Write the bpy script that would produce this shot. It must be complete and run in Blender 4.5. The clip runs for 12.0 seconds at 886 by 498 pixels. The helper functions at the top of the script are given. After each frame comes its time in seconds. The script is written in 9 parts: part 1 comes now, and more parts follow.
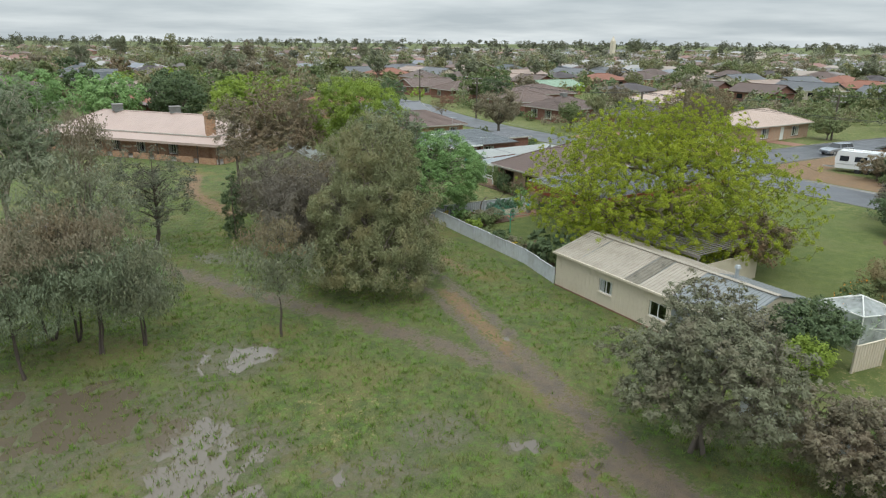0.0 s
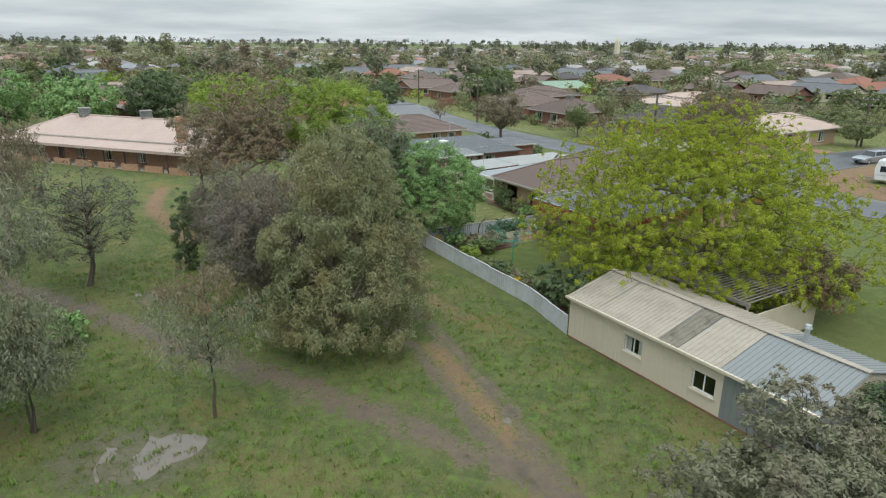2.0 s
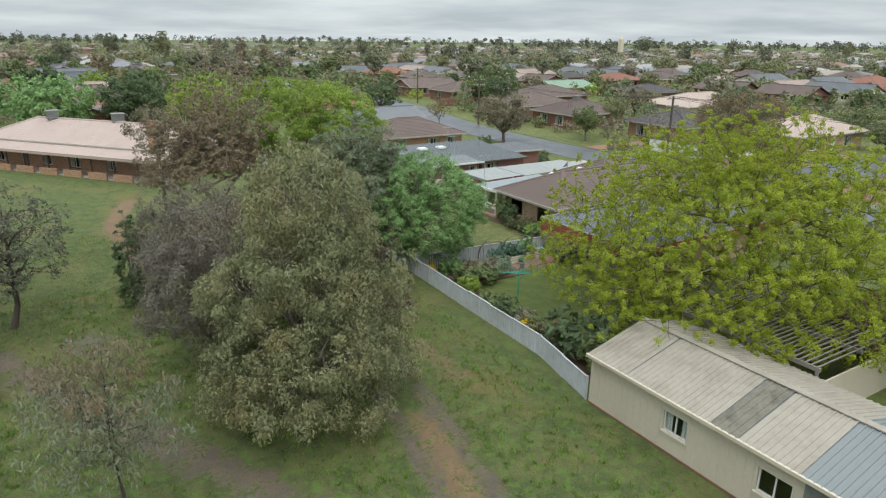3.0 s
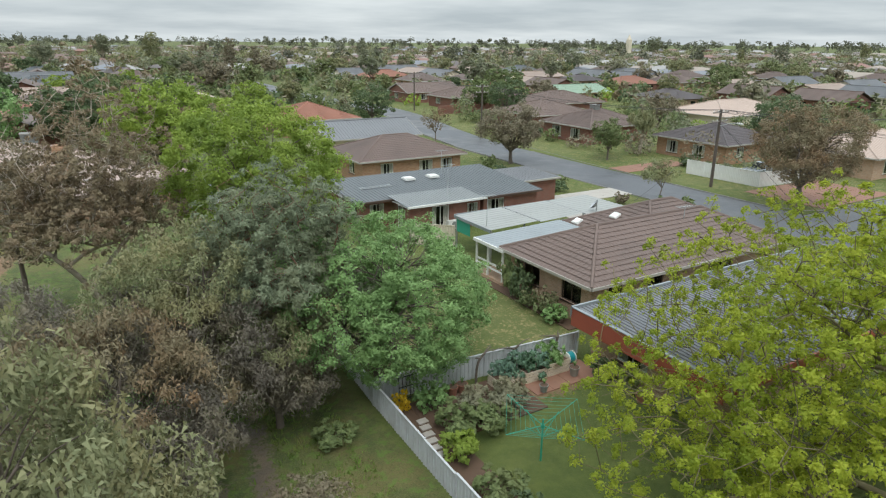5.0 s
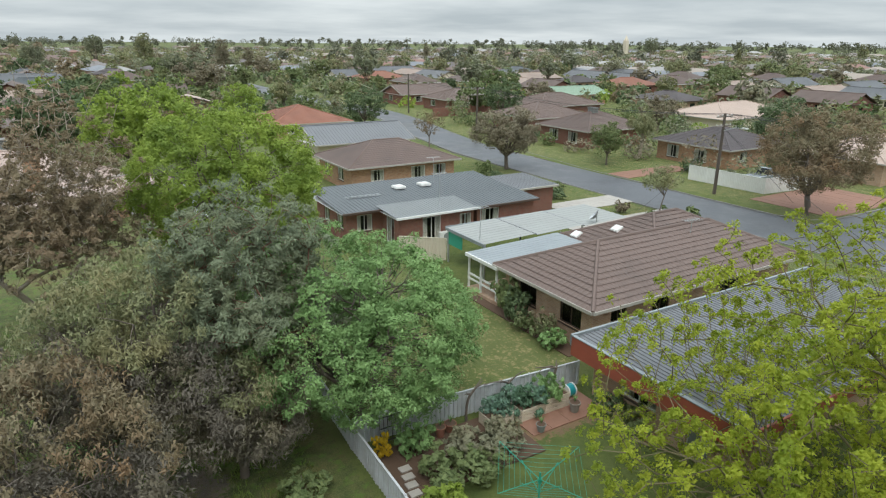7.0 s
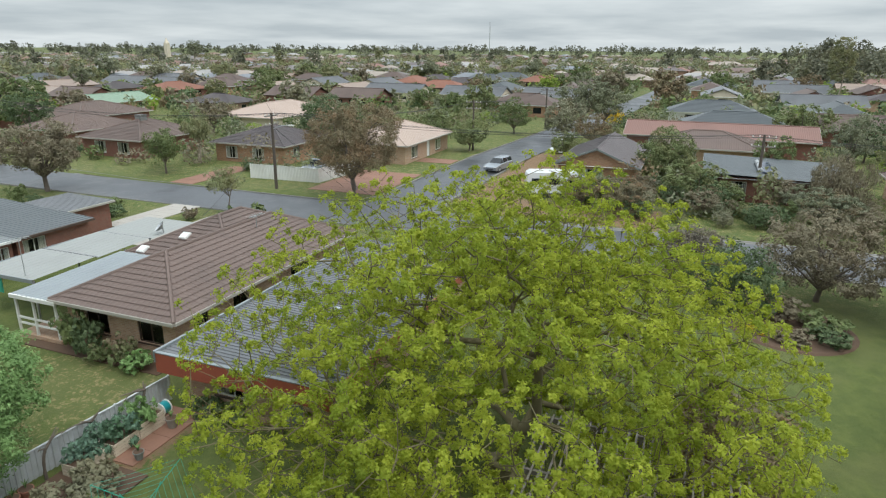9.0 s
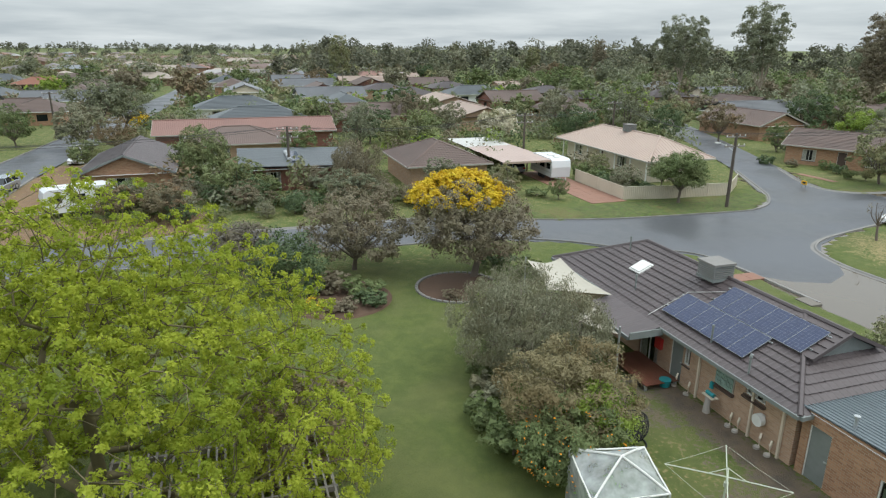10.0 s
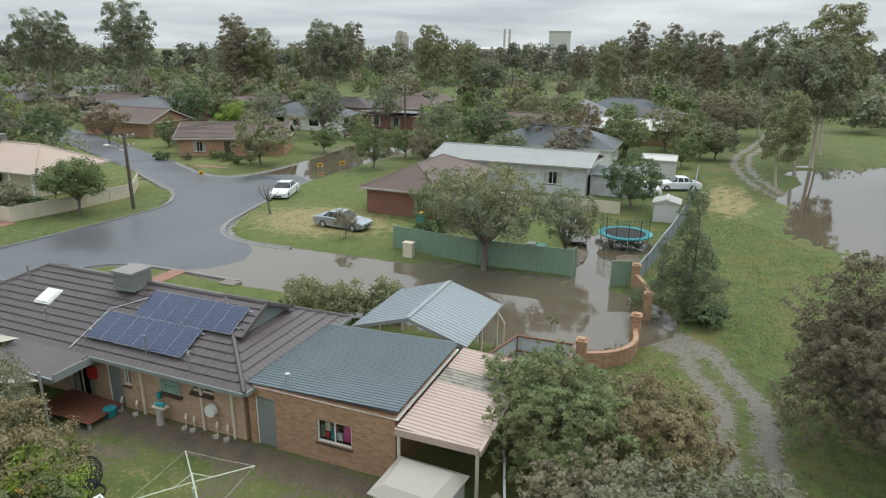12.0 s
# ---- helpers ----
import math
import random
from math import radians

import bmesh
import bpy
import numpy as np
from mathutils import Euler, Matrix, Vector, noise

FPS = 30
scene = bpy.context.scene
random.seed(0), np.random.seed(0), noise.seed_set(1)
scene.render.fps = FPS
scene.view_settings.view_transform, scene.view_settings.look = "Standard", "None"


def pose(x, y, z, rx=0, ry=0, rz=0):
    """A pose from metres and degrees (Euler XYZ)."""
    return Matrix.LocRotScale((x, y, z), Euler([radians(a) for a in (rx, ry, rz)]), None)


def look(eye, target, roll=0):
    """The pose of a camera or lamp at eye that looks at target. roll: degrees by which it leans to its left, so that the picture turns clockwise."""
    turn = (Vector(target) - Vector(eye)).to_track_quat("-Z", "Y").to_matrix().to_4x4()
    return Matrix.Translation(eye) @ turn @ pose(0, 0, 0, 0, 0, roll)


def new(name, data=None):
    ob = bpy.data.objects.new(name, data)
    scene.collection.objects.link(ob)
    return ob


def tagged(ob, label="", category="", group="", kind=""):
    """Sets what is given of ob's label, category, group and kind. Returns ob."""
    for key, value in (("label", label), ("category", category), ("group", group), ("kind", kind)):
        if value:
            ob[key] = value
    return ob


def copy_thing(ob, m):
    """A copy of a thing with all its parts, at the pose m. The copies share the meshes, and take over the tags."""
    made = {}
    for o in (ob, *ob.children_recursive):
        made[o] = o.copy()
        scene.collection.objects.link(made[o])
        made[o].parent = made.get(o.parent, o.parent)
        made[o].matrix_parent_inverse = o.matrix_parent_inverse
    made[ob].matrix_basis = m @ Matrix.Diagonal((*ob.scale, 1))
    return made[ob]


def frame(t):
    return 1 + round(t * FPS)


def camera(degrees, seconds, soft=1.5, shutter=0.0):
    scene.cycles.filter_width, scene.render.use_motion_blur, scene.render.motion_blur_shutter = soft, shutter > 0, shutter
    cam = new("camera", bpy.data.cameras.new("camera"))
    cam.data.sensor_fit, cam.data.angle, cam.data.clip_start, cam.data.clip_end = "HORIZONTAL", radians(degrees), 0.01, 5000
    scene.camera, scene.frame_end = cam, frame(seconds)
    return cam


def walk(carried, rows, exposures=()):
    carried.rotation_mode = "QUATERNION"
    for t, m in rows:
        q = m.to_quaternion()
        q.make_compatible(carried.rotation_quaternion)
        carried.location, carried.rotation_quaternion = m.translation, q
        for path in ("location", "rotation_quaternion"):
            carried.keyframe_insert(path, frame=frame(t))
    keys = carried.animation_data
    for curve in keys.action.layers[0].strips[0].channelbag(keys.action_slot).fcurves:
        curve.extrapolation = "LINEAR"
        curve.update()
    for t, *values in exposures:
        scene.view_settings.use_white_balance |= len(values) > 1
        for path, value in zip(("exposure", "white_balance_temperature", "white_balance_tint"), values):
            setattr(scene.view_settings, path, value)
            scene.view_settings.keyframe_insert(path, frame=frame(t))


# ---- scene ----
from itertools import product

# ---- camera and its way ----
cam = camera(69.1, 12.0, soft=1.2)
# seconds, x, y, z, yaw, pitch, roll
PATH = [
    (0, -15.53, -20.75, 14.20, -31.88, -17.90, 0.6),
    (0.5, -14.75, -19.85, 14.15, -31.80, -17.92, 0.6),
    (1, -13.66, -18.60, 14.08, -31.76, -17.90, 0.6),
    (1.5, -12.37, -16.84, 14.00, -31.70, -17.88, 0.6),
    (2, -10.79, -14.59, 13.93, -31.60, -17.86, 0.6),
    (2.5, -9.04, -12.12, 13.86, -31.56, -17.88, 0.6),
    (2.7, -8.26, -11.01, 13.84, -31.52, -17.95, 0.6),
    (4.3, -1.20, -1.37, 13.68, -31.06, -18.08, 0.7),
    (4.5, -0.34, -0.08, 13.68, -31.05, -18.06, 0.65),
    (5, 1.76, 3.11, 13.79, -31.00, -17.95, 0.5),
    (5.5, 3.18, 5.14, 13.91, -30.99, -17.86, 0.42),
    (6, 3.70, 5.73, 13.89, -31.07, -17.86, 0.43),
    (6.5, 3.62, 5.54, 13.83, -31.16, -17.88, 0.5),
    (6.7, 3.57, 5.41, 13.82, -31.19, -17.88, 0.5),
    (7.2, 3.50, 5.15, 13.83, -31.50, -17.85, 0.48),
    (7.7, 3.43, 4.86, 13.86, -34.00, -17.80, 0.45),
    (8.3, 3.35, 4.51, 13.90, -42.84, -17.72, 0.41),
    (8.5, 3.32, 4.37, 13.91, -50.74, -17.58, 0.40),
    (9, 3.25, 4.03, 13.97, -68.58, -17.40, 0.37),
    (9.5, 3.44, 3.74, 14.05, -84.04, -17.36, 0.34),
    (9.8, 3.52, 3.56, 14.08, -98.45, -17.42, 0.34),
    (10, 3.54, 3.44, 14.09, -108.02, -17.44, 0.34),
    (10.5, 3.58, 3.14, 14.12, -129.87, -17.36, 0.25),
    (11, 3.66, 2.97, 14.14, -141.71, -17.38, 0.36),
    (11.2, 3.68, 2.90, 14.145, -143.0, -17.38, 0.38),
    (11.5, 3.69, 2.78, 14.15, -144.35, -17.38, 0.41),
    (11.7, 3.685, 2.66, 14.145, -147.1, -17.34, 0.46),
    (11.8, 3.68, 2.60, 14.14, -150.4, -17.32, 0.49),
    (12, 3.66, 2.46, 14.13, -158.09, -17.27, 0.55),
]


def aimed(x, y, z, yaw, pitch, roll):
    a, b = radians(yaw), radians(pitch)
    way = Vector((-math.sin(a) * math.cos(b), math.cos(a) * math.cos(b), math.sin(b)))
    return look(Vector((x, y, z)), Vector((x, y, z)) + way * 2, roll)


walk(cam, [(t, aimed(*p)) for t, *p in PATH], [(0.0, 0.0, 6350, 6), (12.0, 0.0, 6350, 6)])

# ---- sky: high overcast with streaks of cloud, and a weak wide sun behind it ----
world = bpy.data.worlds.new("overcast")
scene.world = world
world.use_nodes = True
wn, wl = world.node_tree.nodes, world.node_tree.links
for n in list(wn):
    wn.remove(n)


def wnode(kind, **values):
    n = wn.new(kind)
    for k, v in values.items():
        n.inputs[k.replace("_", " ")].default_value = v
    return n


coord = wn.new("ShaderNodeTexCoord")
split = wn.new("ShaderNodeSeparateXYZ")
wl.new(coord.outputs["Generated"], split.inputs[0])
low = wn.new("ShaderNodeMath")
low.operation, low.inputs[1].default_value = "MAXIMUM", 0.09
wl.new(split.outputs["Z"], low.inputs[0])
flat = wn.new("ShaderNodeVectorMath")
flat.operation = "DIVIDE"
wl.new(coord.outputs["Generated"], flat.inputs[0])
above = wn.new("ShaderNodeMath")
above.operation, above.inputs[1].default_value = "MAXIMUM", 0.004
wl.new(split.outputs["Z"], above.inputs[0])
layer = wn.new("ShaderNodeMath")
layer.inputs[1].default_value = 0.085
wl.new(above.outputs[0], layer.inputs[0])
wl.new(layer.outputs[0], flat.inputs[1])
cloud = wnode("ShaderNodeTexNoise", Scale=0.5, Detail=6.0, Roughness=0.52)
wl.new(flat.outputs[0], cloud.inputs["Vector"])
ramp = wn.new("ShaderNodeValToRGB")
ramp.color_ramp.elements[0].position, ramp.color_ramp.elements[0].color = 0.34, (0.485, 0.53, 0.57, 1)
ramp.color_ramp.elements[1].position, ramp.color_ramp.elements[1].color = 0.68, (0.77, 0.80, 0.82, 1)
wl.new(cloud.outputs["Fac"], ramp.inputs[0])
sky = wn.new("ShaderNodeTexSky")
sky.sky_type, sky.sun_disc, sky.sun_elevation, sky.sun_rotation = "NISHITA", False, radians(52), radians(200)
dim = wn.new("ShaderNodeMixRGB")
dim.blend_type, dim.inputs[0].default_value, dim.inputs[2].default_value = "MULTIPLY", 1, (0.1, 0.1, 0.1, 1)
wl.new(sky.outputs[0], dim.inputs[1])
veil = wn.new("ShaderNodeMixRGB")
veil.inputs[0].default_value = 0.93
wl.new(dim.outputs[0], veil.inputs[1])
wl.new(ramp.outputs[0], veil.inputs[2])
lift = wn.new("ShaderNodeMapRange")
for k, v in enumerate((0.0, 1.0, 0.83, 2.95), 1):
    lift.inputs[k].default_value = v
wl.new(low.outputs[0], lift.inputs[0])
back = wnode("ShaderNodeBackground")
wl.new(lift.outputs[0], back.inputs[1])
wl.new(veil.outputs[0], back.inputs[0])
wl.new(back.outputs[0], wn.new("ShaderNodeOutputWorld").inputs[0])

sun = new("sun", bpy.data.lights.new("sun", "SUN"))
sun.data.energy, sun.data.angle, sun.data.color = 1.3, radians(30), (1.0, 0.96, 0.9)
sun.matrix_world = look((0, 0, 50), (14, 26, 0))


# ---- materials ----
class Nodes:
    """A short way to write a node material."""

    def __init__(self, name):
        self.m = bpy.data.materials.new(name)
        self.m.use_nodes = True
        self.t = self.m.node_tree
        self.p = self.t.nodes["Principled BSDF"]
        self.out = self.t.nodes["Material Output"]

    def n(self, kind, **values):
        node = self.t.nodes.new(kind)
        for k, v in values.items():
            node.inputs[k.replace("_", " ")].default_value = v
        return node

    def link(self, a, b):
        self.t.links.new(a, b)

    def noise(self, scale, vec=None, detail=4.0, rough=0.6):
        node = self.n("ShaderNodeTexNoise", Scale=scale, Detail=detail, Roughness=rough)
        if vec is not None:
            self.link(vec, node.inputs["Vector"])
        return node.outputs["Fac"]

    def mix(self, fac, a, b, how="MIX"):
        node = self.n("ShaderNodeMixRGB")
        node.blend_type = how
        for v, s in zip((fac, a, b), node.inputs):
            if hasattr(v, "is_linked"):
                self.link(v, s)
            else:
                s.default_value = v if isinstance(v, (int, float)) else (*v, 1)
        return node.outputs[0]

    def span(self, value, a, b):
        node = self.n("ShaderNodeMapRange", From_Min=a, From_Max=b)
        node.interpolation_type = "SMOOTHSTEP"
        self.link(value, node.inputs["Value"])
        return node.outputs[0]

    def math(self, how, a, b=0.0):
        node = self.n("ShaderNodeMath")
        node.operation = how
        for v, s in zip((a, b), node.inputs):
            if hasattr(v, "is_linked"):
                self.link(v, s)
            else:
                s.default_value = v
        return node.outputs[0]

    def bump(self, height, strength, size):
        node = self.n("ShaderNodeBump", Strength=strength, Distance=size)
        self.link(height, node.inputs["Height"])
        self.link(node.outputs[0], self.p.inputs["Normal"])

    def place(self):
        return self.n("ShaderNodeNewGeometry").outputs["Position"]

    def attr(self, name):
        node = self.t.nodes.new("ShaderNodeAttribute")
        node.attribute_name = name
        return node.outputs["Fac"]

    def chance(self):
        return self.n("ShaderNodeObjectInfo").outputs["Random"]

    def island(self):
        return self.n("ShaderNodeNewGeometry").outputs["Random Per Island"]


def worn(name, c, dirt=None, rough=0.6, metal=0.0, coarse=0.6, fine=9.0, amount=0.5, bump=0.15, piece=0.0):
    """A painted, metal or wooden surface with stains at two scales."""
    k = Nodes(name)
    dirt = dirt or tuple(v * 0.55 for v in c)
    where = k.place()
    a = k.span(k.noise(coarse, where), 0.42, 0.75)
    b = k.span(k.noise(fine, where, 6), 0.35, 0.8)
    both = k.math("MULTIPLY", k.math("ADD", k.math("MULTIPLY", a, 0.6), k.math("MULTIPLY", b, 0.4)), amount)
    col = k.mix(both, c, dirt)
    if piece:
        col = k.mix(k.math("MULTIPLY", k.chance(), piece), col, tuple(v * 0.6 for v in c))
    k.link(col, k.p.inputs["Base Color"])
    k.p.inputs["Roughness"].default_value, k.p.inputs["Metallic"].default_value = rough, metal
    if bump:
        k.bump(k.noise(fine * 3, where, 3), bump, 0.01)
    return k.m


def bricks(name, c1, c2, mortar, stain=0.25):
    k = Nodes(name)
    uv = k.n("ShaderNodeTexCoord").outputs["UV"]
    br = k.n("ShaderNodeTexBrick", Scale=1.0, Mortar_Size=0.011, Mortar_Smooth=0.3, Brick_Width=0.24, Row_Height=0.086)
    br.inputs["Color1"].default_value, br.inputs["Color2"].default_value, br.inputs["Mortar"].default_value = (*c1, 1), (*c2, 1), (*mortar, 1)
    k.link(uv, br.inputs["Vector"])
    where = k.place()
    col = k.mix(k.math("MULTIPLY", k.span(k.noise(0.5, where), 0.45, 0.8), stain), br.outputs["Color"], tuple(v * 0.5 for v in c1))
    col = k.mix(k.math("MULTIPLY", k.noise(11, where), 0.25), col, tuple(v * 1.3 for v in c2))
    k.link(col, k.p.inputs["Base Color"])
    k.p.inputs["Roughness"].default_value = 0.85
    k.bump(k.math("SUBTRACT", k.noise(30, where), br.outputs["Fac"]), 0.5, 0.008)
    return k.m


def leafy(name, a, b, c, glow=0.24):
    """Leaves: the colour changes from leaf to leaf and from bough to bough."""
    k = Nodes(name)
    col = k.mix(k.island(), a, b)
    col = k.mix(k.span(k.noise(0.55, k.place(), 3), 0.42, 0.68), col, c)
    k.link(col, k.p.inputs["Base Color"])
    k.p.inputs["Roughness"].default_value = 0.62
    k.p.inputs["Specular IOR Level"].default_value = 0.25
    tr = k.n("ShaderNodeBsdfTranslucent")
    k.link(col, tr.inputs["Color"])
    m = k.n("ShaderNodeMixShader", Fac=glow)
    k.link(k.p.outputs[0], m.inputs[1])
    k.link(tr.outputs[0], m.inputs[2])
    k.link(m.outputs[0], k.out.inputs["Surface"])
    return k.m


def ground_stuff():
    """Rough grass, mown lawn, wheel-worn mud and bare clay, by the weights that the ground carries."""
    k = Nodes("ground_cover")
    where = k.place()
    n1, n2, n3 = k.noise(0.16, where, 5), k.noise(1.1, where, 6, 0.7), k.noise(6.0, where, 5, 0.75)
    n4, n5, n6 = k.noise(20.0, where, 3, 0.75), k.noise(13.0, where, 3, 0.75), k.noise(2.6, where, 5, 0.7)
    grass = k.mix(k.span(n2, 0.35, 0.68), (0.055, 0.08, 0.022), (0.13, 0.14, 0.046))
    grass = k.mix(k.math("MULTIPLY", k.span(n1, 0.5, 0.66), 0.75), grass, (0.165, 0.135, 0.052))
    grass = k.mix(k.math("MULTIPLY", k.span(n4, 0.46, 0.70), 0.65), grass, (0.2, 0.205, 0.08))
    grass = k.mix(k.math("MULTIPLY", k.span(n5, 0.5, 0.72), 0.6), grass, (0.03, 0.05, 0.012))
    grass = k.mix(k.math("MULTIPLY", k.span(n3, 0.5, 0.78), 0.55), grass, (0.035, 0.07, 0.015))
    grass = k.mix(k.math("MULTIPLY", k.span(n1, 0.44, 0.33), 0.55), grass, (0.2, 0.14, 0.05))
    grass = k.mix(k.math("MULTIPLY", k.span(n6, 0.5, 0.62), 0.7), grass, (0.11, 0.185, 0.03))
    lawn = k.mix(k.span(n2, 0.35, 0.7), (0.08, 0.112, 0.025), (0.13, 0.155, 0.038))
    lawn = k.mix(k.math("MULTIPLY", k.span(n4, 0.48, 0.72), 0.4), lawn, (0.17, 0.185, 0.07))
    lawn = k.mix(k.math("MULTIPLY", k.span(n1, 0.46, 0.62), 0.45), lawn, (0.145, 0.15, 0.055))
    lawn = k.mix(k.math("MULTIPLY", k.span(n3, 0.5, 0.8), 0.35), lawn, (0.19, 0.21, 0.06))
    mud = k.mix(k.span(n2, 0.35, 0.7), (0.17, 0.125, 0.085), (0.095, 0.078, 0.06))
    clay = k.mix(k.span(n2, 0.3, 0.7), (0.25, 0.155, 0.085), (0.185, 0.125, 0.075))
    edge = k.math("ADD", k.math("MULTIPLY", k.math("SUBTRACT", n3, 0.5), 2.0), k.math("MULTIPLY", k.math("SUBTRACT", n2, 0.5), 0.9))

    def weight(name):
        return k.span(k.math("ADD", k.attr(name), edge), 0.38, 0.62)

    col = k.mix(weight("lawn"), grass, lawn)
    col = k.mix(weight("dry"), col, (0.29, 0.235, 0.11))
    col = k.mix(weight("clay"), col, clay)
    col = k.mix(weight("mud"), col, mud)
    col = k.mix(weight("gravel"), col, k.mix(k.span(n4, 0.4, 0.65), (0.15, 0.135, 0.11), (0.25, 0.225, 0.185)))
    ragged = k.math("ADD", k.math("MULTIPLY", k.math("SUBTRACT", n2, 0.5), 1.6), k.math("MULTIPLY", k.math("SUBTRACT", n3, 0.5), 2.0))
    film = k.math("MULTIPLY", k.span(k.math("ADD", k.attr("wet"), k.math("MULTIPLY", ragged, 0.55)), 0.25, 0.95), 0.85)
    col = k.mix(film, col, k.mix(k.span(n6, 0.4, 0.6), (0.125, 0.108, 0.07), (0.085, 0.085, 0.045)))
    k.link(col, k.p.inputs["Base Color"])
    wet = k.mix(weight("mud"), (0.92, 0.92, 0.92), (0.5, 0.5, 0.5))
    k.link(k.mix(film, wet, (0.3, 0.3, 0.3)), k.p.inputs["Roughness"])
    k.p.inputs["Specular IOR Level"].default_value = 0.4
    k.bump(k.math("MULTIPLY", k.math("ADD", n3, n4), k.math("SUBTRACT", 1.0, film)), 0.8, 0.07)
    return k.m


def asphalt(name, c=(0.072, 0.076, 0.083)):
    k = Nodes(name)
    where = k.place()
    wet = k.span(k.noise(0.12, where, 5), 0.40, 0.62)
    col = k.mix(k.noise(40, where, 3), tuple(v * 1.25 for v in c), tuple(v * 0.7 for v in c))
    col = k.mix(wet, tuple(v * 1.5 for v in c), col)
    k.link(col, k.p.inputs["Base Color"])
    k.link(k.mix(wet, (0.62,) * 3, (0.34,) * 3), k.p.inputs["Roughness"])
    k.bump(k.noise(60, where, 3), 0.3, 0.01)
    return k.m


def flood_water():
    k = Nodes("flood_water")
    where = k.place()
    k.link(k.mix(k.noise(0.25, where), (0.1, 0.08, 0.056), (0.125, 0.102, 0.073)), k.p.inputs["Base Color"])
    k.p.inputs["Roughness"].default_value, k.p.inputs["IOR"].default_value = 0.03, 1.62
    k.bump(k.noise(3.0, where, 2), 0.05, 0.02)
    return k.m


def cells():
    """Dark blue solar cells with thin pale lines between them."""
    k = Nodes("solar_cells")
    br = k.n("ShaderNodeTexBrick", Scale=1.0, Mortar_Size=0.004, Mortar_Smooth=0.2, Brick_Width=0.158, Row_Height=0.158)
    br.offset = 0.0
    br.inputs["Color1"].default_value, br.inputs["Color2"].default_value, br.inputs["Mortar"].default_value = (0.016, 0.026, 0.072, 1), (0.022, 0.034, 0.085, 1), (0.12, 0.14, 0.19, 1)
    k.link(k.n("ShaderNodeTexCoord").outputs["UV"], br.inputs["Vector"])
    k.link(br.outputs["Color"], k.p.inputs["Base Color"])
    k.p.inputs["Roughness"].default_value = 0.14
    return k.m


def netting_cloth():
    """Fine white net: part of the light goes straight through."""
    k = Nodes("white_netting")
    k.link(k.mix(k.noise(3.0, k.place()), (0.5, 0.53, 0.52), (0.6, 0.63, 0.62)), k.p.inputs["Base Color"])
    k.p.inputs["Roughness"].default_value = 0.9
    clear = k.n("ShaderNodeBsdfTransparent")
    m = k.n("ShaderNodeMixShader")
    k.link(k.span(k.noise(1.7, k.place(), 3), -0.15, 1.2), m.inputs[0])
    k.link(clear.outputs[0], m.inputs[1])
    k.link(k.p.outputs[0], m.inputs[2])
    k.link(m.outputs[0], k.out.inputs["Surface"])
    return k.m


def glassy(name, tint=(0.86, 0.9, 0.9)):
    k = Nodes(name)
    k.p.inputs["Base Color"].default_value = (*tint, 1)
    k.p.inputs["Roughness"].default_value, k.p.inputs["Transmission Weight"].default_value, k.p.inputs["IOR"].default_value = 0.02, 1.0, 1.45
    return k.m


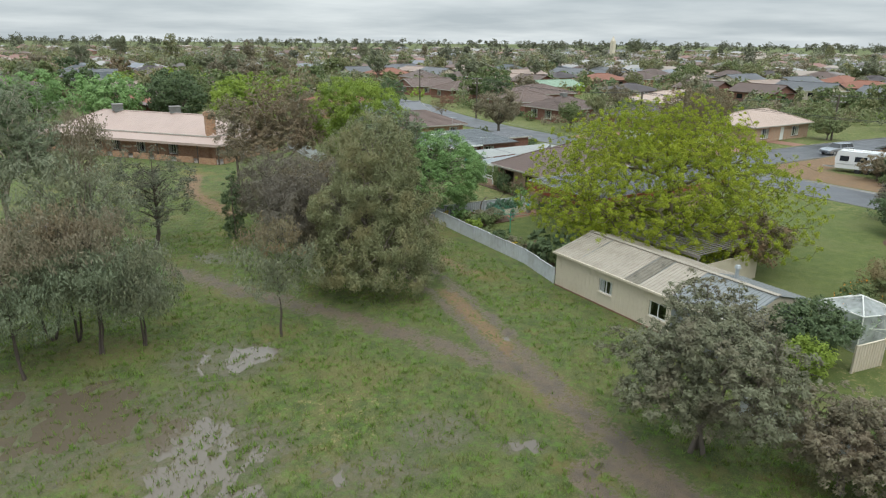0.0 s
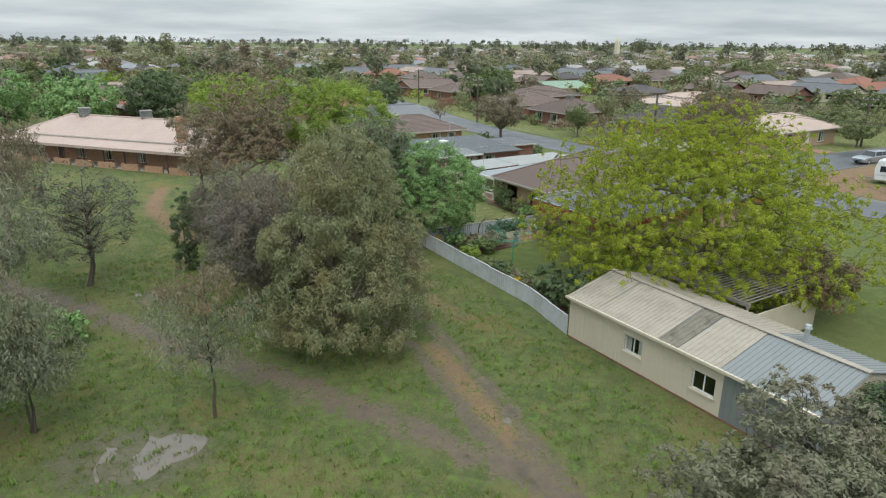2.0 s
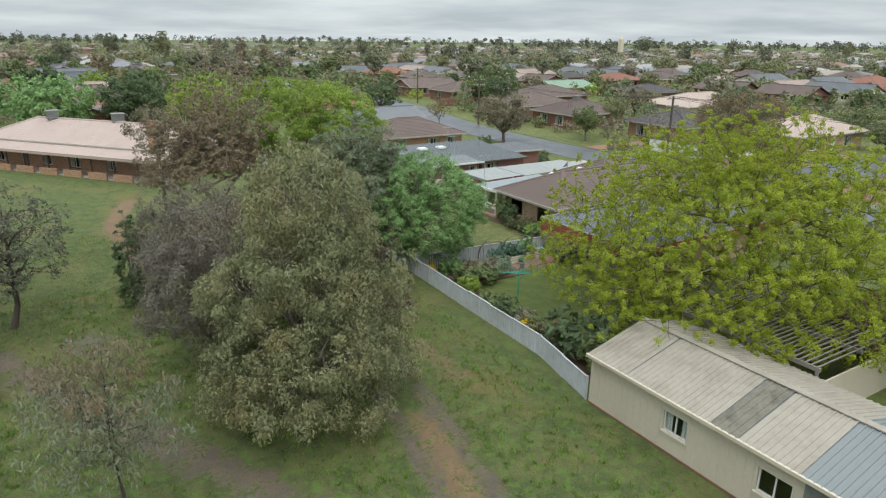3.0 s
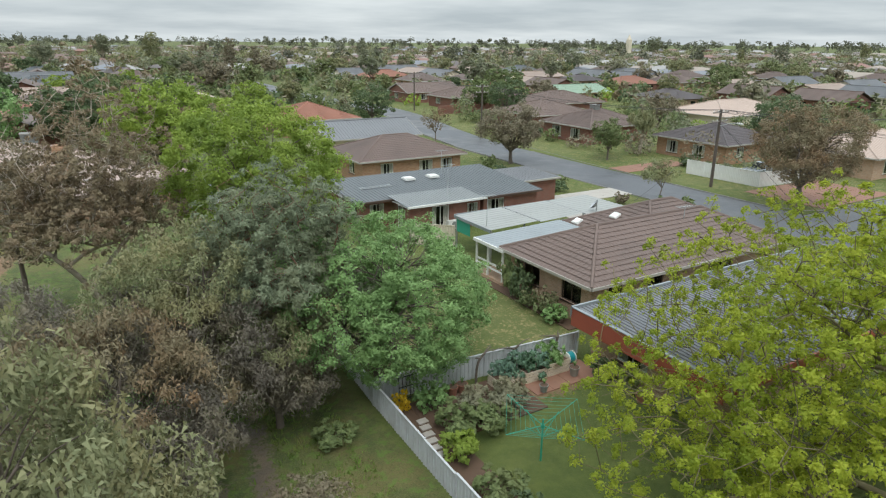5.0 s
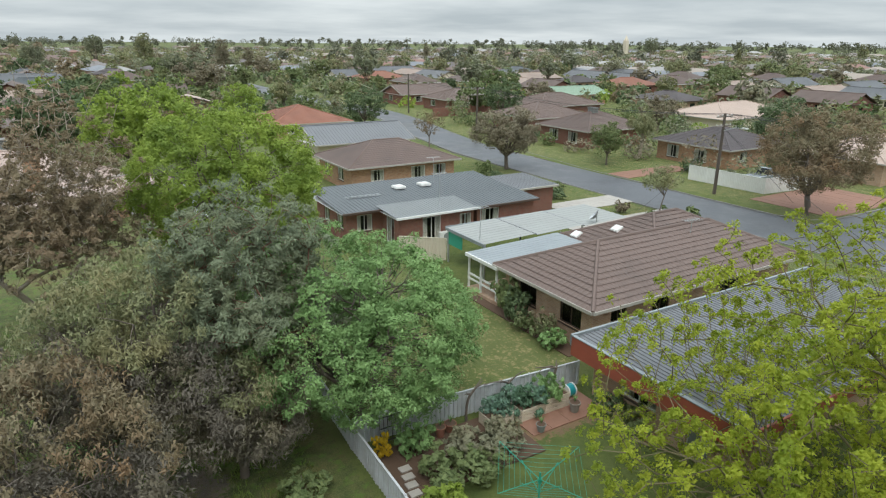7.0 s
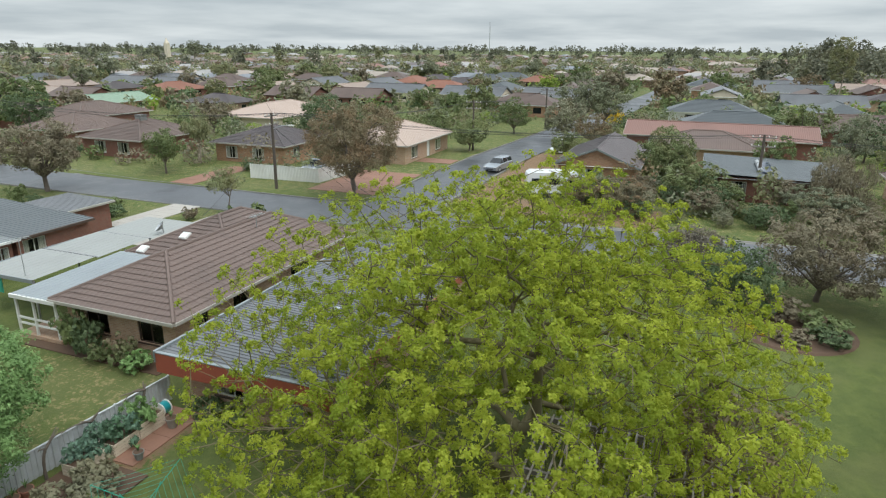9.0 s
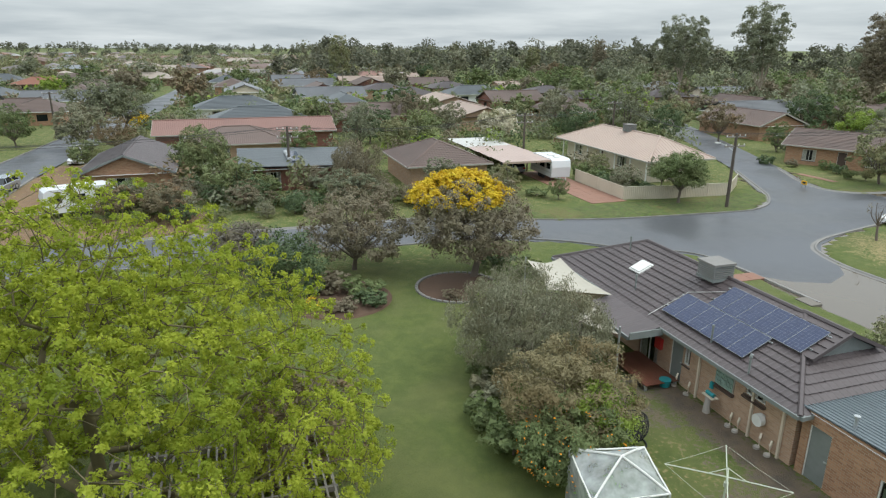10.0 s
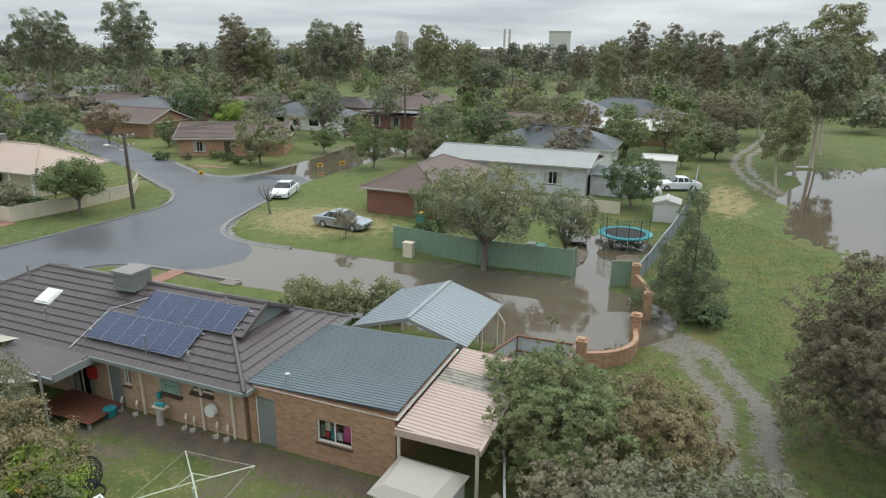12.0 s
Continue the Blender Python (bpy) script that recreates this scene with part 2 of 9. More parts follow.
M = dict(
    ground=ground_stuff(),
    road=asphalt("street_asphalt"),
    lane=worn("gravel_lane", (0.19, 0.17, 0.145), (0.10, 0.09, 0.075), 0.9, fine=14, bump=0.6),
    kerb=worn("concrete_kerb", (0.24, 0.23, 0.215), (0.13, 0.125, 0.11), 0.85),
    concrete=worn("concrete", (0.42, 0.39, 0.35), (0.24, 0.21, 0.18), 0.85, fine=5, bump=0.3),
    paving=worn("red_brown_paving", (0.27, 0.14, 0.095), (0.15, 0.09, 0.065), 0.75, fine=6, bump=0.4),
    water=flood_water(),
    glass=glassy("window_glass"),
    # near-black: shade of unlit rooms put into the colour; also the egg chair's cushion
    dark=worn("room_shade_and_cushion", (0.03, 0.03, 0.032), rough=0.9, bump=0),
    curtain=worn("curtain_cloth", (0.62, 0.58, 0.5), rough=0.95, fine=20),
    pale_sheet=worn("pale_roof_sheet", (0.3, 0.31, 0.295), (0.22, 0.225, 0.21), 0.5, coarse=0.5),
    trim=worn("cream_gutter", (0.40, 0.375, 0.33), (0.26, 0.24, 0.2), 0.5),
    white=worn("white_paint", (0.74, 0.74, 0.71), (0.48, 0.46, 0.4), 0.45, fine=5),
    cream=worn("cream_paint", (0.66, 0.58, 0.46), (0.42, 0.36, 0.28), 0.55, fine=5),
    gutter=worn("grey_green_gutter", (0.22, 0.24, 0.23), (0.12, 0.13, 0.12), 0.5),
    brown_trim=worn("brown_trim", (0.085, 0.055, 0.042), rough=0.55),
    tan_brick=bricks("tan_brick", (0.5, 0.335, 0.225), (0.36, 0.22, 0.14), (0.46, 0.39, 0.31)),
    red_brick=bricks("dark_red_brick", (0.25, 0.095, 0.062), (0.18, 0.07, 0.05), (0.22, 0.17, 0.14)),
    orange_brick=bricks("orange_brick", (0.46, 0.265, 0.155), (0.28, 0.145, 0.082), (0.36, 0.28, 0.2)),
    brown_tile=worn("brown_roof_tile", (0.165, 0.115, 0.096), (0.095, 0.073, 0.064), 0.6, coarse=0.4, fine=7, amount=0.7, piece=0.3),
    grey_tile=worn("charcoal_roof_tile", (0.105, 0.085, 0.085), (0.06, 0.05, 0.05), 0.5, coarse=0.4, fine=7, amount=0.7, piece=0.3),
    rose_tile=worn("faded_rose_roof", (0.25, 0.14, 0.115), (0.17, 0.1, 0.085), 0.65, coarse=0.3),
    orange_tile=worn("orange_roof_tile", (0.33, 0.145, 0.095), (0.21, 0.1, 0.07), 0.7, piece=0.3),
    pink_metal=worn("faded_pink_metal", (0.45, 0.345, 0.3), (0.32, 0.245, 0.21), 0.55, coarse=0.3),
    beige_metal=worn("beige_metal", (0.44, 0.335, 0.275), (0.32, 0.245, 0.2), 0.5, coarse=0.3),
    cream_metal=worn("lichened_cream_roof_metal", (0.36, 0.32, 0.262), (0.21, 0.18, 0.14), 0.6, coarse=0.9, fine=5, amount=0.8),
    wall_metal=worn("cream_wall_metal", (0.60, 0.53, 0.42), (0.42, 0.35, 0.25), 0.5, coarse=0.5),
    zinc=worn("zinc_sheet", (0.285, 0.315, 0.33), (0.2, 0.22, 0.23), 0.5, 0.25, coarse=0.5),
    grey_sheet=worn("dull_grey_roof_sheet", (0.22, 0.235, 0.235), (0.15, 0.162, 0.165), 0.5, 0.1, coarse=0.5),
    garage_metal=worn("pale_blue_grey_roof_metal", (0.15, 0.178, 0.19), (0.1, 0.12, 0.128), 0.45, 0.15, coarse=0.5),
    canvas=worn("cream_canvas", (0.37, 0.34, 0.29), (0.27, 0.25, 0.21), 0.9),
    blue_zinc=worn("blue_grey_roof_metal", (0.108, 0.122, 0.13), (0.068, 0.077, 0.083), 0.45, 0.15, coarse=0.5),
    grey_metal=worn("grey_roof_metal", (0.17, 0.175, 0.185), (0.10, 0.105, 0.11), 0.45, 0.15, coarse=0.5),
    white_metal=worn("white_roof_metal", (0.53, 0.52, 0.49), (0.36, 0.34, 0.31), 0.5, coarse=0.5),
    fence_white=worn("weathered_white_fence", (0.54, 0.56, 0.58), (0.28, 0.26, 0.235), 0.55, coarse=0.8, fine=3, amount=0.75),
    fence_green=worn("pale_green_fence_metal", (0.22, 0.31, 0.22), (0.14, 0.2, 0.14), 0.5),
    fence_cream=worn("cream_fence_metal", (0.63, 0.56, 0.45), (0.42, 0.36, 0.28), 0.5),
    red_fascia=worn("rust_red_fascia", (0.35, 0.088, 0.055), (0.22, 0.065, 0.045), 0.5),
    timber=worn("grey_timber", (0.26, 0.235, 0.205), (0.14, 0.125, 0.11), 0.8, fine=6),
    decking=worn("red_stained_deck", (0.17, 0.065, 0.04), (0.09, 0.04, 0.03), 0.5),
    pole=worn("weathered_pole", (0.105, 0.085, 0.068), (0.06, 0.05, 0.04), 0.85),
    pale_steel=worn("pale_painted_steel", (0.52, 0.55, 0.44), (0.36, 0.38, 0.3), 0.5, bump=0),
    steel=worn("galvanised_steel", (0.5, 0.52, 0.53), (0.34, 0.35, 0.35), 0.4, 0.6, bump=0),
    green_steel=worn("green_coated_wire", (0.03, 0.30, 0.20), rough=0.5, bump=0),
    cable=worn("black_cable", (0.04, 0.04, 0.04), rough=0.7, bump=0),
    solar=cells(),
    solar_frame=worn("dark_anodised_frame", (0.3, 0.32, 0.35), rough=0.4, bump=0),
    black=worn("black_rubber", (0.025, 0.025, 0.026), rough=0.8, bump=0.1),
    bark=worn("grey_bark", (0.165, 0.135, 0.11), (0.075, 0.06, 0.05), 0.9, fine=7, bump=0.6),
    dark_bark=worn("wet_dark_bark", (0.085, 0.065, 0.052), (0.045, 0.036, 0.03), 0.85, fine=7, bump=0.6),
    elm_bark=worn("lichened_elm_bark", (0.17, 0.145, 0.075), (0.085, 0.07, 0.045), 0.9, fine=7, bump=0.6),
    pale_bark=worn("pale_gum_bark", (0.42, 0.36, 0.29), (0.22, 0.165, 0.12), 0.85, fine=4, bump=0.4),
    red_bark=worn("red_brown_bark", (0.20, 0.10, 0.065), (0.1, 0.055, 0.04), 0.9, fine=6, bump=0.5),
    soil=worn("garden_soil", (0.115, 0.07, 0.045), (0.06, 0.04, 0.028), 0.95, fine=6, bump=0.9),
    teal=worn("teal_plastic", (0.02, 0.27, 0.30), rough=0.4, bump=0),
    yellow=worn("yellow_sign", (0.75, 0.42, 0.02), rough=0.5, bump=0),
    red=worn("red_paint", (0.5, 0.03, 0.03), rough=0.4, bump=0),
    pink=worn("pink_plastic", (0.6, 0.06, 0.25), rough=0.5, bump=0),
    car_white=worn("white_car_paint", (0.72, 0.73, 0.74), rough=0.22, bump=0, amount=0.1),
    car_silver=worn("silver_car_paint", (0.36, 0.39, 0.42), rough=0.25, metal=0.5, bump=0, amount=0.1),
    car_glass=worn("tinted_car_glass", (0.02, 0.024, 0.027), rough=0.06, bump=0),
    sail=worn("shade_cloth", (0.46, 0.43, 0.36), (0.34, 0.31, 0.25), 0.9, fine=12),
    net=netting_cloth(),
    lamp=worn("lamp_lens", (0.7, 0.66, 0.6), rough=0.2, bump=0),
    tail=worn("tail_lamp", (0.4, 0.02, 0.02), rough=0.2, bump=0),
)
LEAF = dict(
    elm=leafy("spring_elm_leaf", (0.32, 0.38, 0.035), (0.45, 0.49, 0.058), (0.25, 0.32, 0.033), 0.48),
    lime=leafy("lime_green_leaf", (0.25, 0.335, 0.06), (0.36, 0.45, 0.09), (0.2, 0.28, 0.055), 0.42),
    ash=leafy("fresh_green_leaf", (0.19, 0.31, 0.11), (0.28, 0.42, 0.16), (0.165, 0.27, 0.095)),
    russet=leafy("russet_green_leaf", (0.2, 0.165, 0.1), (0.28, 0.225, 0.14), (0.24, 0.175, 0.11)),
    softgum=leafy("soft_grey_green_leaf", (0.165, 0.2, 0.125), (0.245, 0.285, 0.175), (0.2, 0.22, 0.13)),
    brushy=leafy("grey_olive_leaf", (0.16, 0.17, 0.105), (0.24, 0.245, 0.155), (0.2, 0.18, 0.12)),
    olive=leafy("olive_green_leaf", (0.175, 0.195, 0.098), (0.28, 0.288, 0.15), (0.275, 0.252, 0.125)),
    dusk=leafy("purple_brown_leaf", (0.155, 0.136, 0.112), (0.215, 0.192, 0.152), (0.2, 0.175, 0.115)),
    gum=leafy("grey_green_gum_leaf", (0.18, 0.2, 0.132), (0.265, 0.28, 0.18), (0.21, 0.218, 0.125)),
    dull=leafy("dull_dark_leaf", (0.11, 0.12, 0.085), (0.175, 0.18, 0.12), (0.135, 0.13, 0.085)),
    rust=leafy("rust_tipped_leaf", (0.19, 0.17, 0.1), (0.25, 0.205, 0.125), (0.24, 0.16, 0.09)),
    brown=leafy("brown_green_leaf", (0.2, 0.182, 0.122), (0.275, 0.24, 0.158), (0.215, 0.172, 0.115)),
    fresh=leafy("soft_green_leaf", (0.155, 0.195, 0.085), (0.235, 0.275, 0.12), (0.2, 0.205, 0.09)),
    umber=leafy("dark_brown_leaf", (0.16, 0.135, 0.09), (0.225, 0.19, 0.125), (0.18, 0.15, 0.095)),
    conifer=leafy("grey_green_needle", (0.11, 0.135, 0.075), (0.175, 0.2, 0.11), (0.13, 0.15, 0.08)),
    khaki=leafy("khaki_brown_leaf", (0.225, 0.195, 0.105), (0.3, 0.26, 0.14), (0.23, 0.18, 0.09)),
    dark=leafy("dark_green_leaf", (0.085, 0.125, 0.06), (0.14, 0.185, 0.085), (0.105, 0.145, 0.065)),
    mid=leafy("mid_green_leaf", (0.125, 0.17, 0.068), (0.2, 0.245, 0.098), (0.16, 0.185, 0.075)),
    grey=leafy("silver_grey_leaf", (0.21, 0.212, 0.142), (0.3, 0.298, 0.195), (0.24, 0.222, 0.135)),
    wattle=leafy("yellow_wattle_bloom", (0.62, 0.44, 0.02), (0.74, 0.58, 0.05), (0.55, 0.36, 0.02)),
    bloom=leafy("cream_blossom", (0.62, 0.56, 0.42), (0.72, 0.68, 0.55), (0.3, 0.3, 0.15)),
    flower=leafy("garden_flower", (0.13, 0.17, 0.07), (0.2, 0.23, 0.1), (0.3, 0.2, 0.16)),
    fruit=leafy("orange_fruit", (0.75, 0.25, 0.01), (0.85, 0.32, 0.02), (0.8, 0.28, 0.01), 0.0),
    straw=leafy("field_grass_blade", (0.13, 0.185, 0.042), (0.205, 0.26, 0.066), (0.25, 0.225, 0.085), 0.5),
    tuft=leafy("bright_grass_clump", (0.15, 0.24, 0.045), (0.22, 0.32, 0.07), (0.21, 0.24, 0.075), 0.5),
    cabbage=leafy("blue_green_leaf", (0.145, 0.246, 0.189), (0.217, 0.319, 0.232), (0.116, 0.203, 0.116)),
)


# ---- mesh helpers ----
class Geo:
    """Gathers vertices and faces of one mesh."""

    def __init__(self):
        self.v, self.f = [], []

    def add(self, verts, faces):
        n = len(self.v)
        self.v.extend(tuple(p) for p in verts)
        self.f.extend(tuple(i + n for i in face) for face in faces)
        return self

    def quad(self, a, b, c, d):
        return self.add((a, b, c, d), ((0, 1, 2, 3),))

    def poly(self, pts):
        return self.add(pts, (tuple(range(len(pts))),))

    def box(self, x0, x1, y0, y1, z0, z1, m=None):
        pts = [Vector(p) for p in product((x0, x1), (y0, y1), (z0, z1))]
        if m is not None:
            pts = [m @ p for p in pts]
        return self.add(pts, ((0, 1, 3, 2), (4, 6, 7, 5), (0, 4, 5, 1), (2, 3, 7, 6), (0, 2, 6, 4), (1, 5, 7, 3)))

    def beam(self, a, b, w, h=None):
        """A square bar from a to b."""
        a, b, h = Vector(a), Vector(b), h or w
        m = Matrix.Translation(a) @ (b - a).to_track_quat("X", "Z").to_matrix().to_4x4()
        return self.box(0, (b - a).length, -w / 2, w / 2, -h / 2, h / 2, m)

    def prism(self, pts, z0, z1):
        n = len(pts)
        verts = [(x, y, z0) for x, y in pts] + [(x, y, z1) for x, y in pts]
        faces = [tuple(range(n))[::-1], tuple(range(n, 2 * n))]
        return self.add(verts, faces + [(i, (i + 1) % n, n + (i + 1) % n, n + i) for i in range(n)])

    def tube(self, pts, radii, sides=6, cap=True):
        pts = [Vector(p) for p in pts]
        rings, n = [], len(pts)
        for i, p in enumerate(pts):
            way = (pts[min(i + 1, n - 1)] - pts[max(i - 1, 0)]).normalized()
            q = way.to_track_quat("Z", "Y")
            rings += [p + q @ Vector((math.cos(6.2832 * s / sides) * radii[i], math.sin(6.2832 * s / sides) * radii[i], 0)) for s in range(sides)]
        faces = [(i * sides + s, i * sides + (s + 1) % sides, (i + 1) * sides + (s + 1) % sides, (i + 1) * sides + s) for i in range(n - 1) for s in range(sides)]
        if cap:
            faces += [tuple(range(sides))[::-1], tuple(range((n - 1) * sides, n * sides))]
        return self.add(rings, faces)

    def mesh(self, name, material, smooth=False):
        me = bpy.data.meshes.new(name)
        me.from_pydata(self.v, [], self.f)
        finish(me, material, smooth)
        box_uv(me)
        return me


def finish(me, material, smooth=False):
    me.materials.append(material)
    if smooth:
        me.polygons.foreach_set("use_smooth", np.ones(len(me.polygons), bool))
    me.update()


def box_uv(me):
    """Metres along the face and up it, so that bricks and sheets keep their size."""
    n = len(me.loops)
    if not n:
        return
    vi, co, no = np.empty(n, np.int32), np.empty(len(me.vertices) * 3), np.empty(len(me.polygons) * 3)
    me.loops.foreach_get("vertex_index", vi)
    me.vertices.foreach_get("co", co)
    me.polygons.foreach_get("normal", no)
    tot = np.empty(len(me.polygons), np.int32)
    me.polygons.foreach_get("loop_total", tot)
    p, nl = co.reshape(-1, 3)[vi], np.repeat(no.reshape(-1, 3), tot, 0)
    a = np.abs(nl)
    u = np.where(a[:, 0] > a[:, 1], p[:, 1], p[:, 0])
    v = np.where(a[:, 2] > 0.8, np.where(a[:, 0] > a[:, 1], p[:, 0], p[:, 1]), p[:, 2])
    me.uv_layers.new(name="map").data.foreach_set("uv", np.stack([u, v], 1).astype(np.float32).ravel())


def thing(name, label, category, x=0.0, y=0.0, z=0.0, rz=0.0, group="", kind=""):
    ob = tagged(new(name), label, category, group, kind)
    ob.matrix_world = pose(x, y, z, 0, 0, rz)
    return ob


def part(name, geo, material, parent, label="", smooth=False, kind=""):
    me = geo.mesh(name, material, smooth) if isinstance(geo, Geo) else geo
    ob = new(name, me)
    ob.parent = parent
    return tagged(ob, label, kind=kind)


def single(name, geo, material, label, category, group="", kind="", smooth=False):
    me = geo.mesh(name, material, smooth) if isinstance(geo, Geo) else geo
    return tagged(new(name, me), label, category, group, kind)


def raw_mesh(name, verts, faces, material, smooth=False):
    """A mesh straight from arrays: verts (n, 3), faces (m, 3 or 4)."""
    me = bpy.data.meshes.new(name)
    k = faces.shape[1]
    me.vertices.add(len(verts))
    me.vertices.foreach_set("co", np.asarray(verts, np.float32).ravel())
    me.loops.add(faces.size)
    me.loops.foreach_set("vertex_index", faces.astype(np.int32).ravel())
    me.polygons.add(len(faces))
    me.polygons.foreach_set("loop_start", np.arange(0, faces.size, k, dtype=np.int32))
    finish(me, material, smooth)
    me.validate()
    return me


def near_line(x, y, pts):
    """The distance of each place to a bent line."""
    best = np.full(np.shape(x), 1e9)
    for (ax, ay), (bx, by) in zip(pts, pts[1:]):
        dx, dy = bx - ax, by - ay
        t = np.clip(((x - ax) * dx + (y - ay) * dy) / (dx * dx + dy * dy), 0, 1)
        best = np.minimum(best, np.hypot(x - ax - t * dx, y - ay - t * dy))
    return best


def inside(x, y, x0, x1, y0, y1, soft=1.0):
    """1 inside a rectangle, falling to 0 over soft metres round it."""
    d = np.maximum(np.maximum(x0 - x, x - x1), np.maximum(y0 - y, y - y1))
    return np.clip(0.5 - d / soft, 0, 1)


def bulge(x, y, cx, cy, rx, ry, rz=0.0):
    c, s = math.cos(radians(rz)), math.sin(radians(rz))
    u, v = (x - cx) * c + (y - cy) * s, (y - cy) * c - (x - cx) * s
    return np.clip(1.6 * (1 - np.hypot(u / rx, v / ry)), 0, 1)


def waves(x, y, size, seed):
    """Smooth unevenness between -1 and 1, made of turned sines."""
    rng = np.random.default_rng(seed)
    out = np.zeros(np.shape(x))
    for k in range(14):
        a, f, p = rng.uniform(0, 6.28), rng.uniform(0.5, 2.2) / size, rng.uniform(0, 6.28)
        out += np.sin((x * math.cos(a) + y * math.sin(a)) * f * 6.28 + p + 1.3 * np.sin((y * math.cos(a) - x * math.sin(a)) * f * 3 + k))
    return out / 6.0

# ---- ground, water, streets ----
WATER = -0.05
TRACKS = [
    [(0.4, -14), (0.6, -9.8), (1.0, -5.5), (1.7, -0.7), (2.5, 3.6), (3.3, 8.4), (3.7, 12.1), (4.6, 17), (5.5, 24)],
    [(1.4, -0.5), (-0.6, 3.6), (-2.6, 7.8), (-4.4, 11.3), (-6.9, 15.5), (-9.6, 21.0), (-18.3, 35.8), (-30, 52)],
]
FAR_LANE = [(-3.0, 33.0), (-3.6, 38.0), (-4.0, 44.3), (-2.0, 52.0)]
LANE = [(-1.0, -8.0), (0.2, -14.0), (0.7, -19.0), (0.9, -24.2), (2.9, -28.8), (5.6, -30.6), (8.0, -31.5)]
LANE_SOUTH = [(-8.0, -65.0), (-5.0, -69.0), (-3.2, -73.5), (-1.9, -80.0), (-1.0, -89.0), (-1.7, -98.0), (-3.8, -107.0), (-7.0, -125.0), (-12.0, -170.0)]
MAIN = [(51.6, -12), (51.6, 60), (52.0, 77), (54.5, 92), (60.5, 116), (62.0, 139), (57.5, 160), (58.5, 200), (62, 300)]
SIDE = [(54.5, 29.0), (85, 28.4), (124, 25.2), (220, 18), (330, 12)]
FLOOD_ARM = [(40, -31.8), (30, -31.7), (20, -31.7), (12, -31.6), (7.6, -31.5)]
EAST_ARM = [(54, -50.5), (60, -54), (66, -57.5), (84, -66), (120, -82)]
SOUTH_ARM = [(47.5, -54), (47.6, -62), (48.2, -90), (43, -106), (42, -130), (44, -200)]
STREETS = [(MAIN, 3.6), (SIDE, 3.6), (FLOOD_ARM, 3.6), (EAST_ARM, 3.1), (SOUTH_ARM, 3.7)]
JUNCTION = [
    (48.0, -11), (47.4, -15), (45.0, -19.9), (42.8, -22.7), (40.4, -26.4), (38, -28.0), (35, -28.2), (35, -35.3), (37.4, -36.4), (39.0, -38.2),
    (40.6, -42), (41.8, -46), (42.6, -50.5), (43.8, -55.5), (43.9, -58), (51.3, -58), (52.4, -56.6), (54.2, -55.6), (58, -56.8), (58, -50.0), (56.4, -49.2),
    (53, -46.8), (51.0, -44.2), (49.4, -41.4), (49.2, -37), (50.0, -30.1), (51.2, -22.3), (55.2, -13), (55.2, -11),
]


def smooth01(v):
    v = np.clip(v, 0, 1)
    return v * v * (3 - 2 * v)


def spread(core, grow=1.28, reach=4200.0):
    """Grid lines: close together in the core stretches, wider and wider outside."""
    out = []
    for a, b, step in core:
        out += list(np.arange(a, b, step))
    lo, hi, step = [], [], 2.5
    a, b = core[0][0], core[-1][1]
    while b < reach:
        hi.append(b)
        b, step = b + step, step * grow
    step = 2.5
    while a > -reach:
        a -= step
        lo.append(a)
        step *= grow
    return np.array(lo[::-1] + out + hi)


gx = spread([(-75, -26, 1.0), (-26, 12, 0.48), (12, 60, 0.7), (60, 120, 2.0)])
gy = spread([(-150, -106, 1.8), (-106, -70, 0.9), (-70, -18, 0.65), (-18, 40, 0.48), (40, 110, 1.2)])
X, Y = np.meshgrid(gx, gy)
bumps, fine_bumps = waves(X, Y, 9.0, 3), waves(X, Y, 2.2, 4)
field = inside(X, Y, -400, 9.5, -400, 400, 2.0)
Z = 0.05 + field * (0.035 * bumps + 0.02 * fine_bumps)
rough = waves(X, Y, 1.3, 6)
pools = np.maximum.reduce([
    bulge(X, Y, -10.0, 7.4, 4.0, 3.0, -30), bulge(X, Y, -12.4, 3.6, 3.6, 3.2, 20), bulge(X, Y, -12.2, 0.4, 5.0, 3.2, -20), bulge(X, Y, -16.8, 4.8, 5.6, 5.4), bulge(X, Y, -19.5, 8.0, 3.6, 3.2), bulge(X, Y, -16.0, -3.5, 7.0, 5.0),
    0.8 * bulge(X, Y, -4.4, -2.6, 2.9, 2.2, -25), 0.8 * bulge(X, Y, -7.6, -3.6, 3.4, 2.2, -20), 0.75 * bulge(X, Y, -2.1, -4.9, 1.9, 1.0, -25), bulge(X, Y, -7.0, 22.6, 1.5, 2.6, 30), bulge(X, Y, -24, 8, 6, 5), bulge(X, Y, -17, 38, 3, 3), 0.7 * bulge(X, Y, 2.7, 2.4, 0.4, 0.9, 20),
])
wet = np.clip(pools * 1.25 + 0.16 * rough * (pools > 0), 0, 1) * 0.8
pools = smooth01((pools + 0.26 * rough + 0.22 * fine_bumps * (pools > 0) - 0.12) / 0.68)
Z -= pools * 0.108
lake = smooth01((-2.6 - X + 0.05 * (Y + 60) + 1.0 * bumps + 0.5 * rough) / 3) * smooth01((-50.5 - 0.85 * (X + 6) - Y + 1.5 * fine_bumps + 0.8 * rough) / 4) * smooth01((Y + 98 - 0.5 * (X + 20) + 4 * bumps) / 6)
lake *= 1 - bulge(X, Y, -5.2, -79.0, 2.6, 8.5, -14)
Z -= lake * (0.24 + 0.05 * fine_bumps + 0.03 * rough)
court = np.maximum(inside(X, Y, 7.0, 33.0, -35.8, -27.6, 1.2), np.maximum(inside(X, Y, 7.8, 11.0, -49, -35, 2.0), bulge(X, Y, 9.5, -46, 5, 4.5)))
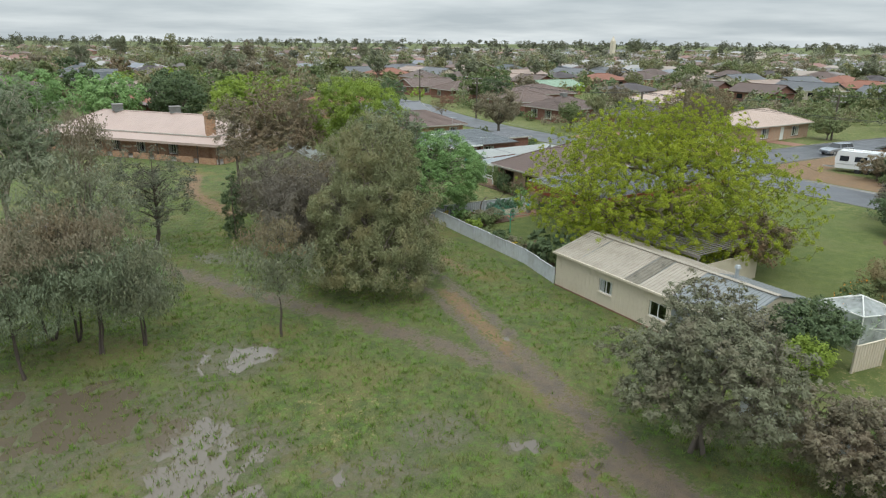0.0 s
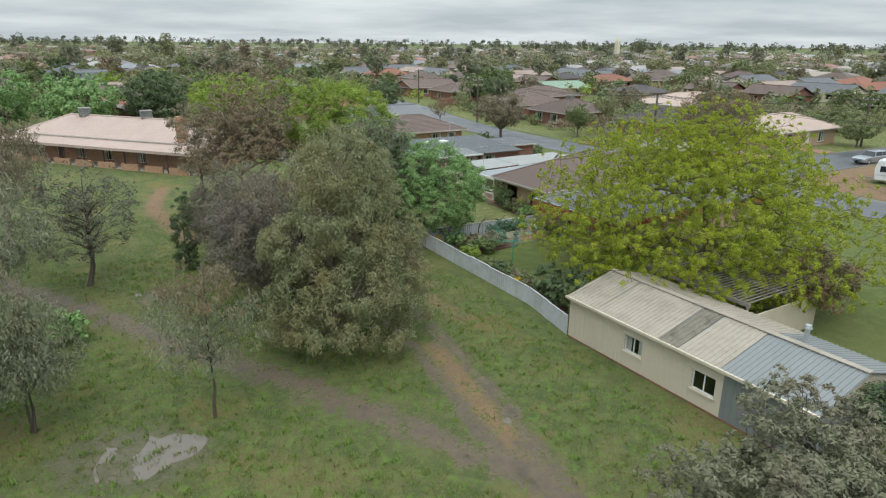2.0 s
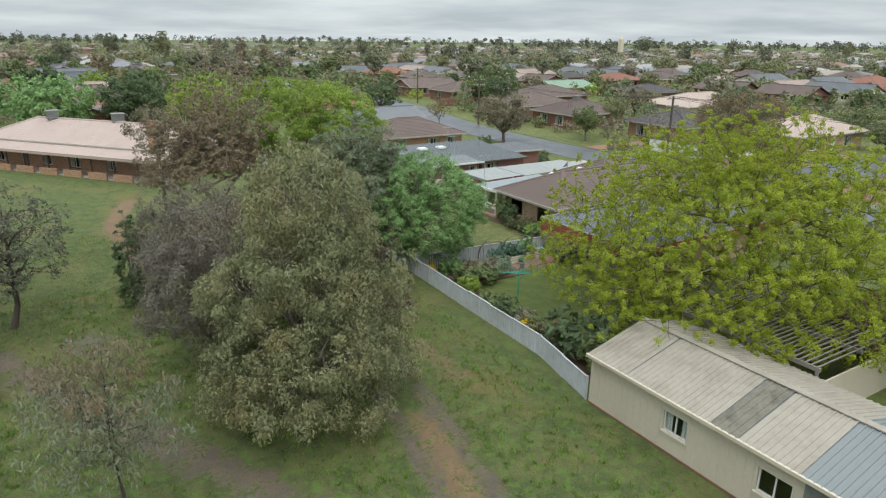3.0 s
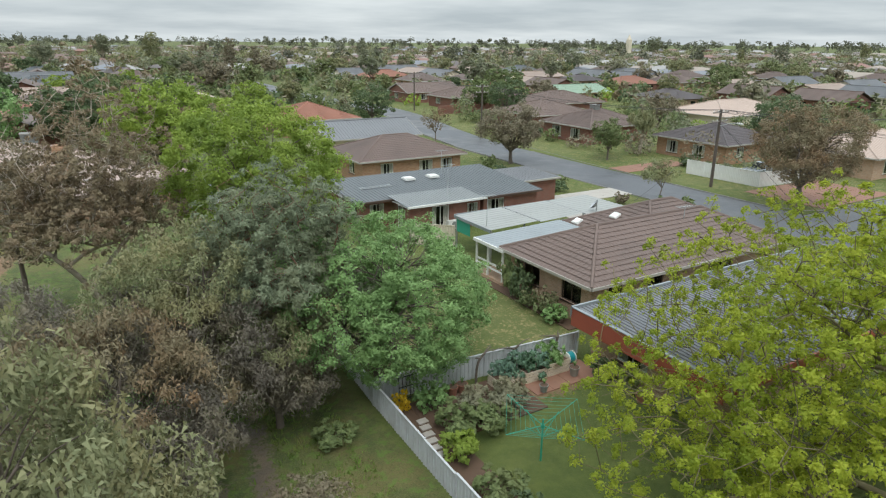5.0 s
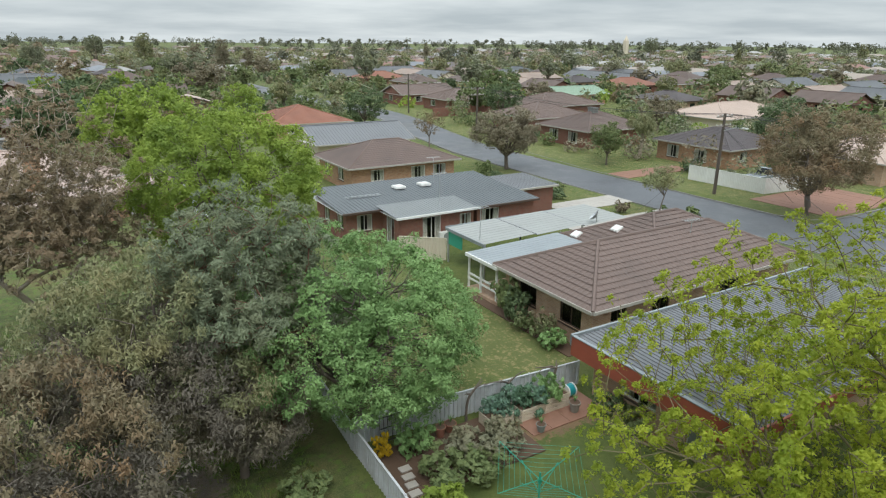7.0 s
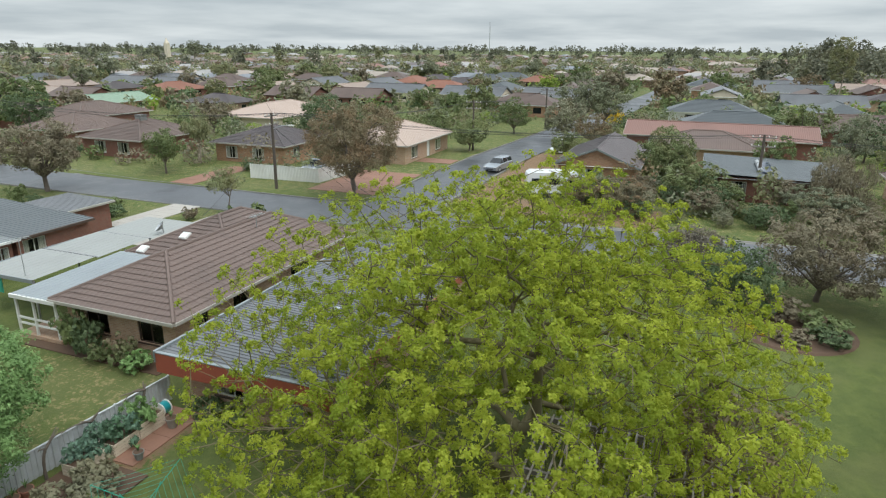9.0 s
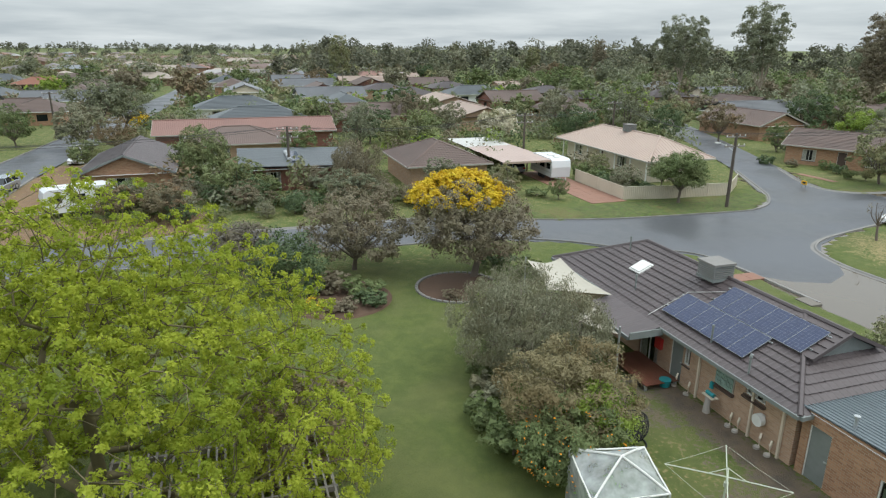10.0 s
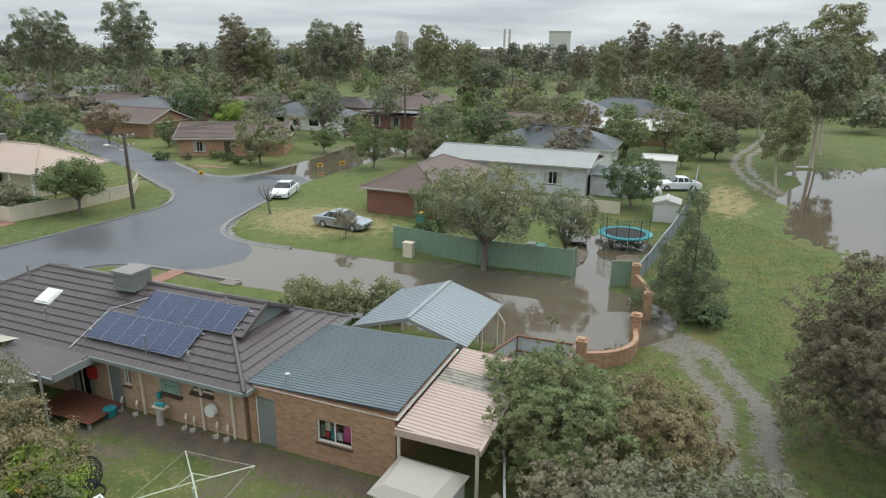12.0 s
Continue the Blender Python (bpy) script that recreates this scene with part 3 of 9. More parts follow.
court = np.maximum(court, inside(X, Y, 6.5, 21.5, -28.5, -25.7, 0.9) * (0.8 + 0.2 * rough))
court = np.maximum(court, inside(X, Y, 8.5, 21.0, -37.3, -35.0, 0.7) * (0.75 + 0.2 * rough))
court = np.maximum.reduce([court, bulge(X, Y, 48, -84, 9, 24), bulge(X, Y, 42, -118, 10, 26), bulge(X, Y, 58, -96, 14, 6), bulge(X, Y, 80, -112, 22, 7), bulge(X, Y, 33, -96, 10, 4)])
Z -= court * (0.15 + 0.03 * fine_bumps)
wobble = 0.4 * fine_bumps + 0.25 * rough
ruts = np.minimum.reduce([near_line(X, Y, t) for t in TRACKS]) + wobble * 0.5
Z -= 0.05 * np.exp(-((ruts - 0.75) / 0.3) ** 2) * field
under = np.zeros_like(X)
for line, half in STREETS:
    under = np.maximum(under, smooth01((half + 0.25 - near_line(X, Y, line)) / 0.5))


def in_poly(x, y, pts):
    hit = np.zeros(np.shape(x), bool)
    for (ax, ay), (bx, by) in zip(pts, pts[1:] + pts[:1]):
        if ay != by:
            hit ^= ((ay > y) != (by > y)) & (x < (bx - ax) * (y - ay) / (by - ay) + ax)
    return hit


under = np.maximum(under, in_poly(X, Y, JUNCTION))
Z = Z * (1 - under) - 0.4 * under
far = smooth01((np.hypot(X, Y) - 250) / 200)
Z *= 1 - far

mud = np.maximum.reduce([
    np.exp(-((near_line(X, Y, TRACKS[0]) - 0.85 * smooth01((Y + 3) / 6) + 0.5 * wobble) / (0.5 + 0.55 * smooth01((2 - Y) / 6))) ** 2) * (0.74 + 0.2 * rough), np.exp(-((near_line(X, Y, TRACKS[1]) + wobble) / 0.95) ** 2) * (0.78 + 0.2 * rough),
    np.exp(-((near_line(X, Y, LANE) - 0.8 + 0.25 * wobble) / 0.6) ** 2) * 0.9, np.exp(-(near_line(X, Y, LANE[-3:]) / 1.3) ** 2) * 0.8,
    np.exp(-((near_line(X, Y, LANE_SOUTH) - 0.8 + wobble) / 0.6) ** 2) * 0.85, 0.45 * pools, lake * 0.6, court * 0.8,
    inside(X, Y, 12.0, 27.0, -14.2, -12.5, 1.0) * 0.8, inside(X, Y, 12.0, 27.0, -13.4, -11.0, 1.8) * (0.3 + 0.3 * rough), bulge(X, Y, 23.5, -11.6, 3.6, 1.6) * (0.6 + 0.3 * rough), inside(X, Y, 14.9, 17.0, -10.2, -9.2, 0.6) * 0.5, bulge(X, Y, 9.5, -43, 4, 6) * 0.9, inside(X, Y, 16.6, 17.8, -14, -9.8, 0.5) * 0.55,
])
clay = np.maximum.reduce([
    np.exp(-(near_line(X, Y, [(0.9, -6), (1.7, -0.7), (2.4, 4), (3.5, 9)]) / 1.4) ** 2) * 0.64, np.exp(-(near_line(X, Y, FAR_LANE) / 1.0) ** 2) * 0.8,
    inside(X, Y, 58, 92, 19.5, 25.0, 2) * 0.85, inside(X, Y, 55.5, 62.5, 6.0, 22.0, 1.5) * 0.8, bulge(X, Y, 6.5, 13, 1.2, 4.5) * 0.5, inside(X, Y, 11.4, 20, 20.4, 22.4, 0.8) * 0.75,
])
gravel = np.maximum.reduce([
    np.exp(-((near_line(X, Y, LANE) - 0.8 + 0.25 * wobble) / 0.55) ** 2) * 0.8 * smooth01((-12 - Y) / 4), np.exp(-(near_line(X, Y, LANE[-3:]) / 1.5) ** 2) * 0.7, np.exp(-((near_line(X, Y, LANE_SOUTH) - 0.75 + 0.4 * wobble) / 0.5) ** 2) * 0.8,
])
lawn = np.maximum.reduce([inside(X, Y, 10.6, 48.2, -60, 120, 0.6), inside(X, Y, 55, 130, -75, 140, 1), inside(X, Y, 23, 48, -60, -35, 1)])
dry = np.maximum.reduce([bulge(X, Y, 0.8, -66, 4.2, 13) * (0.62 + 0.3 * fine_bumps), bulge(X, Y, 33, -43, 11, 8) * 0.62, inside(X, Y, 56, 130, -75, 140, 2) * 0.33, inside(X, Y, 43, 48, -10, 100, 2) * 0.3, bulge(X, Y, -9, 0, 9, 5) * 0.3, inside(X, Y, 11.5, 23, 24, 36, 1.5) * 0.34, inside(X, Y, 12, 24, -14, -7.5, 2.0) * 0.3])
nx, ny = len(gx), len(gy)
idx = np.arange(nx * ny).reshape(ny, nx)
faces = np.stack([idx[:-1, :-1], idx[:-1, 1:], idx[1:, 1:], idx[1:, :-1]], -1).reshape(-1, 4)
ground_mesh = raw_mesh("ground", np.stack([X, Y, Z], -1).reshape(-1, 3), faces, M["ground"], True)
for name, values in (("mud", mud), ("clay", clay), ("lawn", lawn), ("dry", dry), ("wet", wet), ("gravel", gravel)):
    ground_mesh.attributes.new(name, "FLOAT", "POINT").data.foreach_set("value", values.astype(np.float32).ravel())
ground = tagged(new("ground", ground_mesh), "rain-soaked rough grass with muddy wheel tracks and mown lawns", "ground", kind="structure")


def height_at(x, y):
    i, j = int(np.clip(np.searchsorted(gx, x), 1, nx - 1)), int(np.clip(np.searchsorted(gy, y), 1, ny - 1))
    return float(Z[j - 1 : j + 1, i - 1 : i + 1].mean())


single("water", Geo().quad((-160, -260, WATER), (64, -260, WATER), (64, 70, WATER), (-160, 70, WATER)), M["water"], "still brown flood water lying over grass and street", "water", kind="structure")


def resample(pts, step):
    out = []
    for a, b in zip(pts, pts[1:]):
        a, b = Vector(a), Vector(b)
        n = max(1, int((b - a).length / step))
        out += [a.lerp(b, i / n) for i in range(n)]
    return out + [Vector(pts[-1])]


def rounded(pts, times=3):
    """Corner cutting: the bent line made smooth."""
    for _ in range(times):
        pts = [pts[0]] + [tuple(np.array(a) * (1 - k) + np.array(b) * k) for a, b in zip(pts, pts[1:]) for k in (0.25, 0.75)] + [pts[-1]]
    return pts


def sides_of(pts, half):
    out = []
    for i, p in enumerate(pts):
        d = (pts[min(i + 1, len(pts) - 1)] - pts[max(i - 1, 0)]).normalized()
        out.append((p + Vector((-d.y, d.x)) * half, p - Vector((-d.y, d.x)) * half))
    return out


def ribbon(pts, half, z):
    geo, rows = Geo(), sides_of(resample(pts, 1.5), half)
    for (a, b), (c, d) in zip(rows, rows[1:]):
        ma, mc = (a + b) / 2, (c + d) / 2
        geo.quad((*b, z(b)), (*d, z(d)), (*mc, z(mc) + 0.03), (*ma, z(ma) + 0.03))
        geo.quad((*ma, z(ma) + 0.03), (*mc, z(mc) + 0.03), (*c, z(c)), (*a, z(a)))
    return geo


def kerb(pts, label="grey concrete kerb along the wet street"):
    rows = resample(pts, 1.2)
    geo = Geo()
    prof = [(-0.32, -0.2), (-0.32, -0.027), (-0.1, -0.03), (-0.02, 0.066), (0.09, 0.07), (0.11, -0.2)]
    last = None
    for i, p in enumerate(rows):
        d = (rows[min(i + 1, len(rows) - 1)] - rows[max(i - 1, 0)]).normalized()
        nrm = Vector((d.y, -d.x))
        now = [(p.x + nrm.x * o, p.y + nrm.y * o, h) for o, h in prof]
        if last:
            for k in range(len(prof) - 1):
                geo.quad(last[k], now[k], now[k + 1], last[k + 1])
        last = now
    return single("kerb", geo, M["kerb"], label, "kerb", "street kerbs", "structure")


def plain(z):
    return lambda p: z


single("road", ribbon(rounded(MAIN), 3.62, plain(-0.04)), M["road"], "wet grey asphalt of the long residential street", "road", kind="structure")
single("road", ribbon(SIDE, 3.62, plain(-0.045)), M["road"], "wet grey asphalt of the side street", "road", kind="structure")
single("road", ribbon(FLOOD_ARM, 3.62, lambda p: -0.05 - 0.08 * float(smooth01((34.5 + 0.5 * math.sin(p.y * 1.7) - p.x) / 6))), M["road"], "asphalt of the short court under flood water", "road", kind="structure")
single("road", ribbon(EAST_ARM, 3.1, plain(-0.047)), M["road"], "wet asphalt of the street branching away", "road", kind="structure")
single("road", ribbon(SOUTH_ARM, 3.7, lambda p: -0.05 - 0.09 * float(smooth01((-57 - p.y) / 8))), M["road"], "asphalt running down under the flood", "road", kind="structure")
single("road", Geo().poly([(x, y, -0.030) for x, y in JUNCTION]), M["road"], "wide wet asphalt street junction", "road", kind="structure")

for line in (
    [(48.0, -11), (48.0, 60), (48.4, 77), (51.0, 93), (57.0, 117)],
    [(57.5, 77), (55.6, 60), (55.2, 44), (55.2, 36), (56.2, 33.4), (58.5, 32.6), (85, 32.0), (124, 28.8)][::-1],
    [(58.5, 25.4), (56.2, 24.6), (55.2, 22), (55.2, -11)],
    [(85, 24.8), (58.5, 25.4)],
    rounded([(35, -28.2), (40.2, -28.0), (42.2, -23.5), (45.4, -20.4), (48.0, -15), (48.0, -11)]),
    [(30, -28.15), (35, -28.2)],
    rounded([(43.8, -58), (43.0, -52), (41.6, -45.5), (39.6, -37.4), (35.5, -35.4), (31, -35.4)]),
    rounded([(55.2, -11), (55.2, -13.5), (50.4, -24), (49.4, -37), (49.2, -42.5), (53, -47.0), (57.5, -49.5), (66, -54.2)])[::-1],
    rounded([(66, -60.6), (57, -55.4), (53, -55.4), (51.4, -59), (51.4, -66)]),
):
    kerb(line[::-1])



# ---- grass: tufts over the near field, sparser on the worn places ----
def tufts(name, n, x0, x1, y0, y1, tall, material, keep, seed):
    rng = np.random.default_rng(seed)
    x, y = rng.uniform(x0, x1, n), rng.uniform(y0, y1, n)
    ok = rng.uniform(0, 1, n) < keep(x, y)
    x, y = x[ok], y[ok]
    i, j = np.clip(np.searchsorted(gx, x), 1, nx - 1), np.clip(np.searchsorted(gy, y), 1, ny - 1)
    z = Z[j, i]
    n, blades = len(x), 3
    cx, cy, cz = (np.repeat(v, blades) for v in (x, y, z))
    a = rng.uniform(0, 6.283, n * blades)
    size = np.repeat(rng.uniform(0.5, 1.25, n), blades) * tall
    w = size * rng.uniform(0.12, 0.24, n * blades)
    lean = size * rng.uniform(0.3, 1.1, n * blades)
    ox, oy = rng.normal(0, tall * 0.35, n * blades), rng.normal(0, tall * 0.35, n * blades)
    ca, sa = np.cos(a), np.sin(a)
    bx, by = cx + ox, cy + oy
    p0 = np.stack([bx - sa * w, by + ca * w, cz - 0.02], -1)
    p1 = np.stack([bx + sa * w, by - ca * w, cz - 0.02], -1)
    p2 = np.stack([bx + ca * lean, by + sa * lean, cz + size], -1)
    verts = np.stack([p0, p1, p2], 1).reshape(-1, 3)
    return raw_mesh(name, verts, np.arange(len(verts)).reshape(-1, 3), material)


def field_keep(x, y):
    d = np.minimum.reduce([near_line(x, y, t) for t in TRACKS])
    worn_away = np.where(d < 1.5, 0.15, 1.0)
    return worn_away * np.clip(0.3 + 0.3 * waves(x, y, 5.0, 8) + 0.8 * waves(x, y, 1.1, 9), 0.04, 1)


tagged(new("grass", tufts("grass", 135000, -26, 9.4, -18, 42, 0.085, LEAF["straw"], field_keep, 11)), "tufts of uneven green and straw-coloured field grass", "grass", kind="stuff")
def clump_keep(x, y):
    d = np.minimum.reduce([near_line(x, y, t) for t in TRACKS])
    return np.where(d < 1.3, 0.05, 1.0) * np.clip(1.5 * waves(x, y, 0.9, 15) + 0.5 * waves(x, y, 4.0, 16) - 0.25, 0.0, 1)


tagged(new("grass", tufts("grass", 90000, -22, 9.4, -14, 30, 0.16, LEAF["tuft"], clump_keep, 13)), "bright green grass clumps standing in the wet field", "grass", kind="stuff")
tagged(new("grass", tufts("grass", 22000, -9, 7.0, -60, -16, 0.09, LEAF["straw"], lambda x, y: (x > -4.5 - 0.5 * (y + 50)) * np.where(near_line(x, y, LANE) < 1.6, 0.1, 1) * (near_line(x, y, LANE_SOUTH) > 1.6), 12)), "long wet grass beside the gravel lane", "grass", kind="stuff")


# ---- houses ----
TILE_W, TILE_H = 0.31, 0.36


def tile_points(w, h):
    """One interlocking roof tile: a pan and a roll, its lower edge lifted."""
    xs, zs = (0.0, 0.62 * w, 0.76 * w, w), (0.0, 0.0, 0.015, 0.012)
    low = [(x, -0.035, z + 0.055) for x, z in zip(xs, zs)]
    top = [(x, h, z + 0.012) for x, z in zip(xs, zs)]
    foot = [(x, 0.035, 0.0) for x in xs]
    return low + top + foot, [(0, 1, 5, 4), (1, 2, 6, 5), (2, 3, 7, 6), (8, 9, 1, 0), (9, 10, 2, 1), (10, 11, 3, 2)]


SHARED = {}


def shared_mesh(key, make):
    if key not in SHARED:
        SHARED[key] = make()
    return SHARED[key]


class Slope:
    """One roof slope: its eave runs from a to b, its upper edge from d to c."""

    def __init__(self, a, b, c, d):
        self.a, b, c, d = Vector(a), Vector(b), Vector(c), Vector(d)
        self.ex = (b - self.a).normalized()
        up = d - self.a
        self.dx = up.dot(self.ex)
        up -= self.ex * self.dx
        self.high, self.ey = up.length, up.normalized()
        self.wide, self.cx = (b - self.a).length, (c - self.a).dot(self.ex)
        self.ez = self.ex.cross(self.ey)
        self.corners = (self.a, b, c, d)

    def at(self, x, y, z=0.0):
        return self.a + self.ex * x + self.ey * y + self.ez * z

    def span(self, y):
        k = y / self.high
        return self.dx * k, self.wide + (self.cx - self.wide) * k

    def top(self, x):
        h = self.high
        if x < self.dx:
            h = min(h, h * x / self.dx)
        if x > self.cx and self.wide > self.cx:
            h = min(h, self.high * (self.wide - x) / (self.wide - self.cx))
        return max(h, 0.0)

    def tiles(self):
        """The places of all tiles: x, y and width."""
        n = max(1, round(self.high / TILE_H))
        step = self.high / n
        for j in range(n):
            lo, hi = self.span((j + 0.5) * step)
            m = max(1, round((hi - lo) / TILE_W))
            for i in range(m):
                yield lo + (hi - lo) * i / m, j * step, (hi - lo) / m


def deck(slopes):
    geo = Geo()
    for s in slopes:
        geo.poly([p - s.ez * 0.01 for p in s.corners])
    return geo


def tiled(roof, slopes, material, single_slopes=0, most=300):
    """Tiles: those of the first slopes as pieces of their own, the rest joined."""
    rest, made = Geo(), 0
    me = shared_mesh(("tile", material.name), lambda: Geo().add(*tile_points(TILE_W, TILE_H)).mesh("tile", material))
    pts, fcs = tile_points(TILE_W, TILE_H)
    for k, s in enumerate(slopes):
        m = Matrix((s.ex, s.ey, s.ez)).transposed().to_4x4()
        for x, y, w in s.tiles():
            place = Matrix.Translation(s.at(x, y)) @ m @ Matrix.Diagonal((w / TILE_W, 1, 1, 1))
            if k < single_slopes and made < most:
                ob = new("tile", me)
                ob.parent = roof
                ob.matrix_local = place
                made += 1
            else:
                rest.add([place @ Vector(p) for p in pts], fcs)
    if rest.f:
        part("tiles", rest, material, roof, kind="stuff")


def ribbed(slope, pitch=0.25, rib=0.035, lift=0.0):
    """A ribbed metal sheet cut to the slope."""
    geo, cols = Geo(), []
    n = max(2, int(slope.wide / pitch))
    step = slope.wide / n
    for i in range(n):
        cols += [(i * step, 0.0), (i * step + step * 0.62, 0.0), (i * step + step * 0.70, rib), (i * step + step * 0.92, rib)]
    cols.append((slope.wide, 0.0))
    for (x0, z0), (x1, z1) in zip(cols, cols[1:]):
        geo.quad(slope.at(x0, 0, z0 + lift), slope.at(x1, 0, z1 + lift), slope.at(x1, slope.top(x1), z1 + lift), slope.at(x0, slope.top(x0), z0 + lift))
    return geo


def wall_geo(a, b, high, thick, holes, base=0.0):
    """A wall from a to b with openings (from, to, sill, head) along it, in one piece; thick goes to its left."""
    geo = Geo()
    a, b = Vector((*a, 0)), Vector((*b, 0))
    m = Matrix.Translation(a) @ (b - a).to_track_quat("X", "Z").to_matrix().to_4x4()
    us = sorted({0.0, (b - a).length, *(v for h in holes for v in h[:2])})
    zs = sorted({base, high, *(v for h in holes for v in h[2:4])})
    solid = {(i, k) for i, k in product(range(len(us) - 1), range(len(zs) - 1))
             if not any(h[0] < (us[i] + us[i + 1]) / 2 < h[1] and h[2] < (zs[k] + zs[k + 1]) / 2 < h[3] for h in holes)}
    known = {}

    def v(i, k, back):
        if (i, k, back) not in known:
            known[i, k, back] = len(geo.v)
            geo.v.append(tuple(m @ Vector((us[i], thick * back, zs[k]))))
        return known[i, k, back]

    for i, k in sorted(solid):
        geo.f.append((v(i, k, 0), v(i + 1, k, 0), v(i + 1, k + 1, 0), v(i, k + 1, 0)))
        geo.f.append((v(i, k, 1), v(i, k + 1, 1), v(i + 1, k + 1, 1), v(i + 1, k, 1)))
        for di, dk, p, q in ((-1, 0, (i, k + 1), (i, k)), (1, 0, (i + 1, k), (i + 1, k + 1)), (0, -1, (i, k), (i + 1, k)), (0, 1, (i + 1, k + 1), (i, k + 1))):
            if (i + di, k + dk) not in solid:
                geo.f.append((v(*p, 0), v(*p, 1), v(*q, 1), v(*q, 0)))
    return geo, m


def window(parent, m, u0, u1, z0, z1, casing=None, curtain=True, split=2, blind="curtain", sill="brown_trim"):
    """A window in a wall's opening: casing, panes, sill, curtains behind."""
    casing = casing or M["white"]
    geo, t = Geo(), 0.055
    geo.box(u0, u1, 0.06, 0.12, z0, z0 + t, m).box(u0, u1, 0.06, 0.12, z1 - t, z1, m)
    geo.box(u0, u0 + t, 0.06, 0.12, z0 + t, z1 - t, m).box(u1 - t, u1, 0.06, 0.12, z0 + t, z1 - t, m)
    for k in range(1, split):
        u = u0 + (u1 - u0) * k / split
        geo.box(u - 0.022, u + 0.022, 0.062, 0.118, z0 + t, z1 - t, m)
    w = part("window", geo, casing, parent)
    for k in range(split):
        ua, ub = u0 + (u1 - u0) * k / split + 0.03, u0 + (u1 - u0) * (k + 1) / split - 0.03
        part("pane", Geo().box(ua, ub, 0.086, 0.092, z0 + t, z1 - t, m), M["glass"], w).visible_shadow = False
    part("sill", Geo().box(u0 - 0.05, u1 + 0.05, -0.06, 0.06, z0 - 0.07, z0 - 0.003, m), M[sill], w)
    if curtain:
        for ua, ub in ((u0 + 0.02, u0 + (u1 - u0) * 0.3), (u1 - (u1 - u0) * 0.3, u1 - 0.02)):
            c = Geo()
            for i in range(6):
                x0, x1 = ua + (ub - ua) * i / 6, ua + (ub - ua) * (i + 1) / 6
                c.quad(m @ Vector((x0, 0.16 + 0.03 * (i % 2), z0)), m @ Vector((x1, 0.16 + 0.03 * ((i + 1) % 2), z0)), m @ Vector((x1, 0.16 + 0.03 * ((i + 1) % 2), z1)), m @ Vector((x0, 0.16 + 0.03 * (i % 2), z1)))
            part("curtain", c, M[blind], w)
    return w


def door(parent, m, u0, u1, z1, colour, label=""):
    d = part("door", Geo().box(u0 + 0.04, u1 - 0.04, 0.07, 0.11, 0.05, z1 - 0.04, m), colour, parent, label)
    part("door_frame", Geo().box(u0, u0 + 0.04, 0.05, 0.13, 0.05, z1, m).box(u1 - 0.04, u1, 0.05, 0.13, 0.05, z1, m).box(u0 + 0.04, u1 - 0.04, 0.05, 0.13, z1 - 0.04, z1, m), M["white"], d)
    part("handle", Geo().box(u1 - 0.16, u1 - 0.06, 0.03, 0.068, 1.0, 1.04, m), M["steel"], d)
    return d


def roof_slopes(kind, x0, x1, y0, y1, z, rise):
    """Slopes of a hip, gable or flat roof over a rectangle at eave height z."""
    a, b, c, d = Vector((x0, y0, z)), Vector((x1, y0, z)), Vector((x1, y1, z)), Vector((x0, y1, z))
    mx, my, t = (x0 + x1) / 2, (y0 + y1) / 2, z + rise
    if kind == "hip":
        if x1 - x0 >= y1 - y0:
            half = (y1 - y0) / 2
            e, f = Vector((x0 + half, my, t)), Vector((x1 - half, my, t))
            return [Slope(a, b, f, e), Slope(d, a, e, e), Slope(c, d, e, f), Slope(b, c, f, f)], [(e, f), (a, e), (d, e), (b, f), (c, f)]
        half = (x1 - x0) / 2
        e, f = Vector((mx, y0 + half, t)), Vector((mx, y1 - half, t))
        return [Slope(d, a, e, f), Slope(a, b, e, e), Slope(b, c, f, e), Slope(c, d, f, f)], [(e, f), (a, e), (b, e), (c, f), (d, f)]
    if kind == "gable_x":
        e, f = Vector((x0, my, t)), Vector((x1, my, t))
        return [Slope(a, b, f, e), Slope(c, d, e, f)], [(e, f)]
    if kind == "gable_y":
        e, f = Vector((mx, y0, t)), Vector((mx, y1, t))
        return [Slope(d, a, e, f), Slope(b, c, f, e)], [(e, f)]
    if kind == "flat_x":  # falls towards x1
        return [Slope(b, c, Vector((x0, y1, t)), Vector((x0, y0, t)))], []
    return [Slope(a, b, Vector((x1, y1, t)), Vector((x0, y1, t)))], []  # falls towards y0


FEET = []


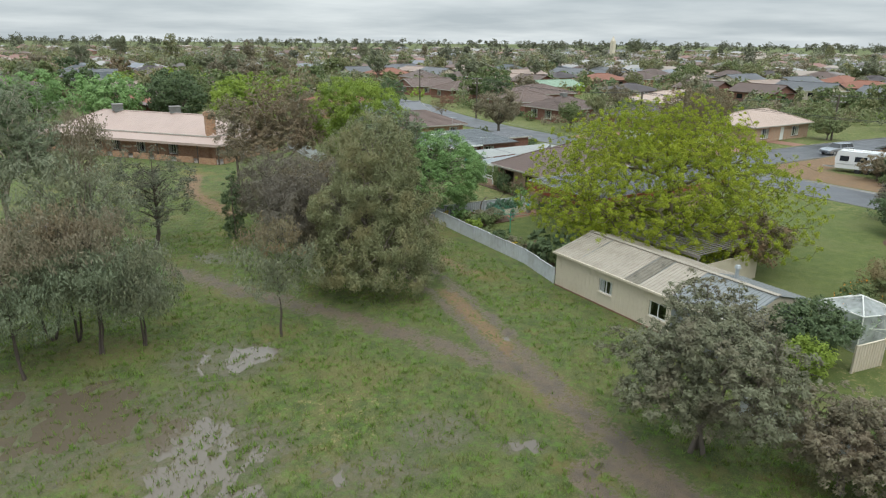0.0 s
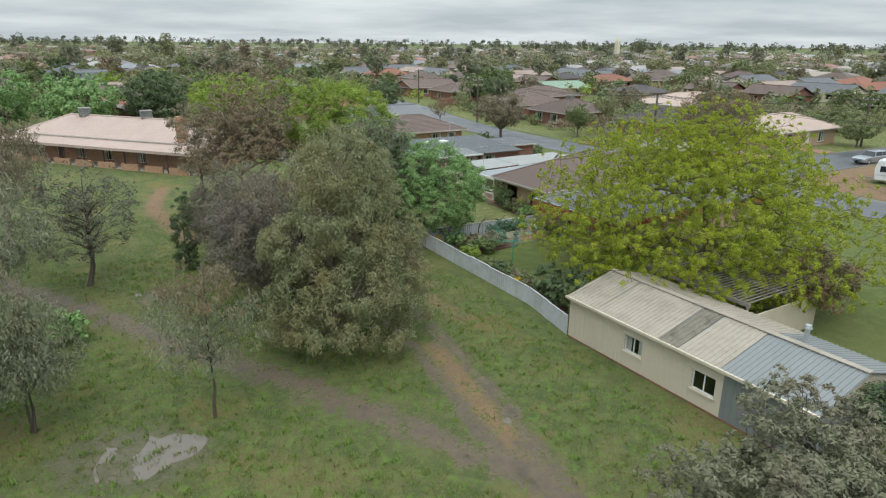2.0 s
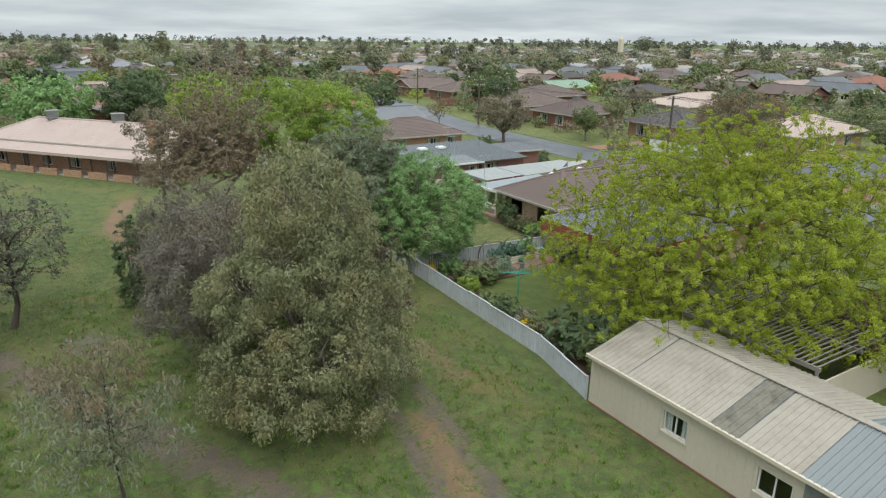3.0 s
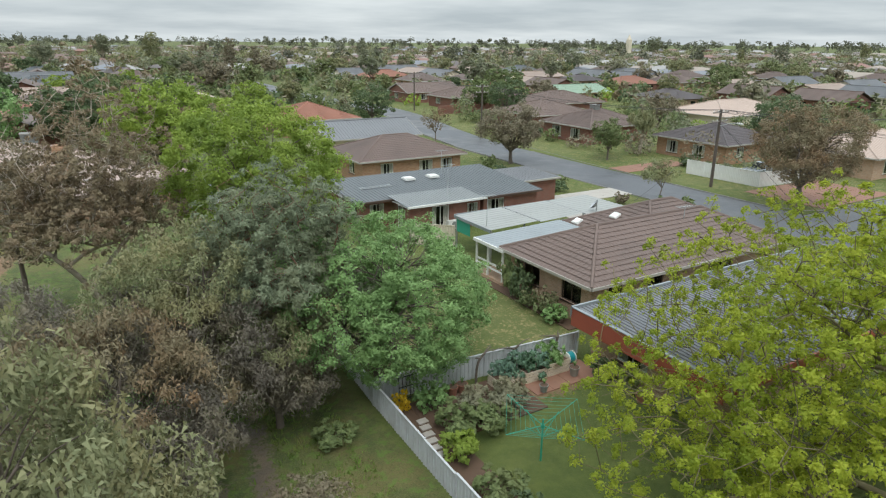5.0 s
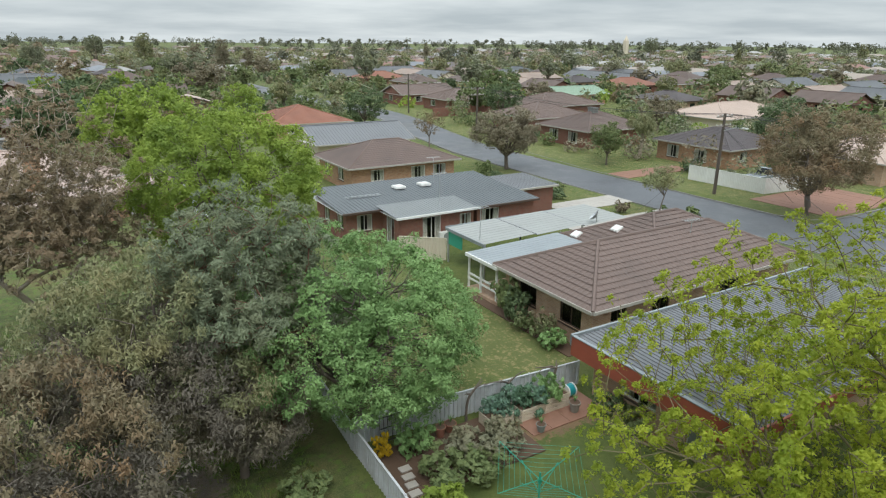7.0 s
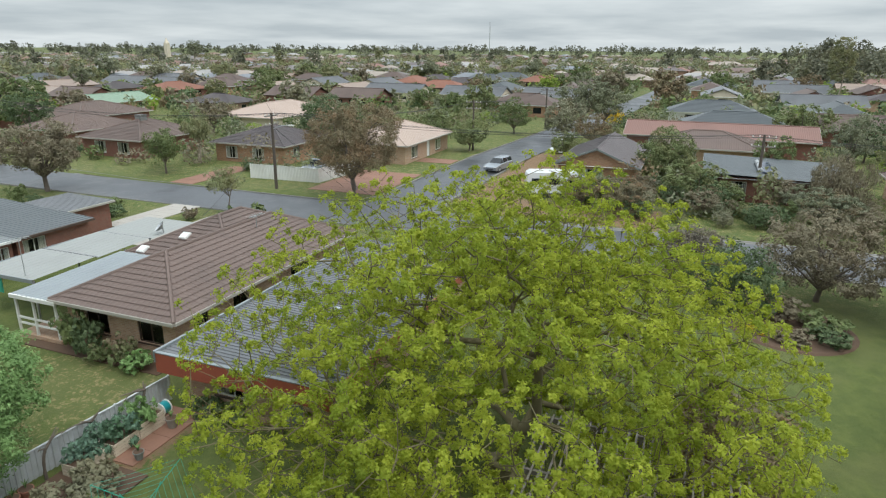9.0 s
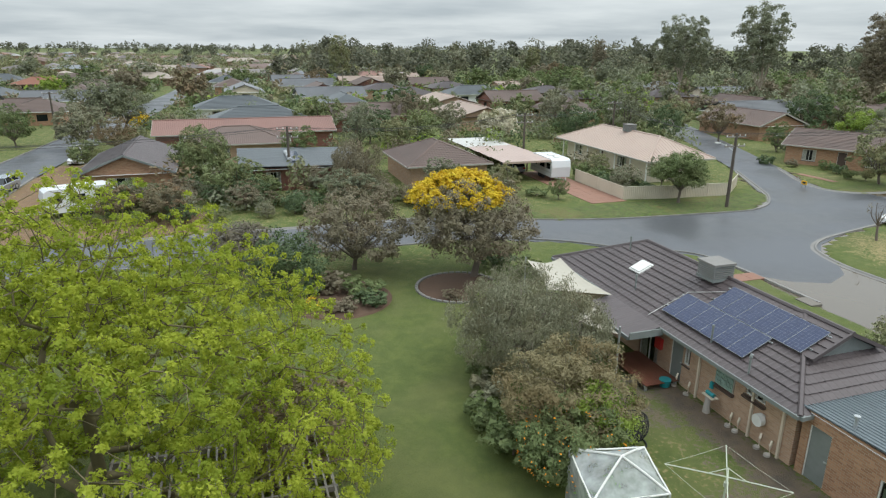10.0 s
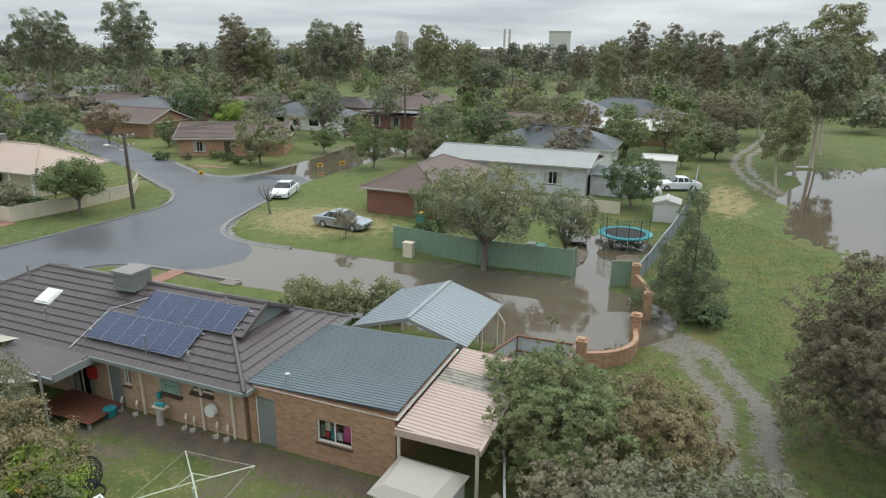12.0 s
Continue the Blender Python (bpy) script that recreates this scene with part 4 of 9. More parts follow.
def house(name, label, x0, x1, y0, y1, kind="hip", high=2.4, rise=1.7, over=0.5, walls="tan_brick", cover="brown_tile", tile=True, holes=None, fascia="trim",
          single_slopes=0, rz=0.0, at=None, pitch=0.25, casing="white", group="houses", category="house", over_y=None, curtain=True, first=0):
    """A one-storey house over the rectangle; holes: side -> (from, to, sill, head) along it."""
    cx, cy = at or ((x0 + x1) / 2, (y0 + y1) / 2)
    h = thing(name, label, category, cx, cy, 0.0, rz, group)
    hx, hy = (x1 - x0) / 2, (y1 - y0) / 2
    far = math.hypot(hx, hy) * 0.85
    FEET.append((x0, x1, y0, y1) if at is None else (cx - far, cx + far, cy - far, cy + far))
    oy = over if over_y is None else over_y
    holes = holes or {}
    ring = {"s": ((-hx, -hy), (hx, -hy)), "e": ((hx, -hy), (hx, hy)), "n": ((hx, hy), (-hx, hy)), "w": ((-hx, hy), (-hx, -hy))}
    for side, (a, b) in ring.items():
        inset = 0.2 if side in "ew" else 0.0
        a2, b2 = Vector(a), Vector(b)
        d = (b2 - a2).normalized()
        geo, m = wall_geo(a2 + d * inset, b2 - d * inset, high, 0.2, [(u0 - inset, u1 - inset, z0, z1) for u0, u1, z0, z1, *_ in holes.get(side, ())], -0.1)
        w = part("wall", geo, M[walls], h)
        for u0, u1, z0, z1, *what in holes.get(side, ()):
            if what and what[0] != "glass":
                door(w, m, u0 - inset, u1 - inset, z1, M[what[0]])
            else:
                window(w, m, u0 - inset, u1 - inset, z0, z1, M[casing], split=3 if u1 - u0 > 2.2 else 2, curtain=curtain)
    # added near-black block: paints the dimness indoors behind the panes, no real wall
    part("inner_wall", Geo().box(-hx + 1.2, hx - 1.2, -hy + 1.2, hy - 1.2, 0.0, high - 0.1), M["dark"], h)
    slopes, ridges = roof_slopes(kind, -hx - over, hx + over, -hy - oy, hy + oy, high, rise)
    slopes = slopes[first:] + slopes[:first]
    roof = part("roof", deck(slopes), M[cover], h)
    if tile:
        tiled(roof, slopes, M[cover], single_slopes)
        for a, b in ridges:
            part("ridge_cap", Geo().tube([a + Vector((0, 0, 0.02)), b + Vector((0, 0, 0.02))], (0.1, 0.1), 6), M[cover], roof)
    else:
        for s in slopes:
            part("roof_sheet", ribbed(s, pitch, lift=0.012), M[cover], roof)
        for a, b in ridges:
            part("ridge_cap", Geo().tube([a + Vector((0, 0, 0.03)), b + Vector((0, 0, 0.03))], (0.11, 0.11), 6), M[cover], roof)
    for s in slopes:
        a, b = s.corners[:2]
        out = Vector((s.ex.y, -s.ex.x, 0)) * 0.05
        part("gutter", Geo().beam(a + out + Vector((0, 0, -0.04)), b + out + Vector((0, 0, -0.04)), 0.12, 0.15), M[fascia], roof)
    part("soffit", Geo().quad((-hx - over, -hy - oy, high - 0.08), (-hx - over, hy + oy, high - 0.08), (hx + over, hy + oy, high - 0.08), (hx + over, -hy - oy, high - 0.08)), M["white"], roof)
    if kind == "gable_x":
        for sx in (-1, 1):
            part("gable", Geo().poly([(sx * (hx - 0.02), -hy, high), (sx * (hx - 0.02), hy, high), (sx * (hx - 0.02), 0, high + rise * hy / (hy + oy) - 0.06)]), M[walls], h)
            for sy in (-1, 1):
                part("bargeboard", Geo().beam((sx * (hx + over), sy * (hy + oy), high - 0.05), (sx * (hx + over), 0, high + rise - 0.05), 0.05, 0.2), M[fascia], roof)
    if kind == "gable_y":
        for sy in (-1, 1):
            part("gable", Geo().poly([(-hx, sy * (hy - 0.02), high), (hx, sy * (hy - 0.02), high), (0, sy * (hy - 0.02), high + rise * hx / (hx + over) - 0.06)]), M[walls], h)
            for sx in (-1, 1):
                part("bargeboard", Geo().beam((sx * (hx + over), sy * (hy + oy), high - 0.05), (0, sy * (hy + oy), high + rise - 0.05), 0.05, 0.2), M[fascia], roof)
    return h


def on_roof(parent, slope, name, x, y, geo, material, label=""):
    """A part that lies on a slope, at x along the eave and y up it."""
    ob = part(name, geo, material, parent, label)
    ob.matrix_local = Matrix.Translation(slope.at(x, y)) @ Matrix((slope.ex, slope.ey, slope.ez)).transposed().to_4x4()
    return ob


def skylight():
    return Geo().box(-0.45, 0.45, -0.45, 0.45, 0.0, 0.14).box(-0.38, 0.38, -0.38, 0.38, 0.14, 0.2)


def cooler(x, y, z, size=0.95, group="roof coolers"):
    """An evaporative cooler box with louvred sides on a roof."""
    c = thing("evaporative_cooler", "grey box-shaped evaporative cooler standing on the roof", "cooler", x, y, z, group=group)
    s = size / 2
    part("base_duct", Geo().box(-s * 0.6, s * 0.6, -s * 0.6, s * 0.6, -0.5, 0.06), M["steel"], c)
    part("body", Geo().box(-s, s, -s, s, 0.06, 0.2).box(-s * 0.93, s * 0.93, -s * 0.93, s * 0.93, 0.2, 0.8), M["gutter"], c)
    for k in range(6):
        part("louvre", Geo().box(-s * 0.98, s * 0.98, -s * 0.98, s * 0.98, 0.24 + k * 0.09, 0.27 + k * 0.09), M["kerb"], c)
    part("cover", Geo().box(-s * 1.04, s * 1.04, -s * 1.04, s * 1.04, 0.8, 0.9), M["kerb"], c)
    return c


# the tan brick house with the brown tiled roof, its wing, porch and carports
h1 = house("house", "tan brick house with brown tiled hip roof behind a garden fence", 23.4, 38.6, 24.8, 31.4, rise=1.75, cover="brown_tile",
           holes={"w": [(1.2, 2.6, 0.9, 2.0), (4.4, 5.9, 0.9, 2.0)], "s": [(1.2, 2.2, 1.3, 2.0), (4.0, 5.2, 1.2, 2.0), (9, 11, 0.9, 2.0)]}, single_slopes=1, casing="brown_trim", curtain=False)
house("house", "rear wing of the tan brick house with brown tiles", 30.0, 38.9, 27.0, 33.9, rise=1.8, cover="brown_tile", walls="tan_brick", holes={"e": [(1.5, 3.5, 0.9, 2.0)]})
for x, y in ((30.0, 33.2), (31.4, 31.3)):
    s = thing("skylight", "white domed skylight on brown tiles", "skylight", x, y, 2.44 + (x - 29.5) * 0.456, group="skylights")
    g = part("dome", skylight(), M["white"], s)
    g.matrix_local = pose(0, 0, 0, 0, -24.5, 0) @ Matrix.Diagonal((0.62, 0.62, 0.7, 1))
porch = thing("porch", "open porch with white posts and silver sheet roof", "porch", 26, 33.2)
part("roof_sheet", ribbed(Slope((-3.2, 1.3, 2.35), (-3.2, -1.8, 2.35), (3.6, -1.8, 2.55), (3.6, 1.3, 2.55)), 0.3, 0.02), M["zinc"], porch)
for y in (-1.5, 0.0, 1.2):
    part("post", Geo().box(-3.05, -2.95, y - 0.05, y + 0.05, 0, 2.34), M["white"], porch)
for z in (0.75, 1.05):
    part("rail", Geo().box(-3.03, -2.97, -1.45, 1.15, z, z + 0.1), M["white"], porch)
part("base", Geo().box(-3.1, 2.5, -1.7, 1.25, -0.1, 0.28), M["tan_brick"], porch)
part("beam", Geo().box(-3.24, -3.12, -1.8, 1.3, 2.18, 2.36), M["white"], porch)
carport = thing("carport", "flat pale carport roof beside the tan brick house", "carport", 30.5, 37.2, group="carports")
for k in range(3):
    part("roof_sheet", ribbed(Slope((-6 + k * 4, 2.2, 2.38 + 0.02 * k), (-6 + k * 4, -2.1, 2.38 + 0.02 * k), (-2.1 + k * 4, -2.1, 2.46 + 0.02 * k), (-2.1 + k * 4, 2.2, 2.46 + 0.02 * k)), 0.4, 0.02), M["pale_sheet"], carport)
for x in (-2.05, 1.95):
    part("clear_strip", Geo().box(x - 0.04, x + 0.04, -2.1, 2.2, 2.43, 2.48), M["grey_metal"], carport)
part("beam", Geo().box(-6.05, 6, 2.2, 2.26, 2.25, 2.45).box(-6.06, -6.0, -2.1, 2.2, 2.2, 2.4), M["zinc"], carport)
for x, y in product((-5.9, 0, 5.8), (-2.0, 2.1)):
    part("post", Geo().box(x - 0.05, x + 0.05, y - 0.05, y + 0.05, 0, 2.3), M["steel"], carport)
single("shade_blind", Geo().box(24.55, 24.59, 37.6, 39.2, 1.3, 2.2), M["green_steel"], "green shade cloth blind hanging under the carport", "blind")

# the flat-roofed house with the red fascia behind the elm
red = house("house", "tan brick house with flat ribbed roof and rust-red fascia", 20.9, 36.6, 15.6, 22.0, kind="flat_y", high=2.3, rise=0.25, over=0.6, cover="grey_metal", tile=False, fascia="red_fascia",
            holes={"w": [(1.5, 3.2, 0.9, 2.0), (4.6, 5.5, 0.05, 2.05, "gutter")], "n": [(3, 4.6, 0.9, 1.9), (9, 10.6, 0.9, 1.9)]}, pitch=0.22)
part("fascia", Geo().box(-8.58, -8.47, -3.9, 3.85, 1.8, 2.62), M["red_fascia"], red, "broad rust-red fascia board")
part("fascia", Geo().box(-8.47, 8.47, -3.9, -3.81, 1.98, 2.4), M["red_fascia"], red, "broad rust-red fascia board")
part("flashing", Geo().box(-8.58, 8.47, 3.81, 3.93, 2.2, 2.68).box(-8.6, -8.44, -3.9, 3.8, 2.62, 2.66), M["zinc"], red, "pale grey metal parapet flashing")
part("flue", Geo().tube([(-3, -1, 2.4), (-3, -1, 3.0)], (0.08, 0.08), 8).tube([(-3, -1, 3.0), (-3, -1, 3.12)], (0.14, 0.14), 8), M["steel"], red)

# the dark brick house with the low grey metal roof
h2 = house("house", "dark red brick house with low grey metal roof", 20.4, 34.8, 46.2, 52.0, kind="flat_y", high=2.35, rise=0.5, over=0.5, walls="red_brick", cover="blue_zinc", tile=False, pitch=0.3, fascia="brown_trim",
           holes={"w": [(1.5, 2.6, 0.9, 2.0), (4.0, 5.2, 0.9, 2.0)], "s": [(0.8, 2.0, 0.8, 2.0)]})
for x in (26.5, 28.8):
    s = thing("skylight", "white skylight on grey metal roof", "skylight", x, 50.0, 2.72, group="skylights")
    part("dome", skylight(), M["white"], s)
house("house", "dark red brick back room with zinc skillion roof", 23.1, 29.3, 43.4, 46.0, kind="flat_y", high=2.3, rise=0.2, over=0.35, walls="red_brick", cover="grey_sheet", tile=False, fascia="white",
      holes={"w": [(0.6, 1.9, 0.05, 2.0)], "s": [(1.9, 3.4, 0.3, 2.0), (5.0, 6.0, 0.9, 1.9)]})
house("house", "dark red brick end room under the low grey metal roof", 29.62, 34.9, 43.4, 46.0, kind="flat_y", high=2.3, rise=0.22, over=0.3, walls="red_brick", cover="blue_zinc", tile=False, pitch=0.3, fascia="brown_trim",
      holes={"s": [(0.4, 2.0, 0.5, 2.0)]})
house("garage", "brick garage with pale flat roof beside the drive", 35.6, 39.6, 46.6, 51.0, kind="flat_y", high=2.3, rise=0.15, over=0.3, walls="red_brick", cover="grey_metal", tile=False, category="garage", holes={"e": [(0.8, 3.4, 0.05, 2.1, "white")]}, group="garages")
ladder = thing("roof_ladder", "aluminium ladder lying on a metal roof", "ladder", 22.8, 49.0, 2.62)
for y in (-0.2, 0.2):
    part("rail", Geo().beam((-1.2, y, 0.03), (1.6, y, 0.03), 0.06), M["steel"], ladder)
for k in range(8):
    part("rung", Geo().beam((-1.1 + k * 0.36, -0.2, 0.03), (-1.1 + k * 0.36, 0.2, 0.03), 0.04), M["steel"], ladder)
house("house", "brown brick house with brown tiled hip roof", 27.2, 38.6, 61.0, 69.4, rise=1.8, walls="orange_brick", cover="brown_tile", holes={"w": [(1.5, 2.8, 0.8, 2.0), (5, 6.4, 0.8, 2.0)], "s": [(2, 3.4, 0.9, 2.0), (6.4, 8.0, 0.1, 2.0), (9, 10.4, 0.9, 2.0)]})
house("house", "long house with grey ribbed gable roof", 29.5, 41.4, 75.8, 84.0, kind="gable_x", rise=1.7, walls="cream", cover="grey_metal", tile=False, holes={"s": [(2, 4, 0.9, 2.0), (7, 9, 0.9, 2.0)]}, pitch=0.4)
house("house", "house with orange tiled hip roof", 30.5, 42.0, 96.0, 108.0, rise=2.1, walls="orange_brick", cover="orange_tile", holes={"s": [(2, 4, 0.9, 2.0), (7, 9, 0.9, 2.0)]})

# the long farmhouse with the verandah
farm = house("farmhouse", "long orange-brown brick farmhouse under faded pink metal roof", -12.5, 12.5, -4.2, 4.2, at=(-2.6, 72.4), rz=129, rise=1.9, high=3.0, over=0.1, walls="orange_brick", cover="pink_metal", tile=False, pitch=0.4,
             holes={"n": [(2, 3.4, 0.5, 2.3), (6, 7, 0.05, 2.2, "brown_trim"), (9, 10.4, 0.5, 2.3), (13, 14.4, 0.5, 2.3), (18, 19.4, 0.5, 2.3)], "s": [(3, 4.4, 0.5, 2.3), (8, 9, 0.05, 2.2, "brown_trim"), (12, 13.4, 0.5, 2.3), (17, 18.4, 0.5, 2.3)],
                    "w": [(2, 3.4, 0.5, 2.3), (5.5, 6.9, 0.5, 2.3)]}, group="farmhouse")
vx, vy, wx, wy = 12.6, 4.3, 14.9, 6.6
for a, b, c, d in (((-wx, -wy), (wx, -wy), (vx, -vy), (-vx, -vy)), ((wx, -wy), (wx, wy), (vx, vy), (vx, -vy)), ((wx, wy), (-wx, wy), (-vx, vy), (vx, vy)), ((-wx, wy), (-wx, -wy), (-vx, -vy), (-vx, vy))):
    part("verandah_roof", ribbed(Slope((*a, 2.35), (*b, 2.35), (*c, 2.85), (*d, 2.85)), 0.4), M["pink_metal"], farm)
    part("verandah_gutter", Geo().beam((*a, 2.3), (*b, 2.3), 0.14, 0.3), M["pink_metal"], farm)
for k in range(11):
    for sy in (-1, 1):
        part("post", Geo().box(-wx + 0.2 + k * 2.94, -wx + 0.32 + k * 2.94, sy * (wy - 0.25) - 0.06, sy * (wy - 0.25) + 0.06, 0.0, 2.3), M["brown_trim"], farm)
for k in range(1, 4):
    for sx in (-1, 1):
        part("post", Geo().box(sx * (wx - 0.25) - 0.06, sx * (wx - 0.25) + 0.06, -wy + k * 3.3 - 0.06, -wy + k * 3.3 + 0.06, 0, 2.3), M["brown_trim"], farm)
for k in range(9):
    part("low_wall", Geo().box(-wx + 0.6 + k * 3.3, -wx + 3.0 + k * 3.3, wy - 0.3, wy - 0.1, -0.1, 0.75), M["orange_brick"], farm)
    part("low_wall", Geo().box(-wx + 0.6 + k * 3.3, -wx + 3.0 + k * 3.3, -wy + 0.1, -wy + 0.3, -0.1, 0.75), M["orange_brick"], farm)
for k in range(3):
    part("low_wall", Geo().box(-wx + 0.1, -wx + 0.3, -wy + 0.8 + k * 4.1, -wy + 3.9 + k * 4.1, -0.1, 0.75), M["orange_brick"], farm)
part("floor", Geo().box(-wx + 0.3, wx - 0.3, -wy + 0.3, wy - 0.3, -0.1, 0.14), M["concrete"], farm)
ch = thing("chimney", "tall orange brick chimney on the farmhouse", "chimney", 1.9, 60.9)
part("stack", Geo().box(-0.55, 0.55, -0.4, 0.4, 0.0, 5.4), M["orange_brick"], ch)
part("cap", Geo().box(-0.65, 0.65, -0.5, 0.5, 5.4, 5.75).box(-0.5, 0.5, -0.36, 0.36, 5.75, 5.9), M["orange_brick"], ch)
cooler(-0.3, 70.4, 4.9, 1.3)
cooler(-6.4, 77.0, 4.9, 1.3)

# ---- the brick house with the solar panels, its garage and carports ----
hb = house("house", "tan brick house with charcoal tiled hip roof and solar panels", 18.2, 35.0, -20.6, -14.2, rise=1.75, high=2.4, cover="grey_tile", walls="tan_brick", fascia="gutter",
           holes={"n": [(7.7, 9.1, 0.05, 2.1), (9.98, 10.78, 0.05, 2.08, "gutter"), (10.85, 11.25, 1.1, 2.05), (12.86, 13.86, 1.25, 2.05), (14.4, 15.4, 1.62, 2.05)], "s": [(3, 5, 0.9, 2.0), (9, 11, 0.9, 2.0)]}, single_slopes=1, first=2)
north = Slope((35.5, -13.7, 2.4), (17.7, -13.7, 2.4), (21.4, -17.4, 4.15), (31.8, -17.4, 4.15))
array = thing("solar_array", "two rows of dark blue solar panels on the tiled roof", "solar panels", 0, 0)
up = Matrix((north.ex, north.ey, north.ez)).transposed().to_4x4()
cell = Geo().box(0.012, 0.803, 0.02, 1.43, 0.0345, 0.036)
panel_me, cell_me = Geo().box(0.0, 0.815, 0.0, 1.45, 0.0, 0.032).mesh("solar_panel", M["solar_frame"]), cell.mesh("cells", M["solar"])
glass_me = Geo().box(0.008, 0.807, 0.01, 1.44, 0.032, 0.034).mesh("backing", worn("panel_backing", (0.06, 0.075, 0.13), rough=0.15, bump=0))
for row, (x_from, y_from, n) in enumerate(((9.45, 0.72, 6), (10.75, 2.2, 6))):
    for k in range(n):
        p = part("solar_panel", panel_me, None, array)
        p.matrix_local = Matrix.Translation(north.at(x_from + k * 0.828, y_from, 0.14)) @ up
        part("cell_face", cell_me, None, p)
        part("backing", glass_me, None, p)
    part("mount_rail", Geo().beam(north.at(x_from - 0.2, y_from + 0.4, 0.1), north.at(x_from + n * 0.828 + 0.15, y_from + 0.4, 0.1), 0.05), M["steel"], array)
    part("mount_rail", Geo().beam(north.at(x_from - 0.2, y_from + 1.3, 0.1), north.at(x_from + n * 0.828 + 0.15, y_from + 1.3, 0.1), 0.05), M["steel"], array)
single("conduit", Geo().tube([north.at(10.7, 3.3, 0.09), north.at(9.3, 2.3, 0.08), north.at(9.15, 0.1, 0.08)], [0.013] * 3, 6), M["white"], "white cable conduit running down the tiles", "conduit")
cooler(26.2, -17.1, 3.95, 1.15)
s = thing("skylight", "white skylight set in charcoal tiles", "skylight", 29.9, -15.8, 3.36, group="skylights")
part("dome", skylight(), M["white"], s).matrix_local = pose(0, 0, 0, -25, 0, 0)
for x, y in ((31.9, -16.4), (28.6, -14.6), (22.8, -14.3), (20.4, -14.0)):
    v = thing("vent_pipe", "thin metal vent pipe standing on the roof", "vent pipe", x, y, 2.4 + (-13.7 + -y) * 0.47 - 0.05, group="roof vents")
    part("pipe", Geo().tube([(0, 0, 0), (0, 0, 0.75)], (0.04, 0.04), 8), M["gutter"], v)
    part("cowl", Geo().tube([(0, 0, 0.75), (0, 0, 0.85)], (0.075, 0.05), 8), M["gutter"], v)
gablet = thing("roof_gablet", "small tiled gablet at the ridge's end", "gablet", 0, 0)
part("face", Geo().poly([(19.55, -19.05, 3.3), (19.55, -15.75, 3.3), (19.55, -17.4, 4.1)]), M["gutter"], gablet)
for sy in (-1, 1):
    slope = Slope((19.3, -17.4 + sy * 1.72, 3.4), (21.5, -17.4 + sy * 1.72, 3.4), (21.5, -17.4, 4.2), (19.3, -17.4, 4.2)) if sy < 0 else Slope((21.5, -15.68, 3.4), (19.3, -15.68, 3.4), (19.3, -17.4, 4.2), (21.5, -17.4, 4.2))
    for j in range(5):
        rows = Geo().quad(slope.at(0, slope.high * j / 5, 0.05), slope.at(2.2, slope.high * j / 5, 0.05), slope.at(2.2, slope.high * (j + 1) / 5, 0.0), slope.at(0, slope.high * (j + 1) / 5, 0.0))
        rows.quad(slope.at(0, slope.high * j / 5, 0.0), slope.at(2.2, slope.high * j / 5, 0.0), slope.at(2.2, slope.high * j / 5, 0.05), slope.at(0, slope.high * j / 5, 0.05))
        part("tile_course", rows, M["grey_tile"], gablet)
    part("verge", Geo().beam((19.3, -17.4 + sy * 1.72, 3.4), (19.3, -17.4, 4.2), 0.08, 0.14), M["grey_tile"], gablet)
part("ridge_cap", Geo().tube([(19.25, -17.4, 4.22), (21.5, -17.4, 4.22)], (0.1, 0.1), 6), M["grey_tile"], gablet)

gar = house("garage", "orange brick garage with blue-grey ribbed metal roof", 12.0, 17.98, -19.8, -14.2, kind="flat_x", high=2.55, rise=0.22, over=0.12, walls="orange_brick", cover="garage_metal", tile=False, pitch=0.165, category="garage", group="garages",
            holes={"n": [(0.3, 1.15, 0.05, 2.08, "gutter"), (2.9, 4.3, 0.85, 1.75)]}, over_y=0.05, curtain=False)
part("banner", Geo().box(-1.27, -0.85, 2.5, 2.54, 0.9, 1.62), M["pink"], gar, "bright pink cloth hanging behind the glass")
for x, w, z0, z1, mat in ((-0.78, 0.2, 0.88, 1.16, "white"), (-0.5, 0.18, 0.88, 1.3, "teal"), (-0.25, 0.16, 0.88, 1.12, "red"), (-0.05, 0.12, 0.88, 1.35, "fence_green"), (-0.62, 0.22, 1.2, 1.42, "orange_tile"), (-0.3, 0.2, 1.18, 1.5, "cream")):
    part("toy", Geo().box(x, x + w, 2.42, 2.54, z0, z1), M[mat], gar)
part("flue", Geo().tube([(1.4, 2.5, 2.6), (1.4, 2.5, 3.0)], (0.06, 0.06), 8).tube([(1.4, 2.5, 3.0), (1.4, 2.5, 3.08)], (0.1, 0.1), 8), M["steel"], gar)
canopy = thing("carport", "carport with dusty pink ribbed roof and a mossy clear strip", "carport", 10.3, -17.0, group="carports")
for y0, y1, mat in ((-3.0, -1.2, "pink_metal"), (-1.2, -0.1, "cream_metal"), (-0.1, 3.2, "pink_metal")):
    part("roof_sheet", ribbed(Slope((-1.35, y1, 2.32), (-1.35, y0, 2.32), (1.45, y0, 2.5), (1.45, y1, 2.5)), 0.2, 0.03), M[mat] if mat != "cream_metal" else worn("mossy_clear_sheet", (0.30, 0.27, 0.22), (0.07, 0.07, 0.05), 0.6, coarse=2, fine=6, amount=1.0), canopy)
part("fascia", Geo().box(-1.45, -1.36, -3.0, 3.25, 2.16, 2.36).box(-1.36, 1.5, 3.2, 3.28, 2.2, 2.45), M["pink_metal"], canopy)
